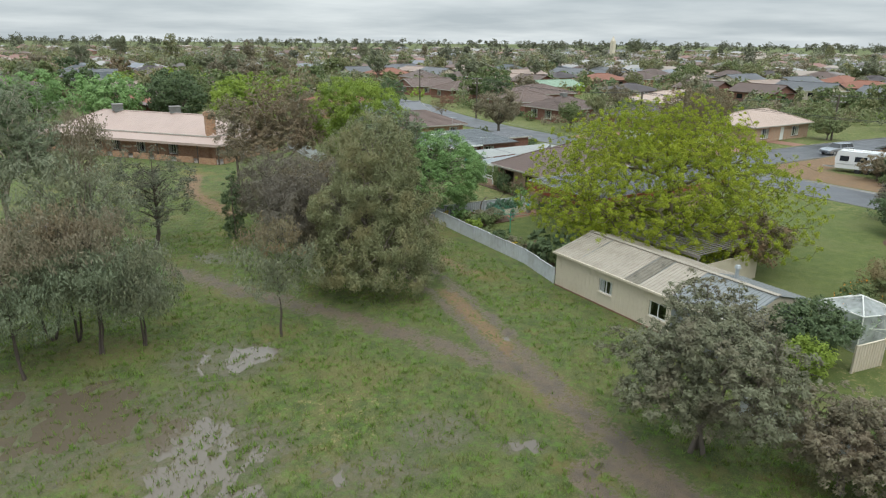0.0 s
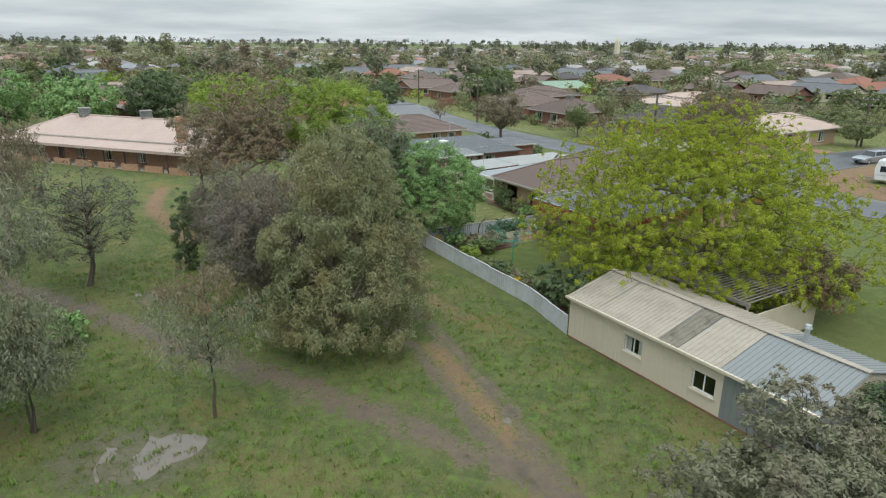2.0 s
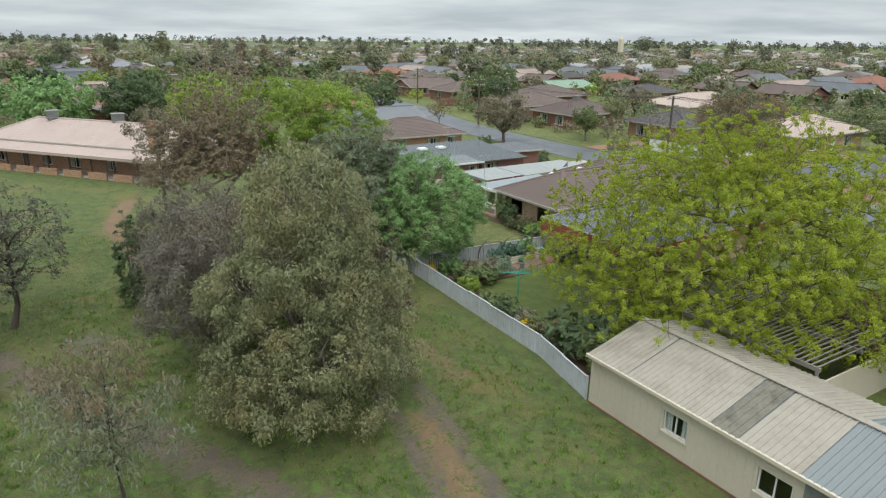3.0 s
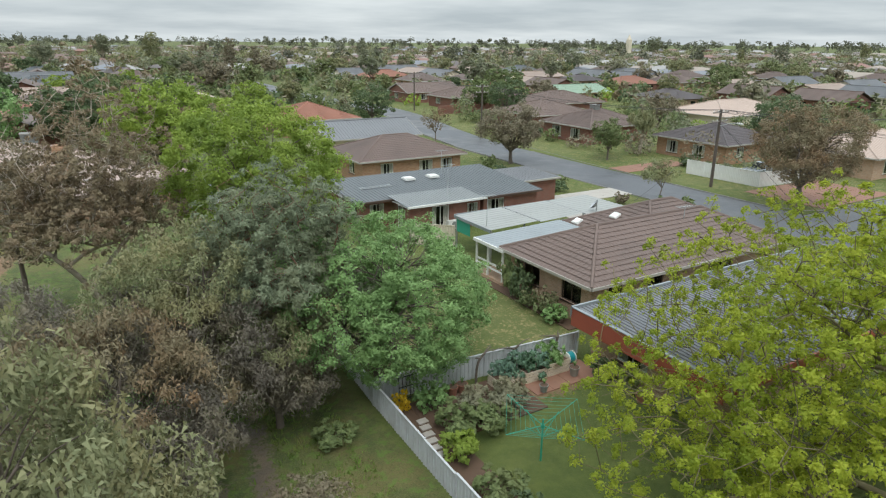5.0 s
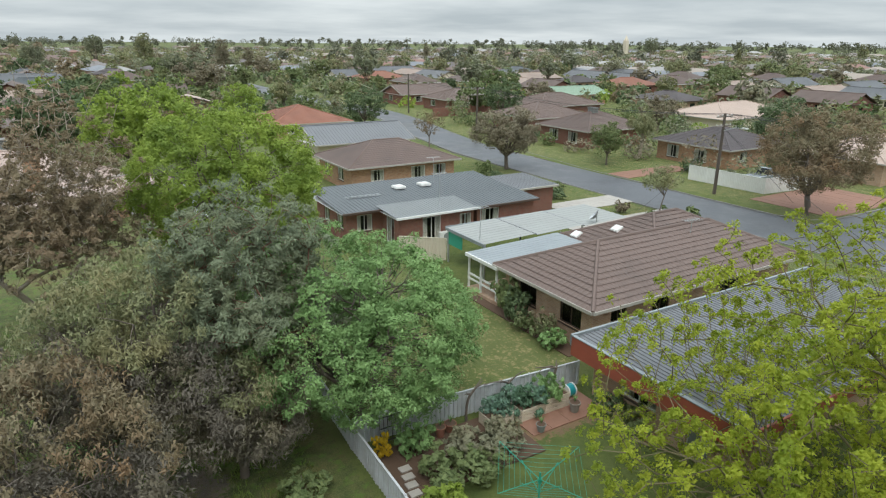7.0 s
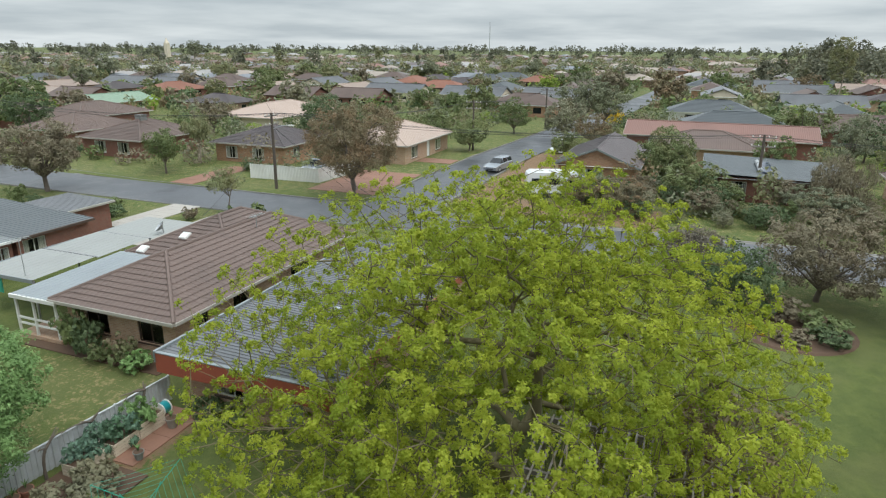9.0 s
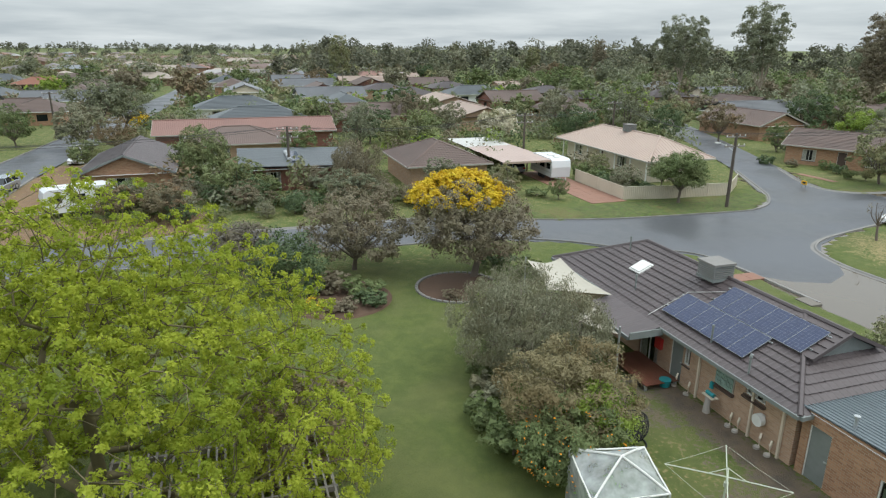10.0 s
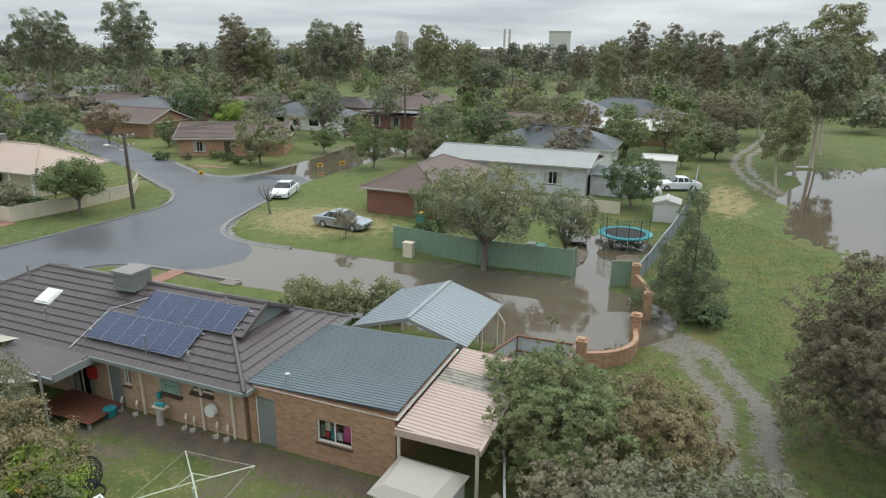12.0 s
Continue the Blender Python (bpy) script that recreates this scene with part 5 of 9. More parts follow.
for x, y in ((-1.25, 3.0), (-1.25, 0), (-1.25, -2.8), (1.45, 3.05)):
    part("post", Geo().box(x - 0.05, x + 0.05, y - 0.05, y + 0.05, 0, 2.3), M["cream"], canopy)
awning = thing("camper_awning", "cream canvas-topped camper trailer parked by the garage", "camper trailer", 10.5, -12.7)
part("canvas", Geo().add([(-1.3, -1.1, 1.35), (1.2, -1.2, 1.35), (1.3, 0.9, 1.35), (-1.0, 1.1, 1.35), (-0.9, -0.7, 1.6), (0.9, -0.8, 1.6), (0.9, 0.6, 1.6), (-0.7, 0.7, 1.6)], [(4, 5, 6, 7), (0, 1, 5, 4), (1, 2, 6, 5), (2, 3, 7, 6), (3, 0, 4, 7)]), M["canvas"], awning)
part("body", Geo().box(-1.15, 1.1, -1.0, 0.85, 0.45, 1.33), M["white_metal"], awning)
for x, y in product((-0.5, 0.5), (-1.0, 0.9)):
    part("wheel", Geo().tube([(x, y - 0.1, 0.32), (x, y + 0.08, 0.32)], (0.32, 0.32), 14), M["black"], awning)

cp2 = thing("carport", "open gabled carport with pale zinc roof by the flooded court", "carport", 14.6, -23.0, group="carports")
for s in roof_slopes("gable_y", -2.8, 2.7, -2.6, 2.4, 2.25, 0.85)[0]:
    part("roof_sheet", ribbed(s, 0.25), M["zinc"], cp2)
part("ridge_cap", Geo().box(-0.15, 0.05, -2.6, 2.4, 3.09, 3.14), M["zinc"], cp2)
for sy in (-2.6, 2.4):
    part("gable_frame", Geo().beam((-2.75, sy, 2.2), (-0.05, sy, 3.03), 0.08, 0.16).beam((2.65, sy, 2.2), (-0.05, sy, 3.03), 0.08, 0.16).beam((-2.7, sy, 2.14), (2.6, sy, 2.14), 0.08, 0.12), M["gutter"], cp2)
for x, y in product((-2.6, 2.5), (-2.4, 0, 2.2)):
    part("post", Geo().box(x - 0.06, x + 0.06, y - 0.06, y + 0.06, -0.1, 2.15), M["cream"], cp2)

# verandah, shade sails, deck and wall clutter of that house
ver = thing("verandah", "low flat verandah roof of dull grey sheets with a gutter", "verandah", 27.4, -12.9)
part("roof_sheet", ribbed(Slope((1.8, 0.9, 2.2), (-2.3, 0.9, 2.2), (-2.3, -0.75, 2.45), (1.8, -0.75, 2.45)), 0.8, 0.015), M["grey_tile"], ver)
part("beam", Geo().box(-2.36, -2.3, -0.8, 0.9, 2.1, 2.42).box(-2.3, 1.8, 0.88, 0.96, 2.08, 2.24), M["gutter"], ver)
for x in (0.6, 1.7):
    part("post", Geo().box(x - 0.05, x + 0.05, 0.78, 0.88, 0, 2.1), M["gutter"], ver)


def shade_sail(pts, n=8):
    a, b, c, d = (Vector(p) for p in pts)
    geo, rows = Geo(), []
    for i in range(n + 1):
        row = []
        for j in range(n + 1):
            u, v = i / n, j / n
            p = a.lerp(b, u).lerp(d.lerp(c, u), v)
            mid = (a + b + c + d) / 4
            p = p.lerp(mid, 0.28 * (1 - abs(2 * u - 1) ** 2) * (abs(2 * v - 1) ** 4) * 0.5 + 0.28 * (1 - abs(2 * v - 1) ** 2) * (abs(2 * u - 1) ** 4) * 0.5)
            p.z -= 0.5 * u * (1 - u) + 0.4 * v * (1 - v)
            row.append(p)
        rows.append(row)
    for i, j in product(range(n), range(n)):
        geo.quad(rows[i][j], rows[i + 1][j], rows[i + 1][j + 1], rows[i][j + 1])
    return single("shade_sail", geo, M["sail"], "cream shade sail stretched beside the tiled roof", "shade sail", "shade sails", smooth=True)


shade_sail([(35.0, -11.8, 2.6), (34.9, -13.85, 2.55), (28.7, -13.4, 2.65), (30.6, -10.9, 2.5)])
shade_sail([(28.9, -12.2, 2.6), (27.4, -12.1, 2.45), (25.2, -11.6, 2.35), (27.4, -10.6, 2.3)])
for x, y in ((30.6, -10.85), (35.05, -11.75), (25.15, -11.55), (27.4, -10.55)):
    single("sail_post", Geo().tube([(x, y, 0), (x, y, 2.75)], (0.05, 0.045), 8), M["steel"], "steel post holding a shade sail", "post", "sail posts")
dk = thing("deck", "red-stained timber deck platform at the back door", "deck", 25.6, -13.2)
for k in range(12):
    part("board", Geo().box(-1.5, 1.5, -0.85 + k * 0.14, -0.73 + k * 0.14, 0.30, 0.335), M["decking"], dk)
for x, y in product((-1.4, 1.4), (-0.75, 0.75)):
    part("leg", Geo().box(x - 0.05, x + 0.05, y - 0.05, y + 0.05, 0, 0.3), M["steel"], dk)
blocks = thing("glass_block_window", "pale green glass blocks filling a wall opening", "window")
part("grout", Geo().box(21.14, 22.14, -14.19, -14.15, 1.28, 2.05), M["concrete"], blocks)
for i, j in product(range(6), range(4)):
    part("glass_block", shared_mesh("glass_block", lambda: Geo().box(0.012, 0.149, -0.04, 0.04, 0.012, 0.169).box(0.03, 0.131, -0.048, -0.04, 0.03, 0.151).mesh("glass_block", worn("green_glass_block", (0.26, 0.37, 0.33), (0.16, 0.24, 0.21), 0.12, bump=0.1, piece=0.4))), None, blocks).matrix_local = pose(21.16 + i * 0.161, -14.16, 1.3 + j * 0.181)
for x in (20.1, 21.65):
    single("window_sill", Geo().box(x - 0.55, x + 0.55, -14.2, -14.06, 1.14 if x > 21 else 1.5, 1.2 if x > 21 else 1.56), M["brown_trim"], "dark brick window sill on the tan wall", "sill", "brick sills")
for x, h0 in ((23.1, 2.3), (20.12, 2.3), (18.68, 2.3)):
    single("downpipe", Geo().box(x - 0.045, x + 0.045, -14.18, -14.09, 0.0, h0), M["cream"], "cream downpipe on the brick wall", "downpipe", "downpipes")
for x in (24.2, 23.4, 20.9, 20.5, 19.4, 18.9):
    d = thing("drain_pipe", "short cream plumbing pipes at the wall's foot", "pipe", x, -14.0, group="wall plumbing")
    part("pipe", Geo().tube([(0, 0, 0), (0, 0, 0.45), (0.05, -0.1, 0.6)], (0.05, 0.05, 0.045), 8), M["cream"], d)
    part("trap", Geo().tube([(0.0, 0.1, 0.0), (0.0, 0.1, 0.14)], (0.13, 0.11), 10), M["concrete"], d)
meter = thing("hose_reel", "white hose reel box on the brick wall", "hose reel", 19.6, -14.1, 1.1)
part("drum", Geo().tube([(0, 0, 0), (0, 0.2, 0)], (0.24, 0.24), 14), M["white"], meter)
part("bracket", Geo().box(-0.1, 0.1, -0.1, 0.0, -0.2, 0.2), M["steel"], meter)
tub = thing("bucket", "teal plastic tub at the wall's foot", "tub", 24.3, -13.5)
part("body", Geo().tube([(0, 0, 0), (0, 0, 0.38)], (0.2, 0.26), 14), M["teal"], tub)
sink = thing("outdoor_sink", "outdoor tap and bench on a pedestal against the wall", "sink", 22.0, -13.7)
part("bench", Geo().box(-0.3, 0.3, -0.32, -0.02, 0.75, 0.79).tube([(-0.42, -0.2, 0.84), (0.3, -0.2, 0.84)], (0.04, 0.04), 6), M["cream"], sink)
part("pedestal", Geo().tube([(0, -0.1, 0), (0, -0.1, 0.75)], (0.16, 0.1), 10), M["concrete"], sink)
part("pump", Geo().tube([(-0.25, -0.15, 0.9), (0.15, -0.15, 0.9)], (0.09, 0.09), 10).box(0.1, 0.24, -0.4, -0.3, 1.0, 1.28), M["teal"], sink)
extinguisher = single("wall_cabinet", Geo().box(25.55, 25.95, -14.18, -14.02, 1.1, 1.6), M["red"], "red cabinet on the brick wall", "cabinet")


# ---- the long shed beside the field ----
shed = thing("shed", "long cream ribbed-metal shed with a lichened gable roof", "shed", 12.7, 1.2)
for side, a, b, holes in (("w", (-2.85, 5.8), (-2.85, -2.8), [(3.6, 4.6, 0.85, 1.65), (7.2, 8.3, 0.75, 1.6)]), ("grey end", (-2.85, -2.8), (-2.85, -6.4), []), ("s", (-2.85, -6.4), (2.75, -6.4), []), ("e", (2.75, -6.4), (2.75, 5.8), []), ("n", (2.75, 5.8), (-2.85, 5.8), [])):
    inset = 0.06 if side in ("s", "n") else 0.0
    d = (Vector(b) - Vector(a)).normalized()
    g, m = wall_geo(Vector(a) + d * inset, Vector(b) - d * inset, 2.2, 0.05, holes, -0.1)
    skin = M["grey_sheet" if side in ("s", "grey end") else "wall_metal"]
    w = part("wall", g, skin, shed)
    n = int((Vector(b) - Vector(a)).length / 0.3)
    ribs = Geo()
    for i in range(n):
        u = i * 0.3 + 0.15
        if not any(h0 - 0.05 < u < h1 + 0.05 for h0, h1, *_ in holes):
            ribs.box(u - 0.03, u + 0.03, -0.018, 0.0, -0.08, 2.18, m)
    part("ribs", ribs, skin, w)
    for h0, h1, z0, z1 in holes:
        window(w, m, h0, h1, z0, z1, curtain=h0 < 5, blind="white", sill="wall_metal")
top = roof_slopes("gable_y", -3.0, 2.9, -6.5, 5.9, 2.2, 0.8)[0]
roof = part("roof", deck(top), M["zinc"], shed)
for s, (mats) in zip(top, (("cream_metal", "cream_metal", "cream_metal", "cream_metal", "grey_sheet"), ("grey_sheet", "cream_metal", "cream_metal", "cream_metal", "cream_metal"))):
    n = len(mats)
    cuts = [0, 2.0, 5.6, 6.6, 8.6, 12.4] if s is top[0] else [0, 3.8, 5.8, 6.8, 10.4, 12.4]
    for k in range(5):
        mat = M[mats[k]]
        if s is top[0] and k == 2:
            mat = worn("mossy_skylight_sheet", (0.2, 0.18, 0.14), (0.05, 0.045, 0.035), 0.7, coarse=1.6, fine=6, amount=1.0)
        piece = Slope(s.at(cuts[k] + 0.01, -0.05), s.at(cuts[k + 1] - 0.01, -0.05), s.at(cuts[k + 1] - 0.01, s.high), s.at(cuts[k] + 0.01, s.high))
        part("roof_sheet", ribbed(piece, 0.21, 0.03, 0.015), mat, roof)
for sy in (-6.36, 5.76):
    part("gable", Geo().poly([(-2.85, sy, 2.2), (2.75, sy, 2.2), (-0.05, sy, 2.95)]), M["wall_metal"], shed)
part("ridge_cap", Geo().box(-0.2, 0.1, -6.5, 5.9, 3.02, 3.06), M["cream_metal"], roof)
part("flue", Geo().tube([(0.9, -3.6, 2.6), (0.9, -3.6, 3.35)], (0.1, 0.1), 10).tube([(0.9, -3.6, 3.35), (0.9, -3.6, 3.5)], (0.17, 0.12), 10), M["steel"], shed)
part("gutter", Geo().beam((-3.06, -6.5, 2.17), (-3.06, 5.9, 2.17), 0.1, 0.12), M["wall_metal"], roof)
part("footing", Geo().box(-2.9, -2.86, -6.4, 5.8, -0.1, 0.12), M["red_bark"], shed)

perg = thing("pergola", "weathered pergola with slatted roof behind the shed", "pergola", 18.4, 4.6)
for k in range(26):
    part("slat", Geo().beam((-2.6, -3.0 + k * 0.24, 2.48), (3.4, -3.0 + k * 0.24, 2.52), 0.06, 0.04), M["timber"], perg)
for x in (-2.5, 0.4, 3.3):
    part("beam", Geo().box(x - 0.05, x + 0.05, -3.1, 3.1, 2.3, 2.46), M["timber"], perg)
for x, y in product((-2.5, 3.3), (-3.0, 0, 3.0)):
    part("post", Geo().box(x - 0.05, x + 0.05, y - 0.05, y + 0.05, 0, 2.3), M["timber"], perg)
part("side_wall", Geo().box(-2.5, 3.3, -3.14, -3.06, 0.0, 1.8), M["wall_metal"], perg)


# ---- fences ----
def fence(name, label, pts, high, material, panel=2.35, post=None, cap=True, lean=0.0, group="fences", base=-0.05):
    """A sheet-metal fence: ribbed panels between posts."""
    f = thing(name, label, "fence", group=group)
    rng = random.Random(len(pts) + int(high * 100) + int(pts[0][0]))
    for a, b in zip(pts, pts[1:]):
        a, b = Vector((*a, 0)), Vector((*b, 0))
        n = max(1, round((b - a).length / panel))
        q = (b - a).to_track_quat("X", "Z").to_matrix().to_4x4()
        w = (b - a).length / n

        def make(w=w):
            geo, cols = Geo(), []
            m = max(3, int(w / 0.19))
            for i in range(m):
                cols += [(0.04 + (w - 0.08) * i / m, 0.0), (0.04 + (w - 0.08) * (i + 0.5) / m, 0.0), (0.04 + (w - 0.08) * (i + 0.6) / m, 0.028), (0.04 + (w - 0.08) * (i + 0.9) / m, 0.028)]
            cols.append((w - 0.04, 0.0))
            for (x0, y0), (x1, y1) in zip(cols, cols[1:]):
                for s in (0.004, -0.004):
                    geo.quad((x0, y0 + s, base), (x1, y1 + s, base), (x1, y1 + s, high), (x0, y0 + s, high))
            if cap:
                geo.box(0.0, w, -0.03, 0.045, high, high + 0.04)
            return geo.mesh("panel", material)

        me = shared_mesh(("panel", material.name, round(w, 2), high), make)
        pm = shared_mesh(("post", material.name, high), lambda: Geo().box(-0.035, 0.035, -0.04, 0.05, base, high + 0.06).mesh("post", post or material))
        for i in range(n):
            p = part("panel", me, None, f)
            p.matrix_local = Matrix.Translation(a.lerp(b, i / n)) @ q @ pose(0, 0, rng.uniform(-0.02, 0.02), rng.uniform(-1, 1) * (1.5 + lean), rng.uniform(-0.5, 0.5), 0)
        for i in range(n + 1):
            p = part("post", pm, None, f)
            p.matrix_local = Matrix.Translation(a.lerp(b, i / n)) @ q
    return f


fence("fence", "weathered white corrugated fence along the field", [(9.9, 7.2), (10.7, 11.1), (10.8, 17.2), (10.95, 23.6), (11.3, 29.5), (11.7, 36)], 1.05, M["fence_white"], 2.3)
fence("fence", "white sheet fence between two back gardens", [(11.1, 23.7), (21.0, 23.0)], 1.1, M["fence_white"], 2.3)
fence("fence", "cream fence beside the dark brick house", [(22.2, 41.6), (24.6, 39.6)], 1.5, M["fence_cream"])
fence("fence", "cream fence closing the far garden", [(11.7, 36), (12.4, 52), (13, 66)], 1.5, M["fence_white"])
fence("fence", "white fence at the street corner", [(61.0, 49.6), (61.5, 41.2), (70.0, 40.4)], 1.55, M["white"])
fence("fence", "cream fence in front of the pink-roofed house", [(65.9, 32.4 - 64.6), (56.2, -32.0), (55.4, -36), (54.9, -43.4), (58.5, -47.5)], 1.3, M["fence_cream"])
fence("fence", "pale green sheet fence round the flooded garden", [(24.0, -38.4), (17.2, -37.3), (10.7, -37.5), (10.6, -38.4)], 1.75, M["fence_green"])
fence("gate", "pale green sheet gate standing open", [(8.05, -36.75), (6.95, -37.2)], 1.6, M["fence_green"], group="gates")
fence("fence", "white yard fence with rust-red frame by the carport", [(9.0, -21.6), (11.2, -21.8), (10.6, -24.1), (8.0, -24.2), (7.8, -20.4)], 1.45, M["fence_white"], 1.9, M["red_bark"])
for a, b in (((9.0, -21.6), (11.2, -21.8)), ((11.2, -21.8), (10.6, -24.1)), ((10.6, -24.1), (8.0, -24.2)), ((8.0, -24.2), (7.8, -20.4))):
    for z in (0.75, 1.5):
        single("fence_rail", Geo().beam((*a, z), (*b, z), 0.09, 0.08), M["red_bark"], "rust-red steel rail of the white yard fence", "rail", "fence rails")
    single("fence_post", Geo().box(a[0] - 0.05, a[0] + 0.05, a[1] - 0.05, a[1] + 0.05, -0.1, 1.56), M["red_bark"], "rust-red steel post of the white yard fence", "post", "fence posts")
fence("fence", "dull grey sheet fence down the neighbours' boundary", [(6.5, -37.6), (5.4, -47), (4.4, -57), (4.0, -66), (3.9, -78)], 1.3, M["zinc"], 2.4)
fence("fence", "cream low fence in front of the pale blue house", [(22, -55.4), (10, -55.8)], 1.1, M["fence_cream"])
fence("fence", "cream fence behind the shed", [(14.0, -8.4), (15.9, -8.7)], 1.4, M["fence_cream"])
fence("fence", "low white sheet fence along the lane", [(6.4, -8.0), (7.6, -12.4), (8.6, -15.6)], 0.95, M["fence_white"], 2.3)

bw = thing("brick_wall", "low curved orange brick wall with square pillars", "wall", group="gate walls")
arc = rounded([(7.7, -24.9), (6.3, -25.6), (5.5, -27.0), (5.75, -28.8)], 2)
for a, b in zip(arc, arc[1:]):
    part("segment", Geo().beam((*a, 0.35), (*b, 0.35), 0.24, 1.0), M["orange_brick"], bw)
arc = rounded([(5.45, -32.3), (5.5, -34.4), (6.6, -37.0)], 2)
for a, b in zip(arc, arc[1:]):
    part("segment", Geo().beam((*a, 0.4), (*b, 0.4), 0.24, 1.1), M["orange_brick"], bw)
for x, y in ((7.75, -24.9), (5.75, -28.9), (5.45, -32.25), (6.6, -37.05)):
    part("pillar", Geo().box(x - 0.22, x + 0.22, y - 0.22, y + 0.22, -0.1, 1.4).box(x - 0.27, x + 0.27, y - 0.27, y + 0.27, 1.4, 1.5).box(x - 0.17, x + 0.17, y - 0.17, y + 0.17, 1.5, 1.58), M["orange_brick"], bw)


# ---- trees ----
def leaf_mesh(name, rng, centres, outward, per, spread_r, size, material, droop=0.0, domed=False, quads=False):
    """Leaves round the twig ends: domed clumps or loose sprays of three- or four-cornered blades."""
    n = len(centres) * per
    out = np.repeat(outward, per, 0)
    if domed:
        v = rng.normal(0, 1, (n, 3)) + out * 0.9 + np.array([0, 0, 0.45 - droop * 0.5])
        v /= np.linalg.norm(v, axis=1, keepdims=True)
        big = np.repeat(rng.uniform(0.6, 1.35, (len(centres), 1)), per, 0)
        c = np.repeat(centres, per, 0) + v * spread_r * big * rng.uniform(0.45, 1.08, (n, 1)) * np.array([1, 1, 0.8 + droop * 0.6])
        nrm = v * 0.9 + rng.normal(0, 0.5, (n, 3)) + np.array([0, 0, 0.4])
    else:
        c = np.repeat(centres, per, 0) + rng.normal(0, 1, (n, 3)) * spread_r * np.array([1, 1, 0.75])
        nrm = out * 0.7 + rng.normal(0, 0.75, (n, 3)) + np.array([0, 0, 0.55])
    nrm /= np.linalg.norm(nrm, axis=1, keepdims=True)
    way = rng.normal(0, 1, (n, 3)) + np.array([0, 0, -droop * 3.0])
    way -= (way * nrm).sum(1, keepdims=True) * nrm * (1 - min(droop, 0.8))
    way /= np.linalg.norm(way, axis=1, keepdims=True) + 1e-9
    side = np.cross(nrm, way)
    side /= np.linalg.norm(side, axis=1, keepdims=True) + 1e-9
    s = rng.uniform(0.65, 1.3, (n, 1))
    ln, wd = size[0] * s, size[1] * s
    if quads:
        fold = np.cross(way, side) * wd * 0.35
        pts = [c - way * ln * 0.5, c + side * wd * 0.5 + fold, c + way * ln * 0.5, c - side * wd * 0.5 + fold]
    else:
        pts = [c - way * ln * 0.4 + side * wd * 0.6, c - way * ln * 0.4 - side * wd * 0.6, c + way * ln * 0.7]
    verts = np.stack(pts, 1).reshape(-1, 3)
    return raw_mesh(name, verts, np.arange(len(verts)).reshape(-1, len(pts)), material)


def limb(geo, a, b, ra, rb, rng, sides=5, sag=0.12, n=4):
    a, b = Vector(a), Vector(b)
    ln = (b - a).length
    mid = a.lerp(b, 0.5) + Vector((rng.normal(0, sag), rng.normal(0, sag), abs(rng.normal(0, sag)))) * ln
    pts = [a.lerp(mid, t).lerp(mid.lerp(b, t), t) for t in np.linspace(0, 1, n + 1)]
    geo.tube(pts, list(np.linspace(ra, rb, n + 1)), sides, cap=False)
    return pts


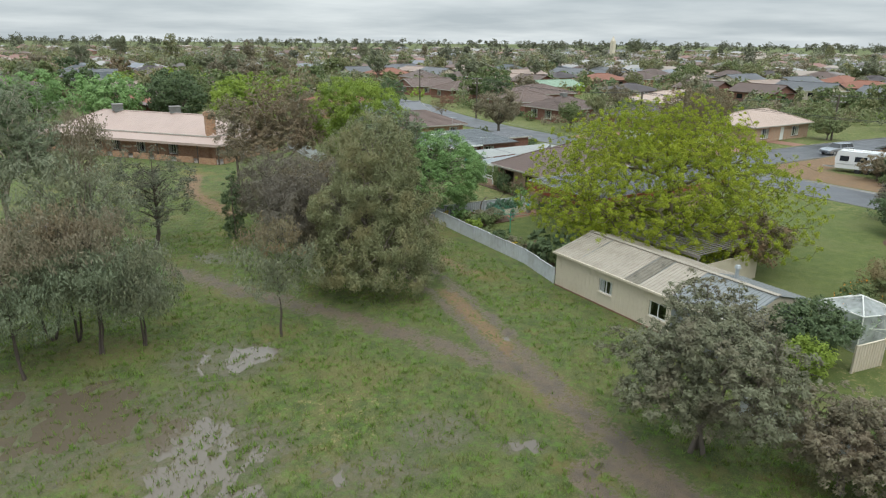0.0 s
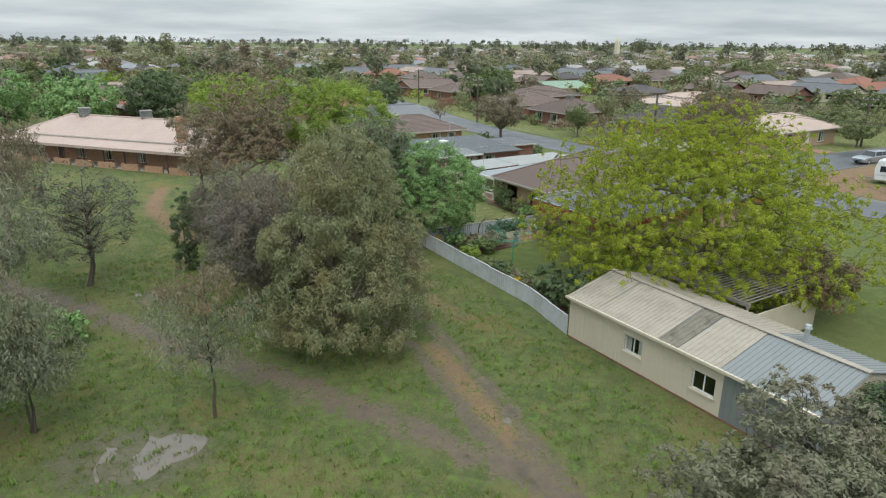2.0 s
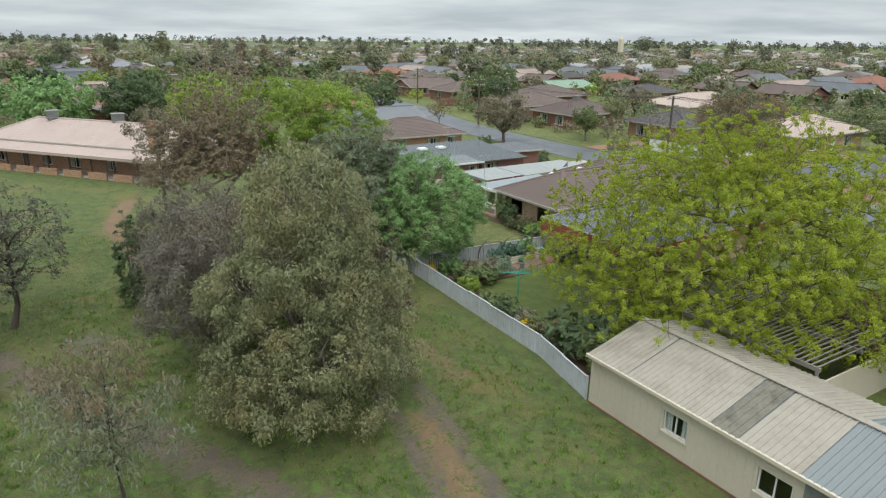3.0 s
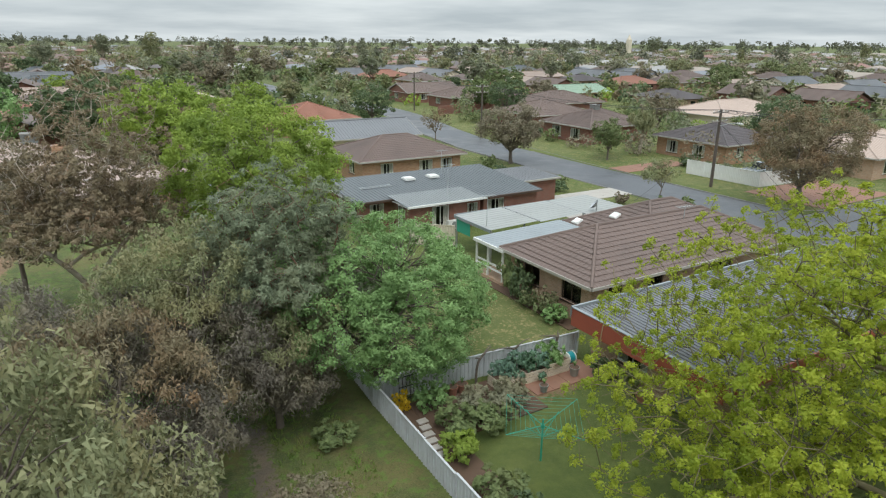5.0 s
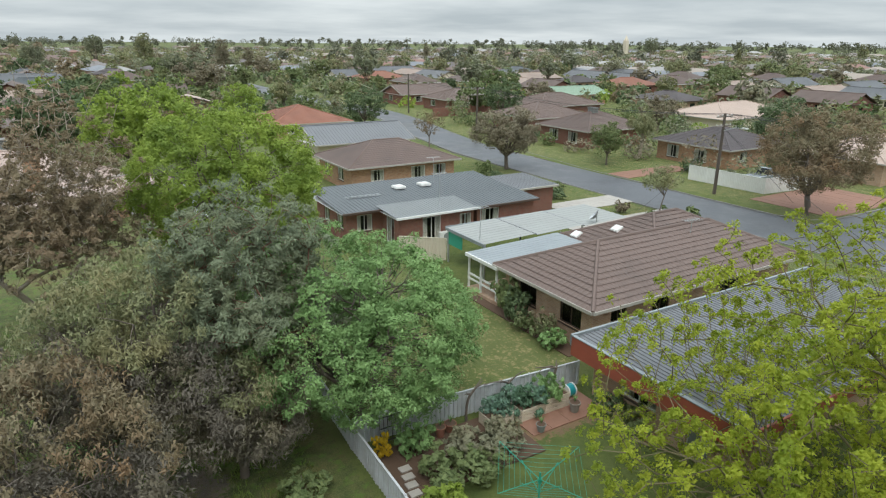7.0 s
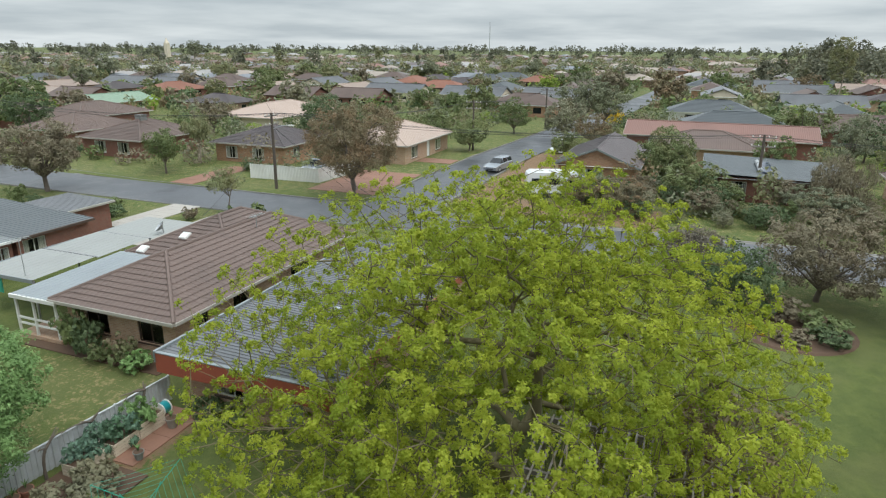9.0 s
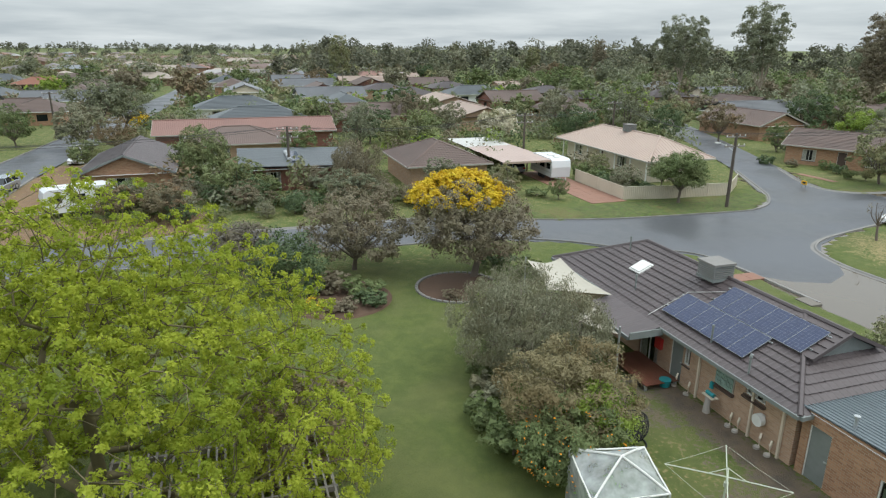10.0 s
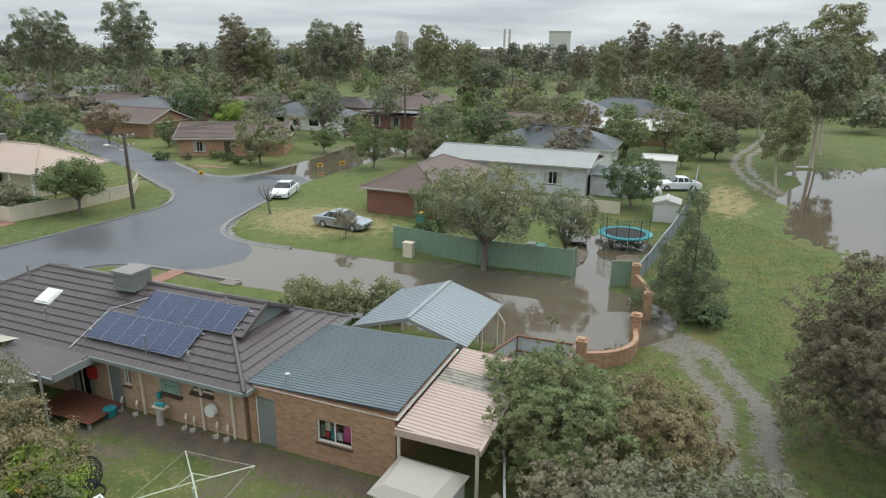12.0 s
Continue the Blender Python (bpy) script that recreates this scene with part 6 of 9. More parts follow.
def grow(seed, high, wide, base=0.25, lobes=10, twigs=500, per=24, cr=0.35, size=(0.16, 0.09), leaf="mid", bark="bark", trunk=0.2, droop=0.0, shape="round", stems=1, bare=0.0, tip=None, deep=0.62, fine=True, domed=True, quads=False, dense=False):
    """The wood and the leaves of one tree standing at the origin. tip: leaf material of the topmost boughs."""
    rng = np.random.default_rng(seed)
    wood = Geo()
    if domed and fine:
        twigs, per, cr = int(twigs * 0.46), int(per * 1.7), cr * 1.55
    if dense:
        per, size = int(per * 1.55), (size[0] * 0.72, size[1] * 0.76)
    z0 = high * base
    mid, half = (z0 + high) / 2, (high - z0) / 2
    centres, radii = [], []
    for i in range(lobes):
        a = 2.39996 * i + rng.uniform(-0.4, 0.4)
        k = (i + 0.5) / lobes
        if shape == "cone":
            z, rr = z0 + (high - z0) * k, wide * (1 - k) * 0.55
            r = max(0.25 * wide, wide * (1 - k) * 0.75) * rng.uniform(0.8, 1.1)
        elif shape == "column":
            z, rr = z0 + (high - z0) * k, wide * 0.2
            r = wide * 0.8 * (1 - 0.5 * max(0, k - 0.6) / 0.4)
        elif shape == "tall":
            z = z0 + (high - z0) * (0.12 + 0.82 * k)
            rr = wide * 0.55 * math.sin(math.pi * (0.15 + 0.75 * k)) * rng.uniform(0.5, 1.2)
            r = wide * rng.uniform(0.32, 0.5)
        elif shape == "pear":
            z = z0 + (high - z0) * (0.08 + 0.84 * k**1.15)
            rr = wide * 0.68 * math.cos(1.45 * k**1.5) ** 0.8 * rng.uniform(0.45, 1.12)
            r = wide * rng.uniform(0.26, 0.42) * (1.1 - 0.35 * k)
        else:
            phi = math.acos(1 - 2 * (0.04 + 0.92 * k))
            z = mid + half * 0.62 * math.cos(phi)
            rr = wide * 0.62 * math.sin(phi) * rng.uniform(0.75, 1.15)
            r = min(wide, half * 1.2) * rng.uniform(0.36, 0.55)
        centres.append((rr * math.cos(a), rr * math.sin(a), min(z, high - r * 0.75)))
        radii.append(r)
    centres, radii = np.array(centres), np.array(radii)
    pts, outs, own = [], [], []
    share = np.maximum(4, (twigs * 2.2 * radii**2 * rng.uniform(0.75, 1.2, lobes) / (radii**2).sum()).astype(int))
    for i in range(lobes):
        d = rng.normal(0, 1, (share[i], 3))
        d /= np.linalg.norm(d, axis=1, keepdims=True)
        d[:, 2] = np.where(d[:, 2] < -0.35, d[:, 2] * 0.5, d[:, 2])
        p = centres[i] + d * radii[i] * (rng.uniform(0.55, 1.06, (share[i], 1)) ** 0.6) * np.array([1, 1, 0.85])
        hidden = np.zeros(share[i], bool)
        for j in range(lobes):
            if j != i:
                hidden |= np.linalg.norm(p - centres[j], axis=1) < radii[j] * deep
        ok = ~hidden & (p[:, 2] > max(0.15, z0 * 0.45))
        pts.append(p[ok])
        outs.append(d[ok])
        own += [i] * int(ok.sum())
    pts, outs, own = np.concatenate(pts), np.concatenate(outs), np.array(own)
    pick = rng.permutation(len(pts))[:twigs]
    pts, outs, own = pts[pick], outs[pick], own[pick]
    for s in range(stems):
        foot = Vector((rng.normal(0, 0.12 * (stems - 1)), rng.normal(0, 0.12 * (stems - 1)), -0.15))
        fork = Vector((rng.normal(0, 0.03 * high), rng.normal(0, 0.03 * high), max(z0 * 0.85, high * 0.16)))
        leader = shape in ("tall", "oval", "cone", "column")
        if leader:
            crown_top = Vector((fork.x * 1.3, fork.y * 1.3, high * 0.86))
            wood.tube([fork, fork.lerp(crown_top, 0.4) + Vector((rng.normal(0, 0.008), rng.normal(0, 0.008), 0)) * high, crown_top], (trunk * 0.8, trunk * 0.5, trunk * 0.12), 7, cap=False)
        wood.tube([foot, foot.lerp(fork, 0.08), foot.lerp(fork, 0.5) + Vector((rng.normal(0, 0.006), rng.normal(0, 0.006), 0)) * high, fork], (trunk * 1.45, trunk * 1.05, trunk * 0.9, trunk * 0.8), 8, cap=False)
        mains = []
        if lobes > 20 and stems == 1 and shape in ("round", "pear"):
            for i in range(0, lobes, max(1, lobes // 9)):
                mains += limb(wood, fork, fork.lerp(Vector(centres[i]), 0.66), trunk * 0.46, trunk * 0.2, rng, 6, n=5)[2:]
        for i in range(s, lobes, stems):
            start = min(mains, key=lambda p: (p - Vector(centres[i])).length) if mains else fork
            if leader:
                start = fork.lerp(crown_top, min(0.92, max(0.0, (centres[i][2] - 0.7 * math.hypot(centres[i][0], centres[i][1]) - fork.z) / (crown_top.z - fork.z))))
            path = limb(wood, start, centres[i], trunk * (0.2 if mains else 0.3 if leader else 0.5), trunk * (0.07 if mains or leader else 0.16), rng, 6 if fine else 4, n=4 if fine else 2)
            mine = np.where(own == i)[0]
            for j in mine[: max(3, len(mine) // 9) if fine else 0]:
                limb(wood, path[rng.integers(2, len(path))], pts[j], min(trunk * 0.1, 0.022), 0.008, rng, 3, 0.08, 2)
    kept = rng.uniform(0, 1, len(pts)) >= bare
    sheets = []
    if tip:
        high_up = pts[:, 2] > np.quantile(pts[:, 2], 0.72)
        sheets.append(leaf_mesh("crown_top", rng, pts[kept & high_up], outs[kept & high_up], per, cr, size, LEAF[tip], droop, domed, quads))
        kept &= ~high_up
    sheets.insert(0, leaf_mesh("crown", rng, pts[kept], outs[kept], per, cr, size, LEAF[leaf], droop, domed, quads))
    return wood.mesh("trunk", M[bark], True), sheets


def spreading(seed, high, wide, base, tips, tuft, per, size, leaf, bark, trunk, lumps=0.16, middle=0.42, hang=0.0, hollow=0.4, along=2, forks=1, tip=None, lean=(0.0, 0.0), quads=False, full=2.0):
    """A tree whose boughs fork again and again: each twig joins the nearest bough, and carries tufts of leaves."""
    rng = np.random.default_rng(seed)
    z0, zc = high * base, high * middle
    d = rng.normal(0, 1, (tips * 3, 3))
    d /= np.linalg.norm(d, axis=1, keepdims=True)
    d = d[d[:, 2] > -0.55][:tips]
    flat = np.hypot(d[:, 0], d[:, 1])
    tall = np.where(d[:, 2] > 0, high - zc, zc - z0)
    reach = ((flat / wide) ** full + (np.abs(d[:, 2]) / tall) ** full) ** (-1 / full)
    bump = np.zeros(len(d))
    for k in range(9):
        a = rng.normal(0, 1, 3)
        bump += np.sin(d @ (a / np.linalg.norm(a)) * rng.uniform(4, 11) + rng.uniform(0, 6.28))
    reach *= 1 + lumps * np.clip(bump / 2.2, -1.6, 1.0)
    goal = d * (reach * rng.uniform(hollow, 1.0, len(d)) ** 0.55)[:, None] + np.array([0, 0, zc])
    goal[:, :2] += np.array(lean) * np.clip(goal[:, 2:] / high, 0, 1)
    goal[:, 2] -= hang * np.hypot(goal[:, 0], goal[:, 1]) / wide
    goal = goal[goal[:, 2] > 0.25 * z0 + 0.2]
    fork = np.array([lean[0] * base, lean[1] * base, max(z0 * 0.8, high * 0.14)])
    goal = goal[np.argsort(np.linalg.norm(goal - fork, axis=1))]
    pos, parent, run = np.zeros((len(goal) * 9 + 20, 3)), [-1], [0.0]
    pos[0] = fork
    n = 1
    ends = []
    for g in goal:
        cost = np.linalg.norm(pos[:n] - g, axis=1) + 0.22 * np.array(run)
        cost += 0.9 * np.maximum(0, pos[:n, 2] - g[2] - 0.3)
        at = int(np.argmin(cost))
        a = pos[at].copy()
        ln = np.linalg.norm(g - a)
        m = int(np.clip(round(ln / 0.8), 1, 7))
        bow = np.array([rng.normal(0, 0.07), rng.normal(0, 0.07), 0.10 + rng.normal(0, 0.05)]) * ln
        for i in range(1, m + 1):
            t = i / m
            pos[n] = a + (g - a) * t + bow * 4 * t * (1 - t)
            parent.append(at)
            run.append(run[at] + ln / m)
            at = n
            n += 1
        ends.append(n - 1)
    load = np.zeros(n)
    load[ends] = 1
    for i in range(n - 1, 0, -1):
        load[parent[i]] += load[i]
    thick = np.clip(trunk * 0.8 * (load / load[0]) ** 0.42, 0.011, None)
    wood, seen = Geo(), np.zeros(n, bool)
    for e in sorted(ends, key=lambda e: -run[e]):
        chain, i = [e], e
        while i > 0 and not seen[i]:
            seen[i] = True
            i = parent[i]
            chain.append(i)
        if len(chain) < 2:
            continue
        chain.reverse()
        radii = [thick[c] for c in chain]
        radii[0] = min(radii[0], radii[1] * 1.25)
        wood.tube([pos[c] for c in chain], radii, 7 if radii[0] > 0.1 else 5 if radii[0] > 0.035 else 3, cap=False)
    for k in range(forks):
        a = 6.2832 * k / forks + 0.7
        foot = Vector((math.cos(a), math.sin(a), 0)) * (0.3 * (forks > 1)) + Vector((0, 0, -0.15))
        wood.tube([foot, foot.lerp(Vector(fork), 0.12), foot.lerp(Vector(fork), 0.6), fork], [trunk * q / (1 + 0.25 * (forks - 1)) for q in (1.5, 1.1, 0.92, 0.85)], 9, cap=False)
    twig = [e for e in ends]
    for e in ends:
        i = e
        for _ in range(along):
            if parent[i] > 0 and load[parent[i]] < 9:
                i = parent[i]
                twig.append(i)
    twig = np.unique(twig)
    c = pos[twig] + rng.normal(0, tuft * 0.5, (len(twig), 3))
    out = c - np.array([0, 0, zc * 0.8])
    out /= np.linalg.norm(out, axis=1, keepdims=True) + 1e-9
    out[:, 2] += 0.25
    sheets, rest = [], np.ones(len(c), bool)
    if tip:
        rest = c[:, 2] < np.quantile(c[:, 2], 0.7)
        sheets.append(leaf_mesh("crown_top", rng, c[~rest], out[~rest], per, tuft, size, LEAF[tip], hang * 0.2, True, quads))
    sheets.insert(0, leaf_mesh("crown", rng, c[rest], out[rest], per, tuft, size, LEAF[leaf], hang * 0.2, True, quads))
    return wood.mesh("trunk", M[bark], True), sheets


def plant(name, label, meshes, x, y, scale=1.0, turn=0.0, category="tree", group="", z=None):
    wood, sheets = meshes
    t = thing(name, label, category, x, y, height_at(x, y) if z is None else z, turn, group)
    s = scale if isinstance(scale, tuple) else (scale,) * 3
    for n, me in [("trunk", wood)] + [(("crown", "crown_top")[k], me) for k, me in enumerate(sheets)]:
        ob = part(n, me, None, t)
        ob.scale = s
    return t


# the field's trees
plant("tree", "dense olive-green tree with a skirt of drooping boughs", grow(1, 10.0, 4.3, 0.03, 46, 2900, 34, 0.24, (0.155, 0.062), "olive", trunk=0.28, droop=0.5, shape="pear", dense=True), 0.1, 11.9)
plant("tree", "dusky grey-brown tree beside the olive tree", grow(2, 7.8, 2.7, 0.05, 22, 1200, 26, 0.26, (0.18, 0.06), "dusk", trunk=0.2, droop=0.4, dense=True), -2.1, 17.2)
plant("tree", "purple-brown leafed tree with khaki top", grow(3, 8.4, 2.9, 0.06, 20, 1300, 28, 0.25, (0.19, 0.055), "dusk", trunk=0.2, droop=0.45, tip="olive", dense=True), 4.6, 24.9)
plant("tree", "purple-brown spreading tree in thick growth", grow(4, 6.4, 3.5, 0.05, 22, 1500, 28, 0.25, (0.19, 0.055), "dusk", trunk=0.18, droop=0.45, tip="rust", dense=True), 1.4, 21.2)
plant("tree", "purple-brown tree at the edge of the field", grow(69, 6.8, 2.9, 0.05, 18, 1000, 26, 0.26, (0.19, 0.055), "dusk", trunk=0.16, droop=0.45, dense=True), -1.4, 25.6)
plant("tree", "purple-brown spreading tree by the fence", grow(5, 5.2, 2.4, 0.08, 14, 800, 30, 0.24, (0.2, 0.05), "dusk", trunk=0.16, droop=0.45, tip="olive", dense=True), 7.3, 24.0)
plant("cypress", "narrow dark green cypress on the grass", grow(6, 5.2, 0.8, 0.04, 12, 420, 22, 0.12, (0.14, 0.05), "dark", trunk=0.1, shape="column"), -4.4, 26.4)
plant("tree", "dark-limbed tree with thin dull foliage on level boughs", grow(7, 7.4, 3.0, 0.14, 26, 900, 16, 0.24, (0.15, 0.055), "dull", "dark_bark", trunk=0.17, shape="oval", bare=0.12), -10.0, 26.4)
plant("sapling", "slim gum sapling with rust-coloured top", grow(8, 6.8, 1.9, 0.22, 18, 640, 12, 0.22, (0.16, 0.042), "gum", "dark_bark", trunk=0.07, droop=0.7, shape="oval", tip="rust", deep=0.3), -6.9, 8.4)
for sd, x, y, h, r, lf, top in ((9, -14.7, 11.0, 7.4, 2.1, "softgum", "brown"), (10, -12.8, 10.7, 5.6, 1.5, "gum", None), (11, -17.9, 10.0, 7.0, 2.1, "softgum", "brown"), (12, -16.6, 13.6, 7.2, 1.9, "brushy", None), (13, -19.4, 13.0, 7.0, 1.9, "gum", "brown"), (67, -15.6, 12.6, 7.4, 2.0, "softgum", "russet"), (68, -20.5, 16.5, 8.2, 2.2, "gum", "brown")):
    plant("sapling", "slim multi-stemmed gum sapling beside the puddles", grow(sd, h, r * 1.15, 0.16, 22, 900, 17, 0.24, (0.15, 0.045), lf, "dark_bark", trunk=0.065, droop=0.7, shape="oval", stems=2, tip=top, deep=0.3), x, y, group="saplings")
plant("tree", "tall pale-trunked gum at the field's edge", spreading(14, 11.8, 4.2, 0.3, 1300, 0.3, 28, (0.19, 0.06), "softgum", "pale_bark", 0.22, lumps=0.25, middle=0.6, hang=0.5, hollow=0.25), -18.3, 29.4)
plant("tree", "tall thin gum with brown-green foliage", grow(15, 9.5, 3.0, 0.3, 14, 500, 20, 0.33, (0.22, 0.06), "brown", "pale_bark", trunk=0.18, droop=0.7), -14.0, 35.0)
plant("tree", "dull green gum above the wet grass", grow(16, 8.5, 3.0, 0.25, 14, 500, 20, 0.33, (0.22, 0.06), "gum", "bark", trunk=0.18, droop=0.6), -14.5, 21.0)
plant("bush", "greyish flowering bush tree with thin trunks", spreading(17, 5.9, 3.2, 0.2, 1500, 0.22, 40, (0.115, 0.05), "brushy", "bark", 0.14, lumps=0.2, middle=0.52, hollow=0.35, forks=3), 3.0, -8.6)
plant("bush", "reddish-brown bush near the lane", spreading(18, 3.4, 2.0, 0.2, 600, 0.19, 34, (0.12, 0.05), "brown", "bark", 0.1, lumps=0.25, middle=0.5, hollow=0.3, forks=2), 5.3, -12.5)
plant("tree", "tall see-through tree with grey-brown foliage", spreading(19, 12.9, 3.7, 0.12, 1700, 0.24, 30, (0.15, 0.055), "russet", "pale_bark", 0.2, lumps=0.3, middle=0.5, hollow=0.2, forks=2), 2.5, 35.6)
plant("tree", "brown-green sparse tree by the drive", grow(20, 9.2, 2.6, 0.3, 12, 460, 20, 0.34, (0.18, 0.07), "brown", "bark", trunk=0.16, shape="tall"), -0.6, 39.5)
plant("tree", "grey-green gum leaning over the fence", spreading(21, 9.7, 2.9, 0.25, 1300, 0.26, 44, (0.16, 0.04), "softgum", "red_bark", 0.17, lumps=0.2, middle=0.62, hang=0.5, hollow=0.3, lean=(-1.3, 0.4)), 9.2, 25.7)
plant("tree", "round fresh-green ash tree inside the fence", grow(22, 7.5, 3.7, -0.06, 46, 3600, 34, 0.2, (0.125, 0.066), "ash", trunk=0.22, droop=0.1, dense=True), 12.1, 25.3, (1.13, 1.13, 1.03))
plant("tree", "broad lime-green elm by the farmhouse", grow(23, 10.9, 4.4, 0.22, 36, 2300, 30, 0.3, (0.17, 0.11), "lime", trunk=0.3, dense=True), 10.7, 37.8)
plant("bush", "small purple-leaved bush by the fence", grow(24, 2.6, 1.2, 0.15, 8, 260, 20, 0.16, (0.13, 0.07), "brown", trunk=0.06, stems=2, dense=True), 6.2, 17.1)
plant("tree", "yellow-green domed tree behind the farmhouse", grow(25, 9.6, 5.6, 0.15, 20, 1000, 22, 0.45, (0.3, 0.17), "lime", trunk=0.3), 10.9, 76.6)
for sd, x, y, h, r in ((26, -6, 92, 9.2, 5.5), (27, -22, 92, 8.5, 6), (28, -16, 104, 9.0, 6), (29, 4, 95, 8.8, 5)):
    plant("tree", "dense dark green tree behind the farmhouse", grow(sd, h, r, 0.1, 16, 600, 20, 0.5, (0.36, 0.22), "dark" if sd % 2 else "ash", trunk=0.25), x, y, group="farmhouse trees")
plant("tree", "small grey-green tree by the farmhouse", grow(30, 5.5, 3.0, 0.15, 12, 500, 20, 0.35, (0.22, 0.1), "olive", trunk=0.15), 5.5, 67.0)

# the great spring elm over the back lawns
plant("elm_tree", "great spreading elm in bright yellow-green spring leaf", spreading(31, 10.4, 9.7, 0.13, 6000, 0.2, 62, (0.072, 0.054), "elm", "elm_bark", 0.34, lumps=0.1, middle=0.38, hang=1.0, hollow=0.25, along=5, quads=False, full=2.45), 20.4, 8.5)

# garden and street trees of the east side
plant("tree", "wattle with a crown of yellow bloom over brown foliage", grow(32, 6.2, 4.4, 0.2, 24, 1300, 24, 0.32, (0.17, 0.07), "brown", "bark", trunk=0.24), 39.8, -10.4)
plant("tree", "olive-grey feathery willow-like tree by the tiled house", grow(33, 4.6, 3.7, 0.05, 24, 1700, 26, 0.26, (0.2, 0.04), "grey", "bark", trunk=0.18, droop=0.6, dense=True), 27.6, -8.4)
plant("bush", "olive-brown bush beside the lawn", grow(34, 3.8, 2.6, 0.06, 16, 900, 22, 0.24, (0.15, 0.06), "khaki", trunk=0.1, stems=2, dense=True), 21.9, -7.3)
plant("mandarin_tree", "round mandarin tree full of orange fruit", grow(35, 2.6, 1.9, 0.1, 10, 520, 22, 0.2, (0.13, 0.07), "mid", trunk=0.08, dense=True), 19.7, -6.3)
plant("bush", "bright green citrus bush by the clothes hoist", grow(36, 2.7, 1.4, 0.1, 9, 380, 20, 0.2, (0.15, 0.08), "lime", trunk=0.07, dense=True), 21.0, -8.1)
plant("tree", "dark dense shrub tree beside the lawn", grow(37, 5.2, 3.8, 0.1, 16, 800, 22, 0.32, (0.17, 0.08), "brown", trunk=0.18), 43.5, -3.4)
plant("tree", "dark green shrub at the lawn's end", grow(38, 3.6, 2.6, 0.06, 12, 500, 22, 0.3, (0.16, 0.08), "dark", trunk=0.12), 40.5, 1.2)
plant("tree", "dusky shrub tree behind the elm", grow(39, 3.2, 2.2, 0.1, 12, 500, 22, 0.32, (0.16, 0.08), "dusk", trunk=0.15), 45.0, 3.5)
plant("conifer", "dark green pointed conifer by the gravel lane", grow(40, 6.9, 2.2, 0.03, 16, 1000, 24, 0.24, (0.15, 0.05), "conifer", trunk=0.15, shape="cone", dense=True), 3.7, -33.4)
plant("tree", "grey-green street tree with spreading dark limbs", grow(41, 7.2, 4.4, 0.28, 18, 900, 22, 0.36, (0.18, 0.07), "gum", "bark", trunk=0.24, tip="olive"), 16.4, -36.6)
plant("tree", "olive-green tree behind the green fence", grow(42, 5.6, 2.6, 0.15, 12, 500, 22, 0.3, (0.18, 0.08), "mid", trunk=0.14), 20.6, -40.6)
plant("tree", "grey-green gum leaning by the flooded yard", grow(43, 5.4, 2.2, 0.2, 10, 420, 20, 0.3, (0.18, 0.07), "gum", trunk=0.12), 11.6, -40.4)
for sd, x, y, h, r, lf in ((44, 6.9, -16.2, 4.4, 2.6, "fresh"), (45, 4.2, -17.4, 3.4, 2.3, "khaki"), (46, 8.4, -18.6, 3.2, 1.9, "fresh")):
    plant("bush", "soft leafy green bush at the lane's edge", spreading(sd, h, r, 0.1, 900, 0.2, 38, (0.11, 0.045), lf, "bark", 0.1, lumps=0.22, middle=0.5, hollow=0.4, forks=2), x, y, group="lane bushes")
plant("tree", "brown-leaved rounded tree by the pond", spreading(47, 7.7, 4.0, 0.05, 2300, 0.24, 46, (0.12, 0.042), "umber", "bark", 0.2, lumps=0.16, middle=0.48, hang=0.4, hollow=0.35), -4.0, -22.0)
plant("tree", "red-brown street gum with several trunks", grow(48, 8.8, 5.2, 0.22, 26, 1600, 24, 0.36, (0.2, 0.07), "rust", "bark", trunk=0.28), 57.4, 34.6)
plant("tree", "purple-brown round street tree", grow(49, 6.8, 4.3, 0.25, 16, 700, 22, 0.4, (0.26, 0.1), "brown", "bark", trunk=0.25), 47.3, 63.6)
plant("tree", "small round green street tree", grow(50, 4.8, 2.4, 0.3, 9, 350, 20, 0.32, (0.22, 0.1), "mid", trunk=0.12), 59.3, 60.0)
plant("tree", "thin leaning street sapling", grow(51, 4.0, 1.5, 0.4, 7, 160, 16, 0.28, (0.2, 0.08), "olive", trunk=0.06), 47.3, 41.6)
plant("tree", "bare-looking street sapling with orange leaves", grow(52, 4.8, 2.2, 0.35, 8, 160, 14, 0.3, (0.2, 0.08), "rust", trunk=0.09), 47.2, 81.0)
plant("tree", "rounded dark street tree before the cream fence", grow(53, 4.7, 2.9, 0.3, 12, 600, 22, 0.32, (0.2, 0.09), "mid", trunk=0.15), 53.6, -36.4)
plant("bush", "great round shrub covered in cream blossom", grow(54, 4.9, 3.4, 0.05, 14, 700, 22, 0.34, (0.24, 0.2), "bloom", trunk=0.12), 97.5, -36.2)
plant("tree", "dense mid-green tree beside the dark gabled house", grow(56, 5.6, 3.0, 0.05, 16, 800, 24, 0.3, (0.22, 0.09), "fresh", trunk=0.16, droop=0.3), 76.2, 6.9)
plant("tree", "weeping brown-green tree in a front garden", grow(55, 5.0, 2.6, 0.15, 10, 420, 22, 0.34, (0.26, 0.07), "brown", trunk=0.12, droop=0.8), 66.6, -8.0)
plant("tree", "bare crooked small tree on the verge", grow(57, 3.4, 1.4, 0.4, 7, 60, 6, 0.2, (0.12, 0.05), "brown", "bark", trunk=0.1, bare=0.6), 38.4, -43.0)
plant("tree", "small tree on the wet verge", grow(58, 2.2, 1.0, 0.35, 6, 120, 14, 0.2, (0.13, 0.06), "brown", trunk=0.05), 28.6, -39.2)
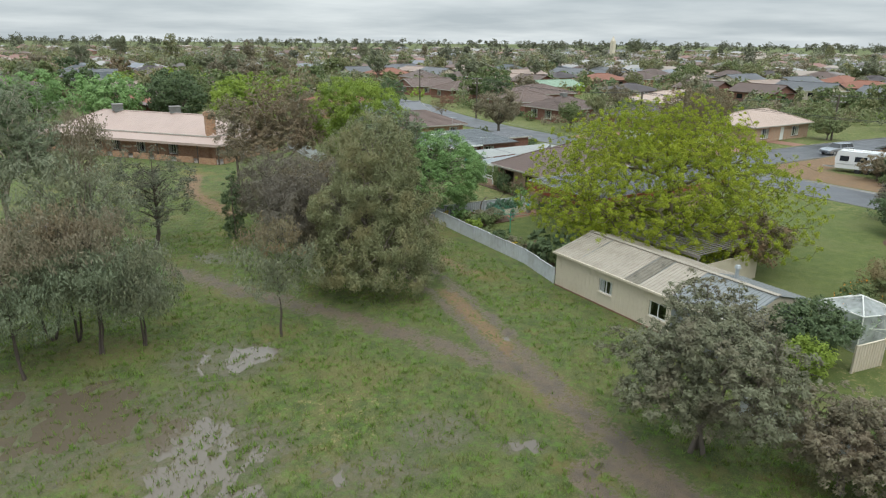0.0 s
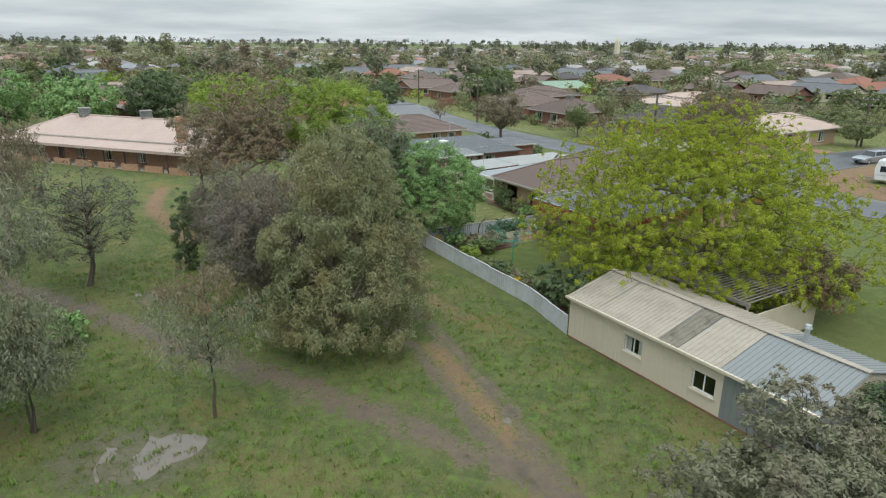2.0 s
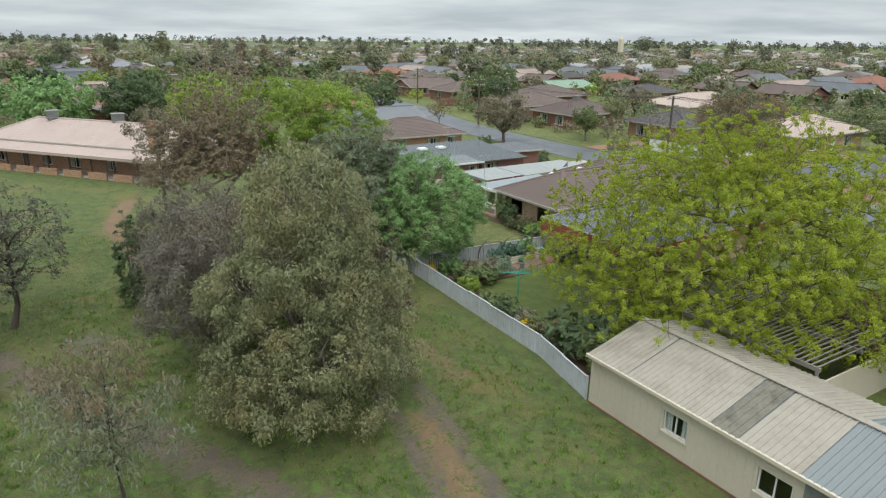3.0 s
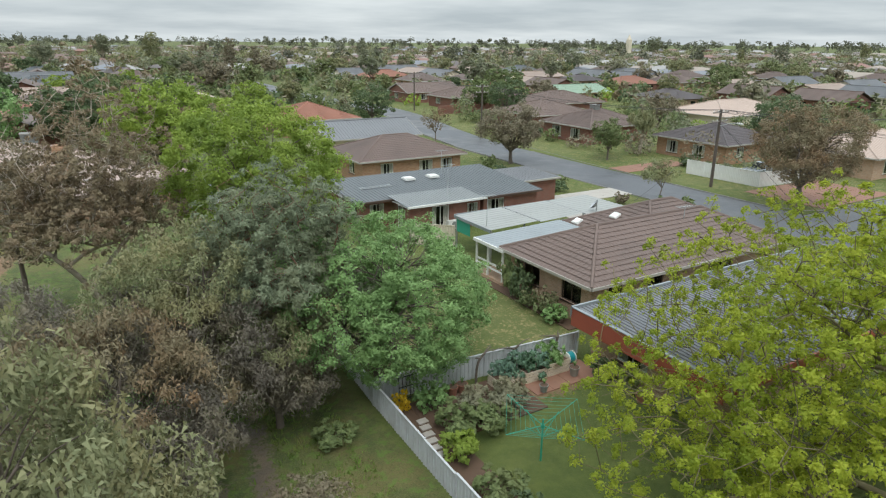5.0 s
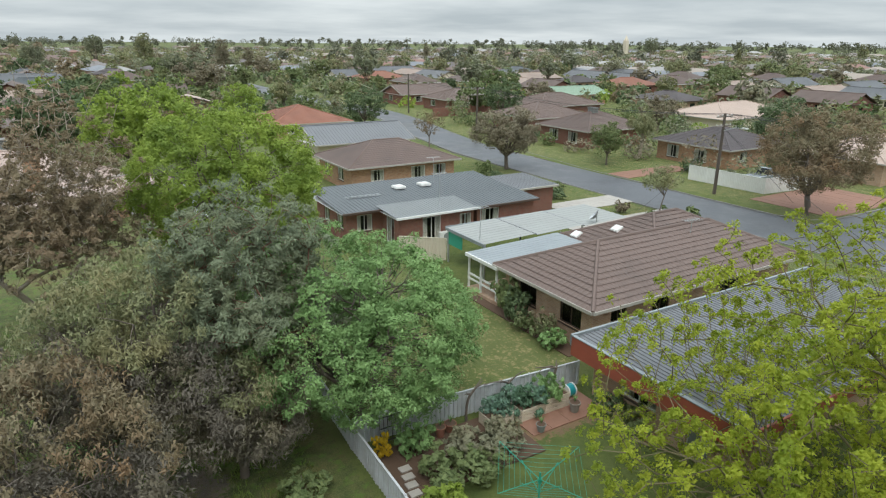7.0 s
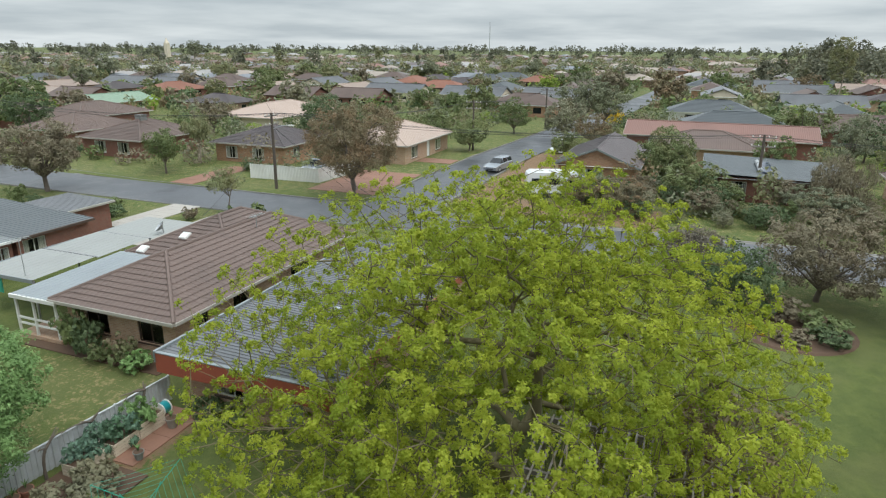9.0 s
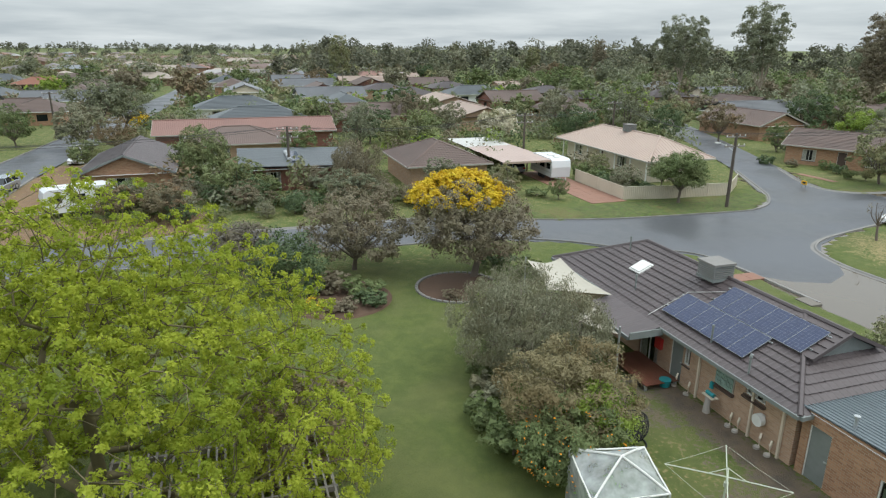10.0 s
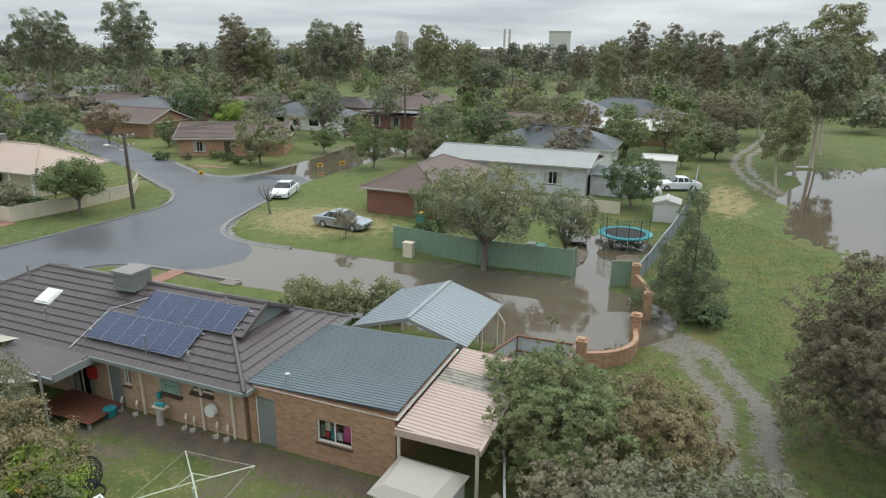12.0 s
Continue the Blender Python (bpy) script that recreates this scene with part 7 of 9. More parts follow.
for sd, x, y in ((59, 20.8, -25.6), (60, 18.6, -26.6), (61, 22.6, -25.0)):
    plant("bush", "soft green shrubs beside the flooded court", grow(sd, 2.2, 1.4, 0.05, 9, 300, 22, 0.24, (0.16, 0.06), "olive", trunk=0.06, stems=2), x, y, group="court shrubs")
plant("bush", "glossy green bush by the shed's end", grow(62, 2.9, 1.6, 0.05, 10, 500, 22, 0.24, (0.16, 0.09), "dark", trunk=0.08, dense=True), 13.3, -6.7)
plant("bush", "yellow-green bush by the shed's end", grow(63, 1.9, 1.0, 0.05, 8, 300, 20, 0.22, (0.12, 0.07), "lime", trunk=0.06), 12.0, -7.4)
plant("tree", "brown-tinged bushy tree behind the pergola", grow(64, 3.8, 2.2, 0.1, 10, 420, 20, 0.28, (0.18, 0.08), "rust", trunk=0.1), 22.2, 2.2)
plant("palm", "fan palm on a front lawn", grow(65, 5.6, 1.8, 0.55, 9, 200, 14, 0.3, (0.7, 0.08), "olive", "pale_bark", trunk=0.25, droop=0.5), 66.4, 61.5)
bloom_rng = np.random.default_rng(66)
a, k = bloom_rng.uniform(0, 6.283, 420), np.sqrt(bloom_rng.uniform(0, 1, 420))
cap = np.stack([41.0 + np.cos(a) * k * 3.1, -9.9 + np.sin(a) * k * 3.2, 6.5 - 1.5 * k**2 + bloom_rng.normal(0, 0.14, 420)], -1)
single("wattle_bloom", leaf_mesh("wattle_bloom", bloom_rng, cap, np.tile([0, 0, 1.0], (420, 1)), 36, 0.3, (0.14, 0.12), LEAF["wattle"], 0.0, True), None, "bright yellow wattle blossom over the crown", "blossom", kind="stuff")
a, u = bloom_rng.uniform(0, 6.283, 230), bloom_rng.uniform(-0.75, 0.95, 230)
k = np.sqrt(1 - u**2)
fruit = np.stack([19.7 + np.cos(a) * 1.8 * k, -6.3 + np.sin(a) * 1.8 * k, 1.45 + 1.2 * u], -1)
single("mandarin_fruit", leaf_mesh("mandarin_fruit", bloom_rng, fruit, np.tile([0, 0, 1.0], (230, 1)), 2, 0.012, (0.05, 0.05), LEAF["fruit"], 0.0, False, True), None, "orange mandarins hanging in the tree", "fruit", kind="stuff")


# ---- houses across the streets ----
house("house", "house under a broad beige hip roof with a white-posted verandah", 62.6, 81.5, -45.8, -39.6, rise=2.0, high=2.5, over=1.0, walls="cream", cover="beige_metal", tile=False, pitch=0.4, over_y=1.2,
      holes={"w": [(1.5, 3.5, 0.8, 2.0)], "n": [(2, 4, 0.8, 2.0), (8, 9, 0.05, 2.05, "brown_trim"), (12, 14, 0.8, 2.0)]})
for k in range(7):
    single("verandah_post", Geo().box(62.0 + k * 3.1, 62.12 + k * 3.1, -38.6, -38.48, 0, 2.4), M["white"], "white verandah post under the beige roof", "post", "verandah posts")
cooler(72.0, -42.7, 4.35, 1.2)
house("house", "brown tiled brick house with wide front windows", 66.6, 77.0, -21.9, -13.6, rise=1.9, walls="tan_brick", cover="brown_tile", holes={"w": [(2.4, 5.6, 0.5, 2.0)], "s": [(2, 4, 0.8, 2.0)]})
flat_roof = thing("carport", "broad flat carport roof of faded pink sheets", "carport", 75.5, -26.6, group="carports")
for k in range(5):
    part("roof_sheet", ribbed(Slope((-9.3 + k * 3.8, 3.0, 2.4), (-9.3 + k * 3.8, -3.0, 2.4), (-5.6 + k * 3.8, -3.0, 2.46), (-5.6 + k * 3.8, 3.0, 2.46)), 0.5, 0.02), M["pink_metal" if k < 3 else "white_metal"], flat_roof)
part("fascia", Geo().box(-9.4, -9.3, -3.05, 3.05, 2.22, 2.44).box(-9.3, 9.6, -3.1, -3.0, 2.22, 2.44), M["beige_metal"], flat_roof)
for x, y in product((-9.0, -3, 3, 9.0), (-2.8, 2.8)):
    part("post", Geo().box(x - 0.06, x + 0.06, y - 0.06, y + 0.06, 0, 2.3), M["brown_trim"], flat_roof)
house("house", "red brick house with flat blue-grey metal roof", 69.6, 81.0, -9.6, 2.6, kind="flat_y", high=2.4, rise=0.35, over=0.6, walls="red_brick", cover="blue_zinc", tile=False, pitch=0.5, fascia="brown_trim", holes={"w": [(2, 3.4, 0.3, 2.0), (6, 7, 0.05, 2.05, "brown_trim"), (9, 10.6, 0.3, 2.0)]})
for k in range(3):
    s = thing("solar_heater", "dark solar water panel on a flat metal roof", "solar panel", 72.0 + k * 2.1, -2.6, 2.75, group="solar heaters")
    part("panel", Geo().box(-1.0, 1.0, -0.5, 0.5, 0.0, 0.08), M["solar"], s)
    part("tank", Geo().tube([(-0.9, 0.65, 0.1), (0.9, 0.65, 0.1)], (0.22, 0.22), 10), M["steel"], s)
house("house", "dark gabled house with its gable to the street", 70.6, 84.0, 9.6, 17.4, kind="gable_x", rise=1.8, walls="orange_brick", cover="grey_tile", holes={"w": [(2.2, 4.6, 0.8, 2.0)], "n": [(2, 4, 0.8, 2.0), (8, 10, 0.8, 2.0)]}, fascia="gutter")
house("house", "long house under a faded red-brown roof", 99.0, 106.5, -10.5, 13.5, kind="gable_y", rise=1.6, walls="red_brick", cover="rose_tile", tile=False, holes={"w": [(3, 5, 0.8, 2.0), (9, 11, 0.8, 2.0), (16, 18, 0.8, 2.0)]})
house("house", "brown hipped house behind the dark gable", 88.0, 96.5, -3.0, 9.0, rise=1.7, walls="tan_brick", cover="brown_tile", tile=False, holes={"w": [(3, 5, 0.8, 2.0)]})
house("house", "wide brick house with a dull brown gable roof", -7.0, 7.0, -4.0, 4.0, at=(64.5, -71.0), rz=27, kind="gable_x", rise=1.7, walls="orange_brick", cover="brown_tile", holes={"n": [(2, 3.6, 0.6, 2.0), (6, 7, 0.05, 2.05, "brown_trim"), (9, 11, 0.6, 2.0)], "w": [(2, 3.4, 0.8, 2.0)], "s": [(3, 5, 0.8, 2.0)]})
house("house", "brick house with brown tiled roof on the wet corner", 24.2, 31.0, -60.2, -47.2, rise=1.7, walls="red_brick", cover="brown_tile", holes={"n": [(4.6, 5.4, 0.9, 1.9)], "e": [(3, 4.6, 0.8, 2.0), (8, 9.6, 0.8, 2.0)]})
house("house", "pale blue weatherboard house under a long white roof", 14.2, 30.6, -70.0, -62.0, kind="gable_x", rise=0.9, high=3.0, walls="fence_white", cover="pale_sheet", tile=False, holes={"n": [(2, 3, 1.0, 2.3), (7, 9, 1.0, 2.3), (12, 14, 1.0, 2.3)], "w": [(2.5, 4.0, 1.0, 2.3)]})
house("carport", "lean-to with grey corrugated roof beside the pale house", 9.6, 13.9, -68.5, -63.0, kind="flat_x", high=2.1, rise=0.3, over=0.2, walls="fence_white", cover="zinc", tile=False, category="carport", group="carports")
house("house", "brick house with charcoal tiled roof on the far corner", 68.8, 79.0, 50.6, 60.8, rise=1.9, walls="orange_brick", cover="grey_tile", holes={"w": [(1.5, 3.3, 0.5, 2.0), (5.5, 7.3, 0.5, 2.0)], "s": [(2, 3.4, 0.8, 2.0)]})
house("house", "house with a wide cream-pink metal roof", 75.2, 89.8, 37.4, 46.6, kind="hip", rise=1.9, walls="tan_brick", cover="beige_metal", tile=False, pitch=0.5, holes={"s": [(2, 4, 0.5, 2.0), (7, 8, 0.05, 2.05, "white"), (10, 12, 0.5, 2.0)], "w": [(3, 5, 0.8, 2.0)]})
house("house", "red-brown roofed brick house with a cooler", 65.6, 77.0, 70.0, 80.0, rise=2.0, walls="red_brick", cover="brown_tile", holes={"w": [(2, 4, 0.5, 2.0), (6, 8, 0.5, 2.0)]})
cooler(71.0, 75.0, 4.1, 1.1)
house("house", "dull red roofed house by the bend", 68.5, 80.0, 85.5, 96.0, rise=2.0, walls="red_brick", cover="brown_tile", tile=False, holes={"w": [(2, 4, 0.5, 2.0)]})
house("house", "long house with a pink-beige roof", 95.0, 114.0, 70.5, 82.0, rise=2.0, walls="cream", cover="beige_metal", tile=False, pitch=0.5, holes={"w": [(2, 4, 0.5, 2.0)], "s": [(3, 5, 0.5, 2.0), (9, 11, 0.5, 2.0)]})
house("house", "house with a grey-green ribbed roof", 104.0, 118.0, 119.5, 129.0, kind="gable_x", rise=1.6, walls="orange_brick", cover="fence_green", tile=False, pitch=0.5, holes={"s": [(3, 5, 0.5, 2.0), (9, 11, 0.5, 2.0)]})
house("house", "brown brick house by the flooded street", 52.6, 63.0, -112.0, -104.0, kind="flat_y", high=2.6, rise=0.5, walls="red_brick", cover="grey_metal", tile=False, pitch=0.5, holes={"n": [(2, 4, 0.5, 2.2), (6, 8, 0.5, 2.2)], "w": [(2, 4, 0.8, 2.2)]})
house("house", "low house with pale metal roofs beyond the pond lane", 8.0, 22.0, -112.0, -103.0, kind="gable_x", rise=1.2, walls="orange_brick", cover="white_metal", tile=False, pitch=0.5, holes={"n": [(2, 4, 0.5, 2.0), (8, 10, 0.5, 2.0)]})
house("shed", "small white garden shed by the lane fence", 6.4, 10.2, -79.2, -76.0, kind="gable_x", high=2.0, rise=0.4, over=0.1, walls="white_metal", cover="white_metal", tile=False, category="shed", group="sheds")
house("shed", "small white metal garden shed by the rail fence", 5.0, 7.0, -56.4, -54.2, kind="gable_y", high=1.75, rise=0.3, over=0.06, walls="white_metal", cover="white_metal", tile=False, category="shed", group="sheds")
house("house", "brown house with rooftop solar behind the junction", 86.0, 100.0, -85.0, -76.0, kind="gable_x", rise=1.9, walls="orange_brick", cover="brown_tile", tile=False, holes={"w": [(3, 5, 0.8, 2.0)]})

# ---- plain houses of the streets further off ----
SUBURB_ROOFS = ["brown_tile", "brown_tile", "grey_tile", "grey_metal", "orange_tile", "blue_zinc", "beige_metal", "brown_tile"]
SUBURB_WALLS = ["red_brick", "orange_brick", "tan_brick", "cream", "red_brick", "white", "tan_brick", "orange_brick"]


def plain_house(k):
    """One of the far houses: walls with openings, hip or gable roof, windows."""
    rng = random.Random(100 + k)
    hx, hy, high, rise = rng.uniform(6.0, 8.0), rng.uniform(4.0, 5.2), 2.5, rng.uniform(1.5, 2.1)
    h = thing("house", ("brick house with a brown tiled roof", "brick house with brown roof and white trim", "house with charcoal tiled roof", "house under a grey metal roof", "house with orange tiled roof", "house under a blue-grey metal roof", "cream house under a beige roof", "orange brick house with brown tiles")[k] + " among garden trees", "house", group="suburb houses")
    wins = [(-0.6, -0.35), (-0.1, 0.08), (0.35, 0.62)]
    side_holes = [((1 + a) * hx, (1 + b) * hx, 0.8, 2.0) for a, b in wins]
    back_holes = sorted((2 * hx - q, 2 * hx - p, 0.8, 2.0) for p, q, *_ in side_holes)
    for a, b, holes in (((-hx, -hy), (hx, -hy), side_holes), ((hx, hy), (-hx, hy), back_holes), ((hx, -hy + 0.2), (hx, hy - 0.2), [(hy - 1.0, hy + 0.6, 0.8, 2.0)]), ((-hx, hy - 0.2), (-hx, -hy + 0.2), [(hy - 1.0, hy + 0.6, 0.8, 2.0)])):
        part("wall", wall_geo(a, b, high, 0.2, holes, -0.1)[0], M[SUBURB_WALLS[k]], h)
    for sy in (-1, 1):
        for a, b in wins:
            part("window", Geo().box(a * hx, b * hx, sy * (hy - 0.12) - 0.02, sy * (hy - 0.12) + 0.02, 0.8, 2.0), M["car_glass"], h)
    for sx in (-1, 1):
        part("window", Geo().box(sx * (hx - 0.12) - 0.02, sx * (hx - 0.12) + 0.02, -0.8, 0.8, 0.8, 2.0), M["car_glass"], h)
    slopes, ridges = roof_slopes("hip" if k % 3 else "gable_x", -hx - 0.5, hx + 0.5, -hy - 0.5, hy + 0.5, high, rise)
    roof = part("roof", deck(slopes), M[SUBURB_ROOFS[k]], h)
    steps = Geo()
    for s in slopes:
        n = 10
        for j in range(n):
            lo, hi = s.span(s.high * (j + 0.5) / n)
            steps.quad(s.at(lo, s.high * j / n, 0.07), s.at(hi, s.high * j / n, 0.07), s.at(hi, s.high * (j + 1) / n, 0.015), s.at(lo, s.high * (j + 1) / n, 0.015))
    part("tiles", steps, M[SUBURB_ROOFS[k]], roof, kind="stuff")
    part("eave_board", Geo().box(-hx - 0.52, hx + 0.52, -hy - 0.52, hy + 0.52, high - 0.14, high - 0.01), M["white" if k % 2 else "brown_trim"], roof)
    for a, b in ridges[:1]:
        part("ridge_cap", Geo().tube([a + Vector((0, 0, 0.06)), b + Vector((0, 0, 0.06))], (0.12, 0.12), 6), M[SUBURB_ROOFS[k]], roof)
    if k % 3 == 0:
        for sx in (-1, 1):
            part("gable", Geo().poly([(sx * (hx - 0.05), -hy, high), (sx * (hx - 0.05), hy, high), (sx * (hx - 0.05), 0, high + rise - 0.2)]), M[SUBURB_WALLS[k]], h)
    return h


BUILT = [(20, 48, -22, 112), (66, 92, -50, 20), (96, 109, -13, 16), (56, 74, -80, -60), (22, 33, -62, -45), (8, 32, -72, -60), (66, 98, 34, 116), (72, 94, 118, 148), (93, 116, 68, 84), (102, 120, 117, 131), (50, 65, -114, -102), (6, 24, -114, -75), (84, 102, -87, -74), (-24, 20, 50, 90)]


def clear_of_streets(x, y, gap):
    return all(float(near_line(x, y, line)) > half + gap for line, half in STREETS)


KEEP_OPEN = [(55, 73, -33, -27), (57, 112, 14, 40), (62, 70, -34, -27), (55, 62, -62, -44), (77, 82, 32, 38), (54, 60, -30, 34), (54, 64, 36, 60)]


def taken(x, y, gap):
    """Houses, drives and open verges."""
    return any(a - gap < x < b + gap and c - gap < y < d + gap for a, b, c, d in FEET) or any(a < x < b and c < y < d for a, b, c, d in KEEP_OPEN)


def built_on(x, y, gap=0.0):
    return any(a - gap < x < b + gap and c - gap < y < d + gap for a, b, c, d in BUILT)


house("house", "long dark brick house under a brown tiled roof", 74.0, 92.0, 120.0, 130.0, rise=1.9, walls="red_brick", cover="brown_tile", tile=False, holes={"w": [(3, 5, 0.8, 2.0)], "s": [(3, 5, 0.8, 2.0), (10, 12, 0.8, 2.0)]})
house("house", "brown roofed house beyond the bend", 72.0, 86.0, 136.0, 146.0, kind="gable_x", rise=1.9, walls="red_brick", cover="brown_tile", tile=False, holes={"w": [(3, 5, 0.8, 2.0)], "s": [(3, 5, 0.8, 2.0), (9, 11, 0.8, 2.0)]})
house("house", "dark red roofed house behind the red wall", 82.0, 97.0, 100.0, 111.0, rise=2.0, walls="red_brick", cover="brown_tile", tile=False, holes={"w": [(3, 5, 0.8, 2.0)], "s": [(3, 5, 0.8, 2.0)]})
single("garden_wall", Geo().box(66.5, 80.0, 113.0, 113.25, 0, 1.7), M["red_brick"], "red brick garden wall along a side boundary", "garden wall")
models = [plain_house(k) for k in range(8)]
spots = []
srng = random.Random(77)
for i, j in product(range(-9, 18), range(-6, 20)):
    x, y = i * 24 + srng.uniform(-3, 3), j * 20 + srng.uniform(-2.5, 2.5)
    d = math.hypot(x - 10, y - 10)
    near_side = x < 12 and y < 90 or (x < 66 and y < -58) or (y < -70 and x > 110 and d > 210) or (x < 112 and -80 < y < 48)
    if d > 265 or near_side or built_on(x, y, 8) or not clear_of_streets(x, y, 11) or srng.random() < 0.12:
        continue
    spots.append((x, y))
spots += [(22, -83), (31, -100), (12, -124), (27, -126), (62, -124), (72, -101), (92, -104), (78, -120), (106, -93), (66, -141), (20, -142)]
for n, (x, y) in enumerate(spots):
    m = pose(x, y, 0.02, 0, 0, srng.choice((0, 90, 180, 270)) + srng.uniform(-3, 3))
    if n < len(models):
        models[n].matrix_world = m
    else:
        copy_thing(models[srng.choice((0, 1, 2, 3, 4, 5, 6, 7) if y > 30 else (0, 1, 2, 3, 5, 6, 7, 0)) if n < len(spots) - 11 else (0, 2, 3, 7, 5)[n % 5]], m)

# the roofs that run on to the horizon
far_rng = np.random.default_rng(5)
shell, lids = Geo(), Geo()
for _ in range(950):
    a, r = far_rng.uniform(radians(-34), radians(130)), 255 + 900 * far_rng.uniform(0, 1) ** 1.3
    x, y = 10 + math.cos(a) * r, 10 + math.sin(a) * r
    if y < -70 or math.hypot(x - 10, y - 10) < 258:
        continue
    hx, hy, t, z = far_rng.uniform(6, 10), far_rng.uniform(4, 6), far_rng.uniform(1.2, 2.2), far_rng.uniform(2.4, 3.0)
    m = pose(x, y, 0, 0, 0, far_rng.choice((0.0, 90.0)) + far_rng.uniform(-8, 8))
    shell.box(-hx, hx, -hy, hy, 0, z, m)
    p = [m @ Vector(v) for v in ((-hx - 0.5, -hy - 0.5, z), (hx + 0.5, -hy - 0.5, z), (hx + 0.5, hy + 0.5, z), (-hx - 0.5, hy + 0.5, z), (-hx * 0.5, 0, z + t), (hx * 0.5, 0, z + t))]
    lids.add(p, ((0, 1, 5, 4), (1, 2, 5), (2, 3, 4, 5), (3, 0, 4)))


def many_coloured(name, colours, rough=0.7):
    k = Nodes(name)
    ramp = k.n("ShaderNodeValToRGB")
    ramp.color_ramp.interpolation = "CONSTANT"
    while len(ramp.color_ramp.elements) < len(colours):
        ramp.color_ramp.elements.new(0.5)
    for i, c in enumerate(colours):
        ramp.color_ramp.elements[i].position, ramp.color_ramp.elements[i].color = i / len(colours), (*c, 1)
    k.link(k.island(), ramp.inputs[0])
    k.link(k.mix(k.math("MULTIPLY", k.noise(0.8, k.place()), 0.4), ramp.outputs[0], (0.2, 0.18, 0.16)), k.p.inputs["Base Color"])
    k.p.inputs["Roughness"].default_value = rough
    return k.m


single("distant_walls", shell, many_coloured("distant_wall_paint", [(0.3, 0.16, 0.1), (0.42, 0.3, 0.2), (0.6, 0.55, 0.48), (0.25, 0.12, 0.08)]), "brick and painted walls of the far suburb", "houses", kind="stuff")
single("distant_roofs", lids, many_coloured("distant_roofing", [(0.15, 0.09, 0.075), (0.12, 0.1, 0.1), (0.36, 0.35, 0.34), (0.26, 0.13, 0.1), (0.2, 0.22, 0.25), (0.16, 0.1, 0.08), (0.36, 0.3, 0.25), (0.19, 0.17, 0.165)]), "brown, grey and white roofs of the far suburb", "roofs", kind="stuff")

# ---- trees of the suburb ----
KINDS, FINE = [], []
for n, (lf, h, r, base, shape) in enumerate((("mid", 7, 3.4, 0.15, "round"), ("dark", 6.5, 3.2, 0.1, "round"), ("gum", 9, 3.6, 0.3, "round"), ("lime", 6.5, 3.4, 0.15, "round"), ("brown", 7.5, 3.4, 0.2, "round"), ("olive", 7, 3.4, 0.15, "round"), ("rust", 7.5, 3.6, 0.2, "round"), ("wattle", 5.5, 2.8, 0.1, "round"), ("dark", 8, 2.0, 0.05, "cone"), ("grey", 6.5, 3.0, 0.1, "round"), ("fresh", 6.2, 3.4, 0.12, "round"))):
    KINDS.append((lf, grow(200 + n, h, r, base, 14, 90, 26, 0.72, (0.42, 0.31), lf, "bark", trunk=0.16, shape=shape, fine=False)))
    FINE.append((lf, grow(260 + n, h, r, base, 17, 130, 46, 0.6, (0.23, 0.16), lf, "bark", trunk=0.16, shape=shape, fine=False)))
GUMS = [grow(230 + n, 21 + 2 * n, 5.6, 0.26, 28, 260, 60, 0.98, (0.4, 0.2), lf, "pale_bark", trunk=0.3, shape="tall" if n % 2 else "round", fine=False) for n, lf in enumerate(("gum", "olive", "gum", "brown"))]
NAMES = {"mid": "rounded green garden tree", "dark": "dark evergreen garden tree", "gum": "grey-green gum among houses", "lime": "bright spring-green garden tree", "brown": "brownish native garden tree", "olive": "olive-green garden tree", "rust": "rust-tipped native garden tree", "wattle": "yellow flowering wattle bush", "grey": "silver-grey garden shrub tree", "fresh": "soft green round garden tree"}
trng = random.Random(31)
placed = []


def put_tree(x, y, low=0.65, high=1.25):
    k = trng.choice((0, 0, 1, 2, 3, 4, 4, 5, 5, 6, 10, 9, 10, 2, 0, 10))
    s = trng.uniform(low, high)
    lf, me = (FINE if math.hypot(x - 10, y) < 125 else KINDS)[k]
    plant("tree", NAMES[lf] + " in the suburb", me, x, y, (s * trng.uniform(0.85, 1.2), s * trng.uniform(0.85, 1.2), s), trng.uniform(0, 360), group="suburb trees", z=0.0)
    placed.append((x, y))


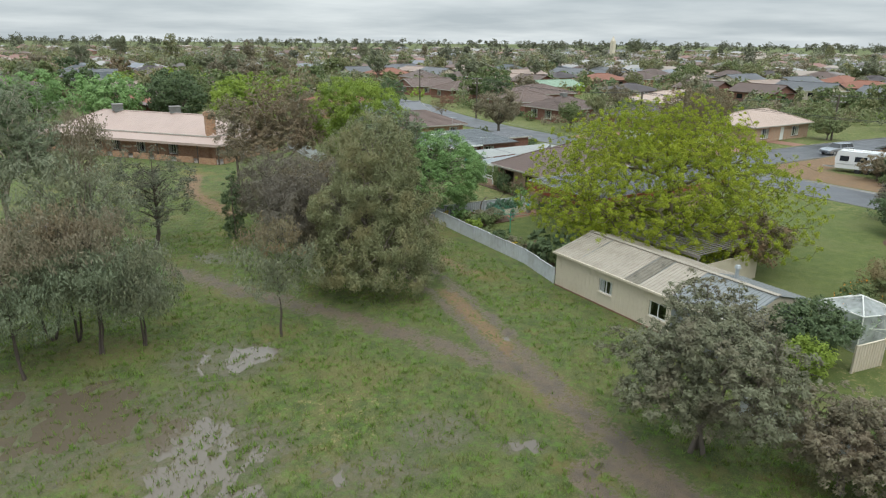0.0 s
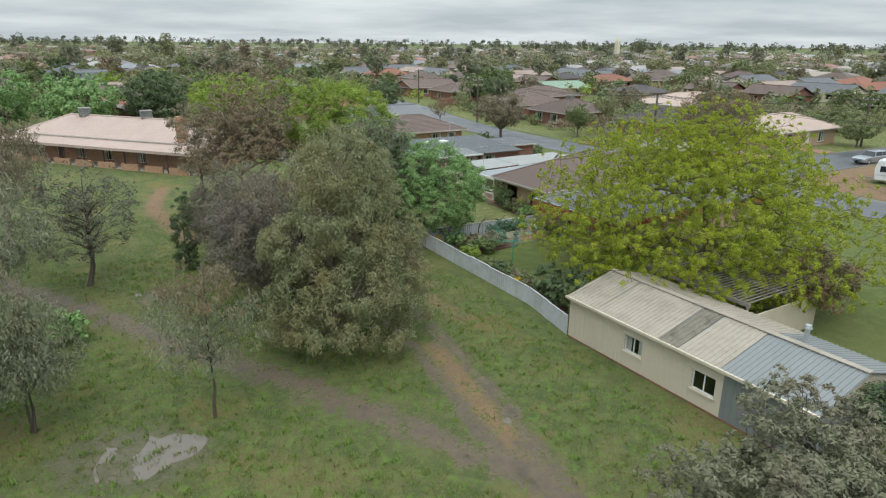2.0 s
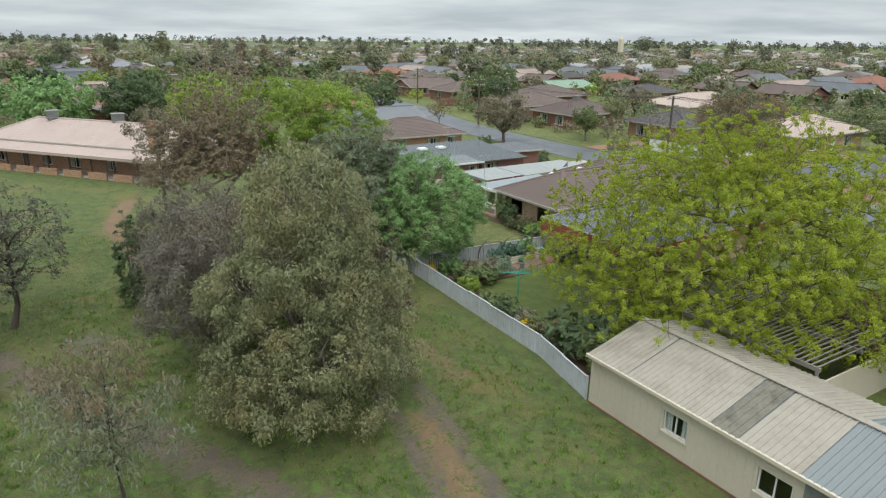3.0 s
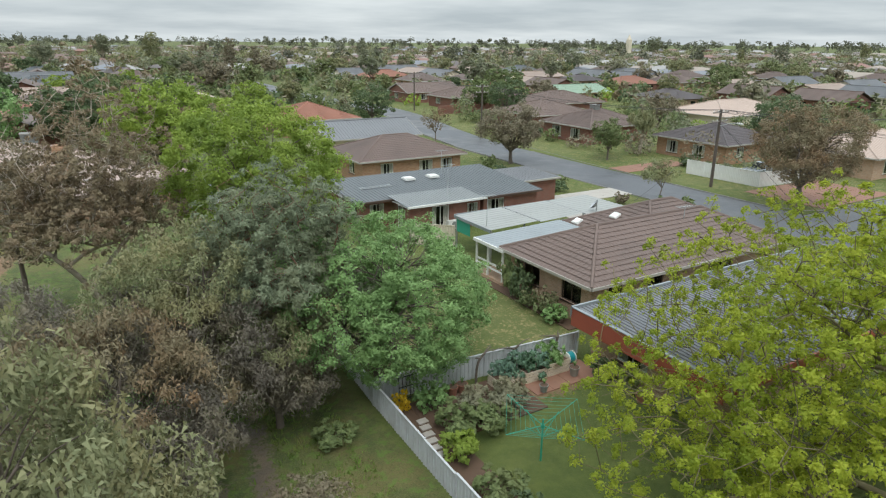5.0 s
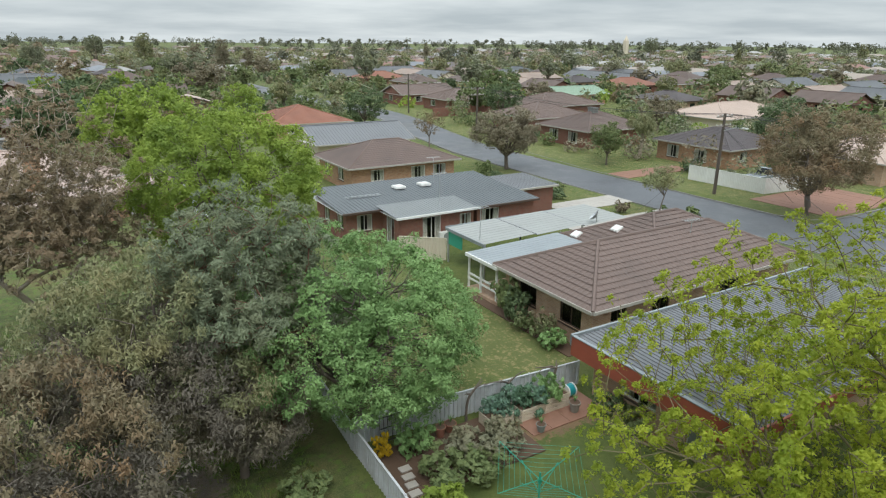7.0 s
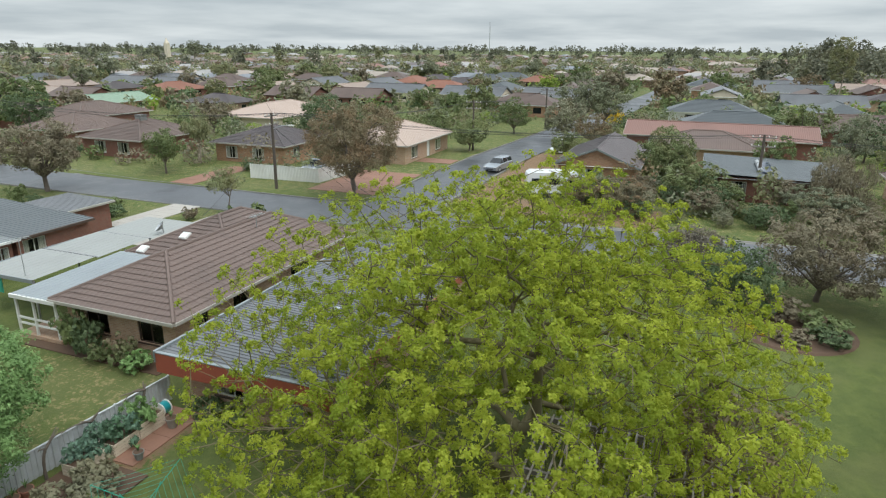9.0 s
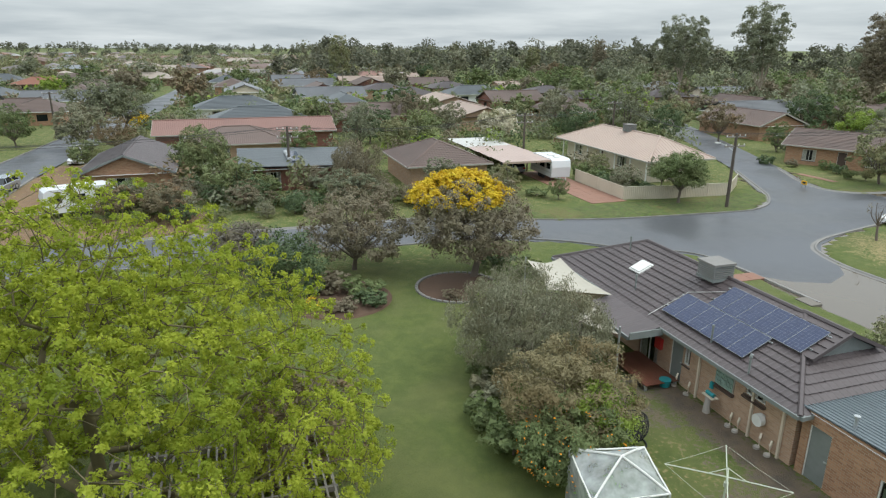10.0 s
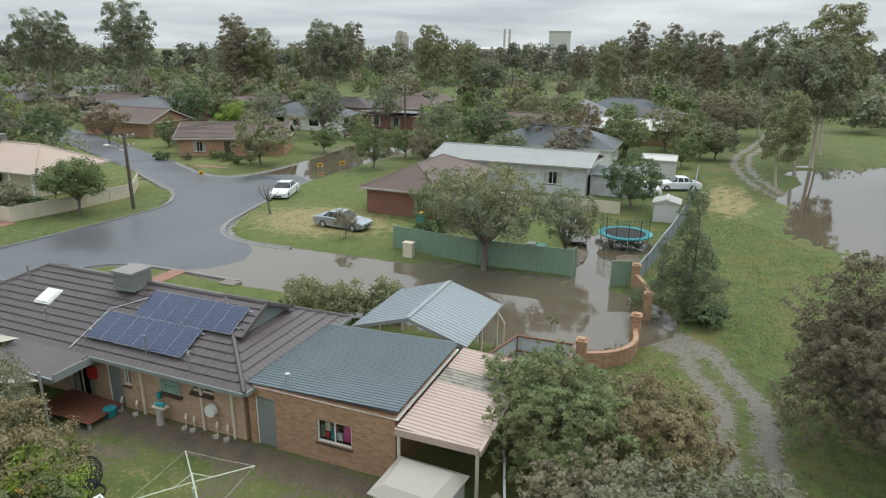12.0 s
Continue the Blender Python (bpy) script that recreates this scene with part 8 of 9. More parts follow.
tries = 0
while len(placed) < 190 and tries < 9000:
    tries += 1
    x, y = trng.uniform(-140, 290), trng.uniform(-130, 290)
    d = math.hypot(x - 10, y - 10)
    if d > 285 or (x < 13 and y < 100) or (x < 48 and y < 112) or (x < 52 and y < 10) or not clear_of_streets(x, y, 2.5) or taken(x, y, 2.2):
        continue
    if any(abs(x - a) < 9 and abs(y - b) < 7 for a, b in spots) or any(math.hypot(x - a, y - b) < 4.0 for a, b in placed):
        continue
    put_tree(x, y)
for x, y, s in ((40.2, -91.7, 0.9), (36.0, -98.9, 0.7), (53.0, -75.4, 0.55), (55.6, -99.9, 0.9), (40.8, -66.8, 0.8), (13.6, -89.4, 0.9), (9.3, -58.7, 0.75), (2.0, -92.4, 0.8), (33, -74, 0.7), (38, -80, 0.8), (20, -76, 0.6), (24, -84, 0.9), (30, -93, 0.8), (16, -98, 0.7), (56.0, -90.0, 0.6), (62, -90, 0.9), (70, -82, 0.8), (76, -70, 0.6), (80, -52, 0.6), (86, -58, 0.9), (94, -48, 0.8), (92, -56, 0.7), (56.5, -63.5, 0.2), (59, -34, 0.45), (67, -35.5, 0.4), (58.6, -38, 0.4), (64, -16, 0.4), (104.6, 23.5, 1.0), (115, 22.6, 1.1), (89, 33.8, 0.75), (110, 33, 0.85), (6, -84, 0.6), (4, -92, 0.7), (9, -98, 0.9), (2, -112, 1.0), (14, -92, 0.9), (6, -105, 0.8), (-1, -118, 1.1), (18, -118, 0.9), (27, -77, 0.7), (36, -72, 0.6), (19, -80, 0.7), (33, -88, 0.9), (41, -76, 0.6), (24, -95, 0.8), (46, -99, 0.8), (31, -108, 1.0), (36, -114, 1.1), (27, -112, 0.9), (22, -104, 0.8), (38, -122, 1.1), (30, -120, 1.0), (72, -88, 0.8), (80, -92, 0.9), (88, -70, 0.8), (95, -66, 0.9), (100, -58, 1.0), (62, -22, 0.45), (58, -26, 0.35), (83, -4, 0.7), (86, -12, 0.8), (90, -18, 0.7), (94, -22, 0.9), (88, 20, 0.6), (97, 18, 0.7)):
    put_tree(x, y, s, s)
plant("tree", NAMES["wattle"] + " by the side street", FINE[7][1], 127.3, 18.7, 0.6, group="suburb trees", z=0.0)

grng = random.Random(8)
for x, y, k, s in ((150.9, -109.6, 0, 1.12), (123.6, -109.2, 2, 1.02), (86.1, -132.7, 0, 0.98), (105.9, -131.5, 1, 0.8), (69.7, -153.3, 1, 0.85), (84.1, -126.2, 2, 0.85), (110, -128.9, 3, 0.75), (27.8, -165.3, 1, 0.7), (55.6, -159.2, 0, 0.6), (-6.8, -84.0, 0, 0.82), (-9.5, -92.0, 1, 0.85), (-5.0, -126.1, 2, 0.8), (-12, -104, 3, 0.7), (47.2, 231.5, 3, 0.47), (57.5, 240.3, 3, 0.52), (70.9, 257.5, 3, 0.42), (44.3, 328.6, 1, 0.71), (29.9, 405.6, 0, 0.79), (388.0, 348.5, 0, 0.9), (389.5, 277.2, 1, 0.45), (477.7, 245.7, 1, 0.62), (147.3, 329.8, 2, 0.57), (228.6, 400.0, 3, 0.46), (2.2, 287.3, 0, 0.63), (17.1, -190.7, 1, 0.75), (2.8, -178, 0, 0.7), (220, -31.5, 1, 0.75), (-4, -72, 1, 0.45)):
    plant("gum_tree", "tall gum tree with pale trunk and airy grey-green crown", GUMS[k], x, y, s, grng.uniform(0, 360), group="tall gums", z=0.0)
for _ in range(36):
    a, r = radians(grng.uniform(-122, -22)), grng.uniform(150, 300)
    x, y = 10 + math.cos(a) * r, math.sin(a) * r
    if r < 235 and y > -120 or clear_of_streets(x, y, 5) is False:
        continue
    plant("gum_tree", "tall gum tree in the river woodland", GUMS[grng.randrange(4)], x, y, grng.uniform(0.55, 0.9), grng.uniform(0, 360), group="tall gums", z=0.0)


def woodland(name, label, n, a0, a1, r0, r1, tall, wide, leaves, size, material, seed, power=1.0, boughs=6):
    """Far trees: each an uneven crown of leafy boughs."""
    rng = np.random.default_rng(seed)
    a, r = np.radians(rng.uniform(a0, a1, n)), r0 + (r1 - r0) * rng.uniform(0, 1, n) ** power
    x, y = 10 + np.cos(a) * r, 10 + np.sin(a) * r
    ok = np.minimum.reduce([near_line(x, y, line) - half for line, half in STREETS]) > 5
    x, y, r = x[ok], y[ok], r[ok]
    n = len(x)
    h, w = rng.uniform(0.5, 1.1, n) * tall, wide * rng.uniform(0.6, 1.3, n) * (r / r0) ** 0.45
    up = rng.uniform(0.22, 0.84, (n, boughs))
    turn, out = rng.uniform(0, 6.283, (n, boughs)), rng.uniform(0.1, 0.75, (n, boughs)) * np.sin(np.pi * np.clip(up + 0.1, 0, 1)) * w[:, None]
    br = rng.uniform(0.32, 0.6, (n, boughs)) * w[:, None]
    c = np.stack([x[:, None] + np.cos(turn) * out, y[:, None] + np.sin(turn) * out, h[:, None] * up], -1).reshape(-1, 3)
    br = br.reshape(-1)
    d = rng.normal(0, 1, (len(c), leaves // boughs, 3)) + np.array([0, 0, 0.35])
    d /= np.linalg.norm(d, axis=2, keepdims=True)
    p = c[:, None] + d * br[:, None, None] * np.array([1, 1, 0.85]) * rng.uniform(0.55, 1.08, (*d.shape[:2], 1))
    p[..., 2] = np.maximum(p[..., 2], 0.2)
    me = leaf_mesh(name, rng, p.reshape(-1, 3), d.reshape(-1, 3), 1, 0.05, (size, size * 0.8), material)
    return single(name, me, None, label, "trees", kind="stuff")


D = LEAF
for label, *rest in (
    ("olive-green tree tops between the far roofs", 1300, -20, 130, 262, 760, 6.5, 4.2, 81, 1.0, D["olive"], 41, 1.2, 3),
    ("brown-green tree tops between the far roofs", 1000, -20, 130, 262, 900, 6.0, 4.2, 81, 1.0, D["brown"], 42, 1.2, 3),
    ("grey-green tree tops of the far suburb", 1000, -20, 130, 262, 1000, 7.5, 4.2, 81, 1.0, D["gum"], 43, 1.2, 3),
    ("tall dark trees standing over the far roofs", 70, -16, 130, 330, 900, 15, 5.5, 240, 1.2, D["dull"], 50, 1.0, 5),
    ("hazy tree line on the horizon", 1100, -30, 140, 950, 2300, 19, 9, 72, 2.4, D["dull"], 44, 1.0, 3),
):
    woodland("distant_trees", label, *rest)
for label, *rest in (
    ("dense grey-green gum woodland along the river", 330, -130, -8, 290, 440, 20, 6.5, 300, 1.05, D["dull"], 45),
    ("brown-green gum woodland along the river", 200, -130, -8, 270, 420, 18, 6.0, 300, 1.0, D["brushy"], 51),
    ("dark gum woodland behind the houses", 200, -130, -5, 250, 420, 15, 6.0, 270, 1.05, D["dull"], 46),
    ("rounded trees and scrub before the gums", 150, -118, -24, 150, 300, 7.5, 3.8, 250, 0.68, D["mid"], 47),
    ("brown-green trees before the gums", 130, -118, -24, 150, 300, 7.5, 3.8, 250, 0.68, D["brown"], 57),
    ("grey-green trees before the gums", 120, -114, -30, 140, 280, 9, 4.0, 280, 0.68, D["gum"], 58),
    ("trees beyond the pond", 230, -168, -122, 240, 440, 15, 5.5, 200, 1.3, D["gum"], 48),
):
    woodland("river_woodland", label, *rest)
woodland("far_trees", "trees beyond the field", 400, 125, 185, 150, 700, 9, 4.5, 48, 1.8, D["gum"], 49)


def thicket(name, label, n, lf, seed):
    """Garden growth between the nearer houses."""
    rng = np.random.default_rng(seed)
    x, y = rng.uniform(-130, 270, n), rng.uniform(-125, 270, n)
    d = np.hypot(x - 10, y - 10)
    ok = (d < 275) & ~((x < 48) & (y < 112) & (y > -75)) & ~((x < 14) & (y < 100)) & ~((x < 66) & (y < -60) & (rng.uniform(0, 1, n) < 0.5))
    ok &= np.minimum.reduce([near_line(x, y, line) - half for line, half in STREETS]) > 4
    for a, b in spots:
        ok &= ~((np.abs(x - a) < 8.5) & (np.abs(y - b) < 7))
    for a, b, c, e in FEET:
        ok &= ~((x > a - 2.3) & (x < b + 2.3) & (y > c - 2.3) & (y < e + 2.3))
    for a, b, c, e in KEEP_OPEN:
        ok &= ~((x > a) & (x < b) & (y > c) & (y < e))
    ok &= ~((x > 38) & (x < 57) & (y > -66) & (y < -6)) & ~((x > 54) & (x < 72) & (y > -50) & (y < -9)) & ~((x > 36) & (x < 72) & (y > -70) & (y < -52))
    x, y = x[ok], y[ok]
    for close in (True, False):
        mine = (np.hypot(x - 10, y) < 130) == close
        clumps(name, label, rng, x[mine], y[mine], 190 if close else 45, (0.34, 0.24) if close else (0.85, 0.6), lf)


def clumps(name, label, rng, x, y, leaves, size, lf):
    n = len(x)
    h, w = rng.uniform(0.9, 4.6, n), rng.uniform(1.0, 2.6, n)
    v = rng.normal(0, 1, (n, leaves, 3))
    v /= np.linalg.norm(v, axis=2, keepdims=True)
    c = np.stack([x, y, h * 0.5], -1)[:, None] + v * np.stack([w, w, h * 0.5], -1)[:, None] * rng.uniform(0.62, 1.05, (n, leaves, 1))
    c[..., 2] = np.maximum(c[..., 2], 0.1)
    single(name, leaf_mesh(name, rng, c.reshape(-1, 3), v.reshape(-1, 3), 1, 0.1, size, LEAF[lf]), None, label, "shrubs", kind="stuff")


front_rng = random.Random(19)
for _ in range(90):
    x, y = front_rng.uniform(58.5, 68.5), front_rng.uniform(-26, 14)
    if any(a - 1.2 < x < b + 1.2 and c - 1.2 < y < d + 1.2 for a, b, c, d in FEET) or -34 < y < -12.5 and x > 60 or -34 < y < -26:
        continue
    k, s = front_rng.choice((0, 1, 4, 5, 6, 9, 2, 4)), front_rng.uniform(0.14, 0.42)
    plant("shrub", NAMES[FINE[k][0]].replace(" tree", " shrub") + " in a front garden bed", FINE[k][1], x, y, (s * 1.3, s * 1.3, s), front_rng.uniform(0, 360), "shrub", "front garden shrubs", z=0.0)
for lf, n, seed in (("mid", 1500, 71), ("dark", 1000, 72), ("brown", 1100, 73), ("gum", 1200, 74), ("lime", 300, 75), ("rust", 400, 76), ("fresh", 1000, 77), ("olive", 900, 78)):
    thicket("garden_growth", "mixed hedges and shrubs filling the back gardens", n, lf, seed)

# works on the skyline, and a tall mast and water tower
works = thing("factory", "pale long factory hall on the skyline", "factory", 298, -857, rz=16)
part("hall", Geo().box(-34, 34, -12, 12, 0, 14.5), M["beige_metal"], works)
part("roof", Geo().add([(-35, -13, 14.5), (35, -13, 14.5), (35, 13, 14.5), (-35, 13, 14.5), (-35, 0, 17), (35, 0, 17)], ((0, 1, 5, 4), (2, 3, 4, 5), (3, 0, 4), (1, 2, 5))), M["white_metal"], works)
block = thing("factory", "square white works building over the trees", "factory", 197, -885, rz=12)
part("body", Geo().box(-14, 14, -10, 10, 0, 36), M["white_metal"], block)
part("parapet", Geo().box(-14.5, 14.5, -10.5, 10.5, 36, 38), M["concrete"], block)
for k in (0, 7):
    st = thing("chimney_stack", "tall thin pale works chimney on the skyline", "chimney", 261 + k, -868, group="works chimneys")
    part("shaft", Geo().tube([(0, 0, 0), (0, 0, 40)], (1.7, 1.3), 10), M["concrete"], st)
silo = thing("silo_tower", "stout brownish silo tower over the trees", "silo", 309, -637)
part("body", Geo().tube([(-3, 0, 0), (-3, 0, 27)], (4, 4), 14).tube([(4, 0, 0), (4, 0, 27)], (4, 4), 14), M["concrete"], silo)
part("head_house", Geo().box(-4, 5, -3.4, 3.4, 27, 30.5).box(0, 4, -2.6, 2.6, 30.5, 32), M["concrete"], silo)
wt = thing("church_tower", "slim pale church tower far off", "tower", 505, 485)
part("shaft", Geo().box(-2, 2, -2, 2, 0, 16), M["cream"], wt)
part("spire", Geo().tube([(0, 0, 16), (0, 0, 21)], (2.4, 0.2), 8), M["cream"], wt)
mast = thing("radio_mast", "thin radio mast on the horizon", "mast", 590, 190)
part("mast_shaft", Geo().tube([(0, 0, 0), (0, 0, 36)], (0.5, 0.3), 6), M["steel"], mast)


# ---- poles and wires ----
def power_pole(x, y, high, lamp=False, turn=0.0):
    p = thing("power_pole", "dark timber power pole with a crossarm" + (" and street lamp" if lamp else ""), "power pole", x, y, 0, turn, "power poles")
    part("pole", Geo().tube([(0, 0, -0.2), (0, 0, high)], (0.17, 0.12), 8), M["pole"], p)
    for z in (high - 0.35, high - 1.2):
        arm = part("crossarm", Geo().box(-1.1, 1.1, -0.06, 0.06, z, z + 0.12), M["timber"], p)
        for k in (-1.0, -0.4, 0.4, 1.0):
            part("insulator", Geo().tube([(k, 0, z + 0.12), (k, 0, z + 0.26)], (0.05, 0.04), 6), M["white"], arm)
    if lamp:
        part("lamp_arm", Geo().tube([(0, 0, high - 1.6), (0, -1.2, high - 1.2), (0, -2.0, high - 1.15)], (0.04, 0.035, 0.03), 6), M["steel"], p)
        part("lamp_head", Geo().box(-0.12, 0.12, -2.5, -1.95, high - 1.2, high - 1.08), M["white"], p)
    return p


def wire(a, b, sag=0.7):
    a, b = Vector(a), Vector(b)
    pts = [a.lerp(b, t) - Vector((0, 0, sag * 4 * t * (1 - t))) for t in np.linspace(0, 1, 11)]
    single("power_wire", Geo().tube(pts, [0.016] * 11, 4), M["cable"], "thin black overhead wire between poles", "wire", "wires")


POLES = [(57.3, 43.6, 7.7), (56.9, 84.0, 7.7), (66.0, 122.0, 7.7), (72.1, -1.9, 6.2), (50.9, -39.7, 6.8), (48.1, -91.4, 8.8), (46.6, -146.6, 8.8), (90.0, 33.6, 7.0), (122.0, 30.5, 7.0), (84.0, -48.0, 7.0), (76, -30.5, 6.5)]
for n, (x, y, h) in enumerate(POLES):
    power_pole(x, y, h, n in (0, 4), 0 if n in (0, 1, 2, 5, 6) else 90)
for i, j in ((0, 1), (1, 2), (0, 7), (7, 8), (0, 3), (3, 10), (10, 9), (4, 9), (4, 5), (5, 6)):
    for k in (-1.0, 0.4, 1.0):
        (x0, y0, h0), (x1, y1, h1) = POLES[i], POLES[j]
        wire((x0 + k, y0, h0 - 0.1), (x1 + k, y1, h1 - 0.1), 0.9)
wire((57.3, 43.6, 6.4), (36.0, 34.0, 3.2), 0.5)
wire((57.3, 43.6, 6.4), (60.5, 37.5, 0.0), 0.0)
wire((57.3, 43.6, 6.4), (37.0, 16.5, 3.0), 0.5)
for x, y, h in ((33.0, 27.4, 2.2), (27.0, 44.5, 2.4), (24.8, 36.0, 2.0), (30.0, 50.5, 2.4)):
    an = thing("antenna", "thin television antenna mast on a roof", "antenna", x, y, 2.4, group="antennas")
    part("mast", Geo().tube([(0, 0, 0), (0, 0, h)], (0.025, 0.02), 6), M["steel"], an)
    part("boom", Geo().beam((-0.6, 0, h), (0.6, 0, h), 0.03), M["steel"], an)
    for k in range(5):
        part("element", Geo().beam((-0.5 + k * 0.25, -0.3, h), (-0.5 + k * 0.25, 0.3, h), 0.02), M["steel"], an)
dish = thing("satellite_dish", "small grey satellite dish on the carport roof", "satellite dish", 33.6, 35.2, 2.5)
part("bowl", Geo().tube([(0, 0, 0.35), (-0.08, 0.1, 0.42), (-0.14, 0.16, 0.5)], (0.05, 0.3, 0.42), 12, cap=False), M["steel"], dish)
part("stand", Geo().tube([(0, 0, 0), (0, 0, 0.4)], (0.03, 0.03), 6), M["steel"], dish)


# ---- vehicles ----
def car(x, y, turn, paint, label, long=4.7, kind="sedan", z=-0.03):
    """Side profile swept across the width, the cabin narrower; wheels, glass, lamps."""
    c = thing("car", label, "car", x, y, z, turn, "parked cars")
    L = long / 2
    body = [(-L, 0.35), (-L, 0.78), (-L * 0.93, 0.92), (-L * 0.60, 0.98), (L * 0.40, 0.95), (L * 0.90, 0.82), (L, 0.66), (L, 0.32), (L * 0.8, 0.24), (-L * 0.85, 0.24)]
    geo = Geo()
    rows = [(-0.86, 0.97), (-0.80, 1.0), (0.80, 1.0), (0.86, 0.97)]
    for k, (w, s) in enumerate(rows):
        geo.v += [(px * s, w, pz if k in (1, 2) else 0.24 + (pz - 0.24) * 0.93) for px, pz in body]
    n = len(body)
    for k in range(3):
        geo.f += [(k * n + i, k * n + (i + 1) % n, (k + 1) * n + (i + 1) % n, (k + 1) * n + i) for i in range(n)]
    geo.f += [tuple(range(n)), tuple(range(3 * n, 4 * n))[::-1]]
    part("body", geo, paint, c)
    back = {"sedan": (-0.62, -0.36), "wagon": (-0.96, -0.88), "van": (-0.97, -0.93), "ute": (-0.12, -0.02)}[kind]
    top = {"sedan": 1.42, "wagon": 1.47, "van": 1.95, "ute": 1.6}[kind]
    front = {"van": (0.72, 0.5)}.get(kind, (0.42, 0.1))
    cab = [(back[0] * L, 0.93), (back[1] * L, top - 0.03), (front[1] * L, top), (front[0] * L, 0.92)]
    lo = [(px, -0.76, pz) for px, pz in cab[:1]] + [(px, -0.6, pz) for px, pz in cab[1:3]] + [(cab[3][0], -0.76, cab[3][1])]
    hi = [(px, -py, pz) for px, py, pz in lo]
    part("cabin_glass", Geo().add(lo + hi, ((0, 1, 2, 3), (7, 6, 5, 4), (0, 4, 5, 1), (2, 6, 7, 3))), M["car_glass"], c)
    part("roof", Geo().add([(back[1] * L - 0.05, -0.62, top - 0.04), (front[1] * L + 0.05, -0.62, top - 0.01), (front[1] * L + 0.05, 0.62, top - 0.01), (back[1] * L - 0.05, 0.62, top - 0.04), (back[1] * L + 0.1, -0.5, top + 0.03), (front[1] * L - 0.1, -0.5, top + 0.04), (front[1] * L - 0.1, 0.5, top + 0.04), (back[1] * L + 0.1, 0.5, top + 0.03)],
         ((4, 5, 6, 7), (0, 1, 5, 4), (1, 2, 6, 5), (2, 3, 7, 6), (3, 0, 4, 7))), paint, c)
    for sy in (-1, 1):
        for px in (back[1] * L, (back[1] + front[1]) / 2 * L, front[1] * L):
            part("pillar", Geo().beam((px, sy * 0.61, top - 0.02), (px * 1.0 + (0.12 if px > 0.1 else -0.1), sy * 0.775, 0.94), 0.06), paint, c)
        part("headlamp", Geo().box(L * 0.955, L * 1.0, sy * 0.66 - 0.15, sy * 0.66 + 0.12, 0.58, 0.70), M["lamp"], c)
        part("tail_lamp", Geo().box(-L * 1.005, -L * 0.98, sy * 0.66 - 0.13, sy * 0.66 + 0.13, 0.66, 0.82), M["tail"], c)
        for px in (-0.58 * L, 0.62 * L):
            w = part("wheel", Geo().tube([(px, sy * 0.66, 0.32), (px, sy * 0.88, 0.32)], (0.32, 0.32), 16), M["black"], c)
            part("rim", Geo().tube([(px, sy * 0.87, 0.32), (px, sy * 0.895, 0.32)], (0.2, 0.19), 12), M["steel"], w)
    part("windscreen_trim", Geo().box(L * 0.985, L * 1.012, -0.4, 0.4, 0.36, 0.5), M["black"], c)
    return c


car(77.0, 25.9, 172, M["car_silver"], "silver station wagon parked on the side street", 4.8, "wagon")
car(93.6, 22.0, 180, M["car_white"], "white van parked up the side street", 4.9, "van")
car(30.4, -41.9, 176, M["car_silver"], "silver sedan parked on the wet lawn", 4.8, z=0.02)
car(41.9, -50.1, 108, M["car_white"], "white sedan parked beside the verge", 4.6)
car(12.4, -46.6, -70, M["car_white"], "white four-wheel drive parked in the muddy yard", 4.6, "wagon", z=0.0)
car(5.7, -69.4, 20, M["car_white"], "white sedan parked by the lane fence", 4.5, z=0.03)
car(9.3, -64.6, 10, M["car_white"], "white sedan under the lean-to", 4.4, z=0.03)
car(73.0, -27.6, 0, M["car_silver"], "silver car under the flat carport", 4.4, "wagon", z=0.03)
car(66.5, 44.6, 0, M["car_silver"], "grey ute behind the white corner fence", 4.8, "ute", z=0.03)
car(-22.0, 96.5, 30, M["car_white"], "white car parked among trees", 4.5, "wagon", z=0.03)


def caravan(x, y, turn):
    c = thing("caravan", "white caravan parked on a paved drive", "caravan", x, y, 0.03, turn, "caravans")
    side = [(-2.9, 0.5), (-2.9, 1.5), (-2.6, 2.35), (-2.2, 2.5), (2.4, 2.5), (2.75, 2.3), (2.9, 1.6), (2.75, 0.5)]
    n = len(side)
    geo = Geo()
    geo.v = [(px, -1.1, pz) for px, pz in side] + [(px, 1.1, pz) for px, pz in side]
    geo.f = [(i, (i + 1) % n, n + (i + 1) % n, n + i) for i in range(n)] + [tuple(range(n))[::-1], tuple(range(n, 2 * n))]
    part("body", geo, M["car_white"], c)
    for sy in (-1, 1):
        for a, b in ((-2.2, -1.1), (-0.3, 0.9), (1.5, 2.4)):
            part("window", Geo().box(a, b, sy * 1.1 - 0.02, sy * 1.1 + 0.02, 1.35, 1.95), M["car_glass"], c)
        part("stripe", Geo().box(-2.8, 2.7, sy * 1.1 - 0.008, sy * 1.1 + 0.008, 0.95, 1.05), M["steel"], c)
        for px in (-0.45, 0.4):
            part("wheel", Geo().tube([(px, sy * 0.9, 0.34), (px, sy * 1.08, 0.34)], (0.34, 0.34), 14), M["black"], c)
    part("rear_window", Geo().box(-2.93, -2.88, -0.7, 0.7, 1.3, 1.9), M["car_glass"], c)
    part("spare_wheel", Geo().tube([(-3.1, 0, 0.9), (-2.92, 0, 0.9)], (0.34, 0.34), 14), M["black"], c)
    part("roof_hatch", Geo().box(-0.4, 0.4, -0.3, 0.3, 2.5, 2.6).box(1.2, 1.8, -0.3, 0.3, 2.5, 2.62), M["white"], c)
    part("drawbar", Geo().beam((2.75, -0.6, 0.45), (4.1, 0, 0.45), 0.08).beam((2.75, 0.6, 0.45), (4.1, 0, 0.45), 0.08), M["steel"], c)
    return c


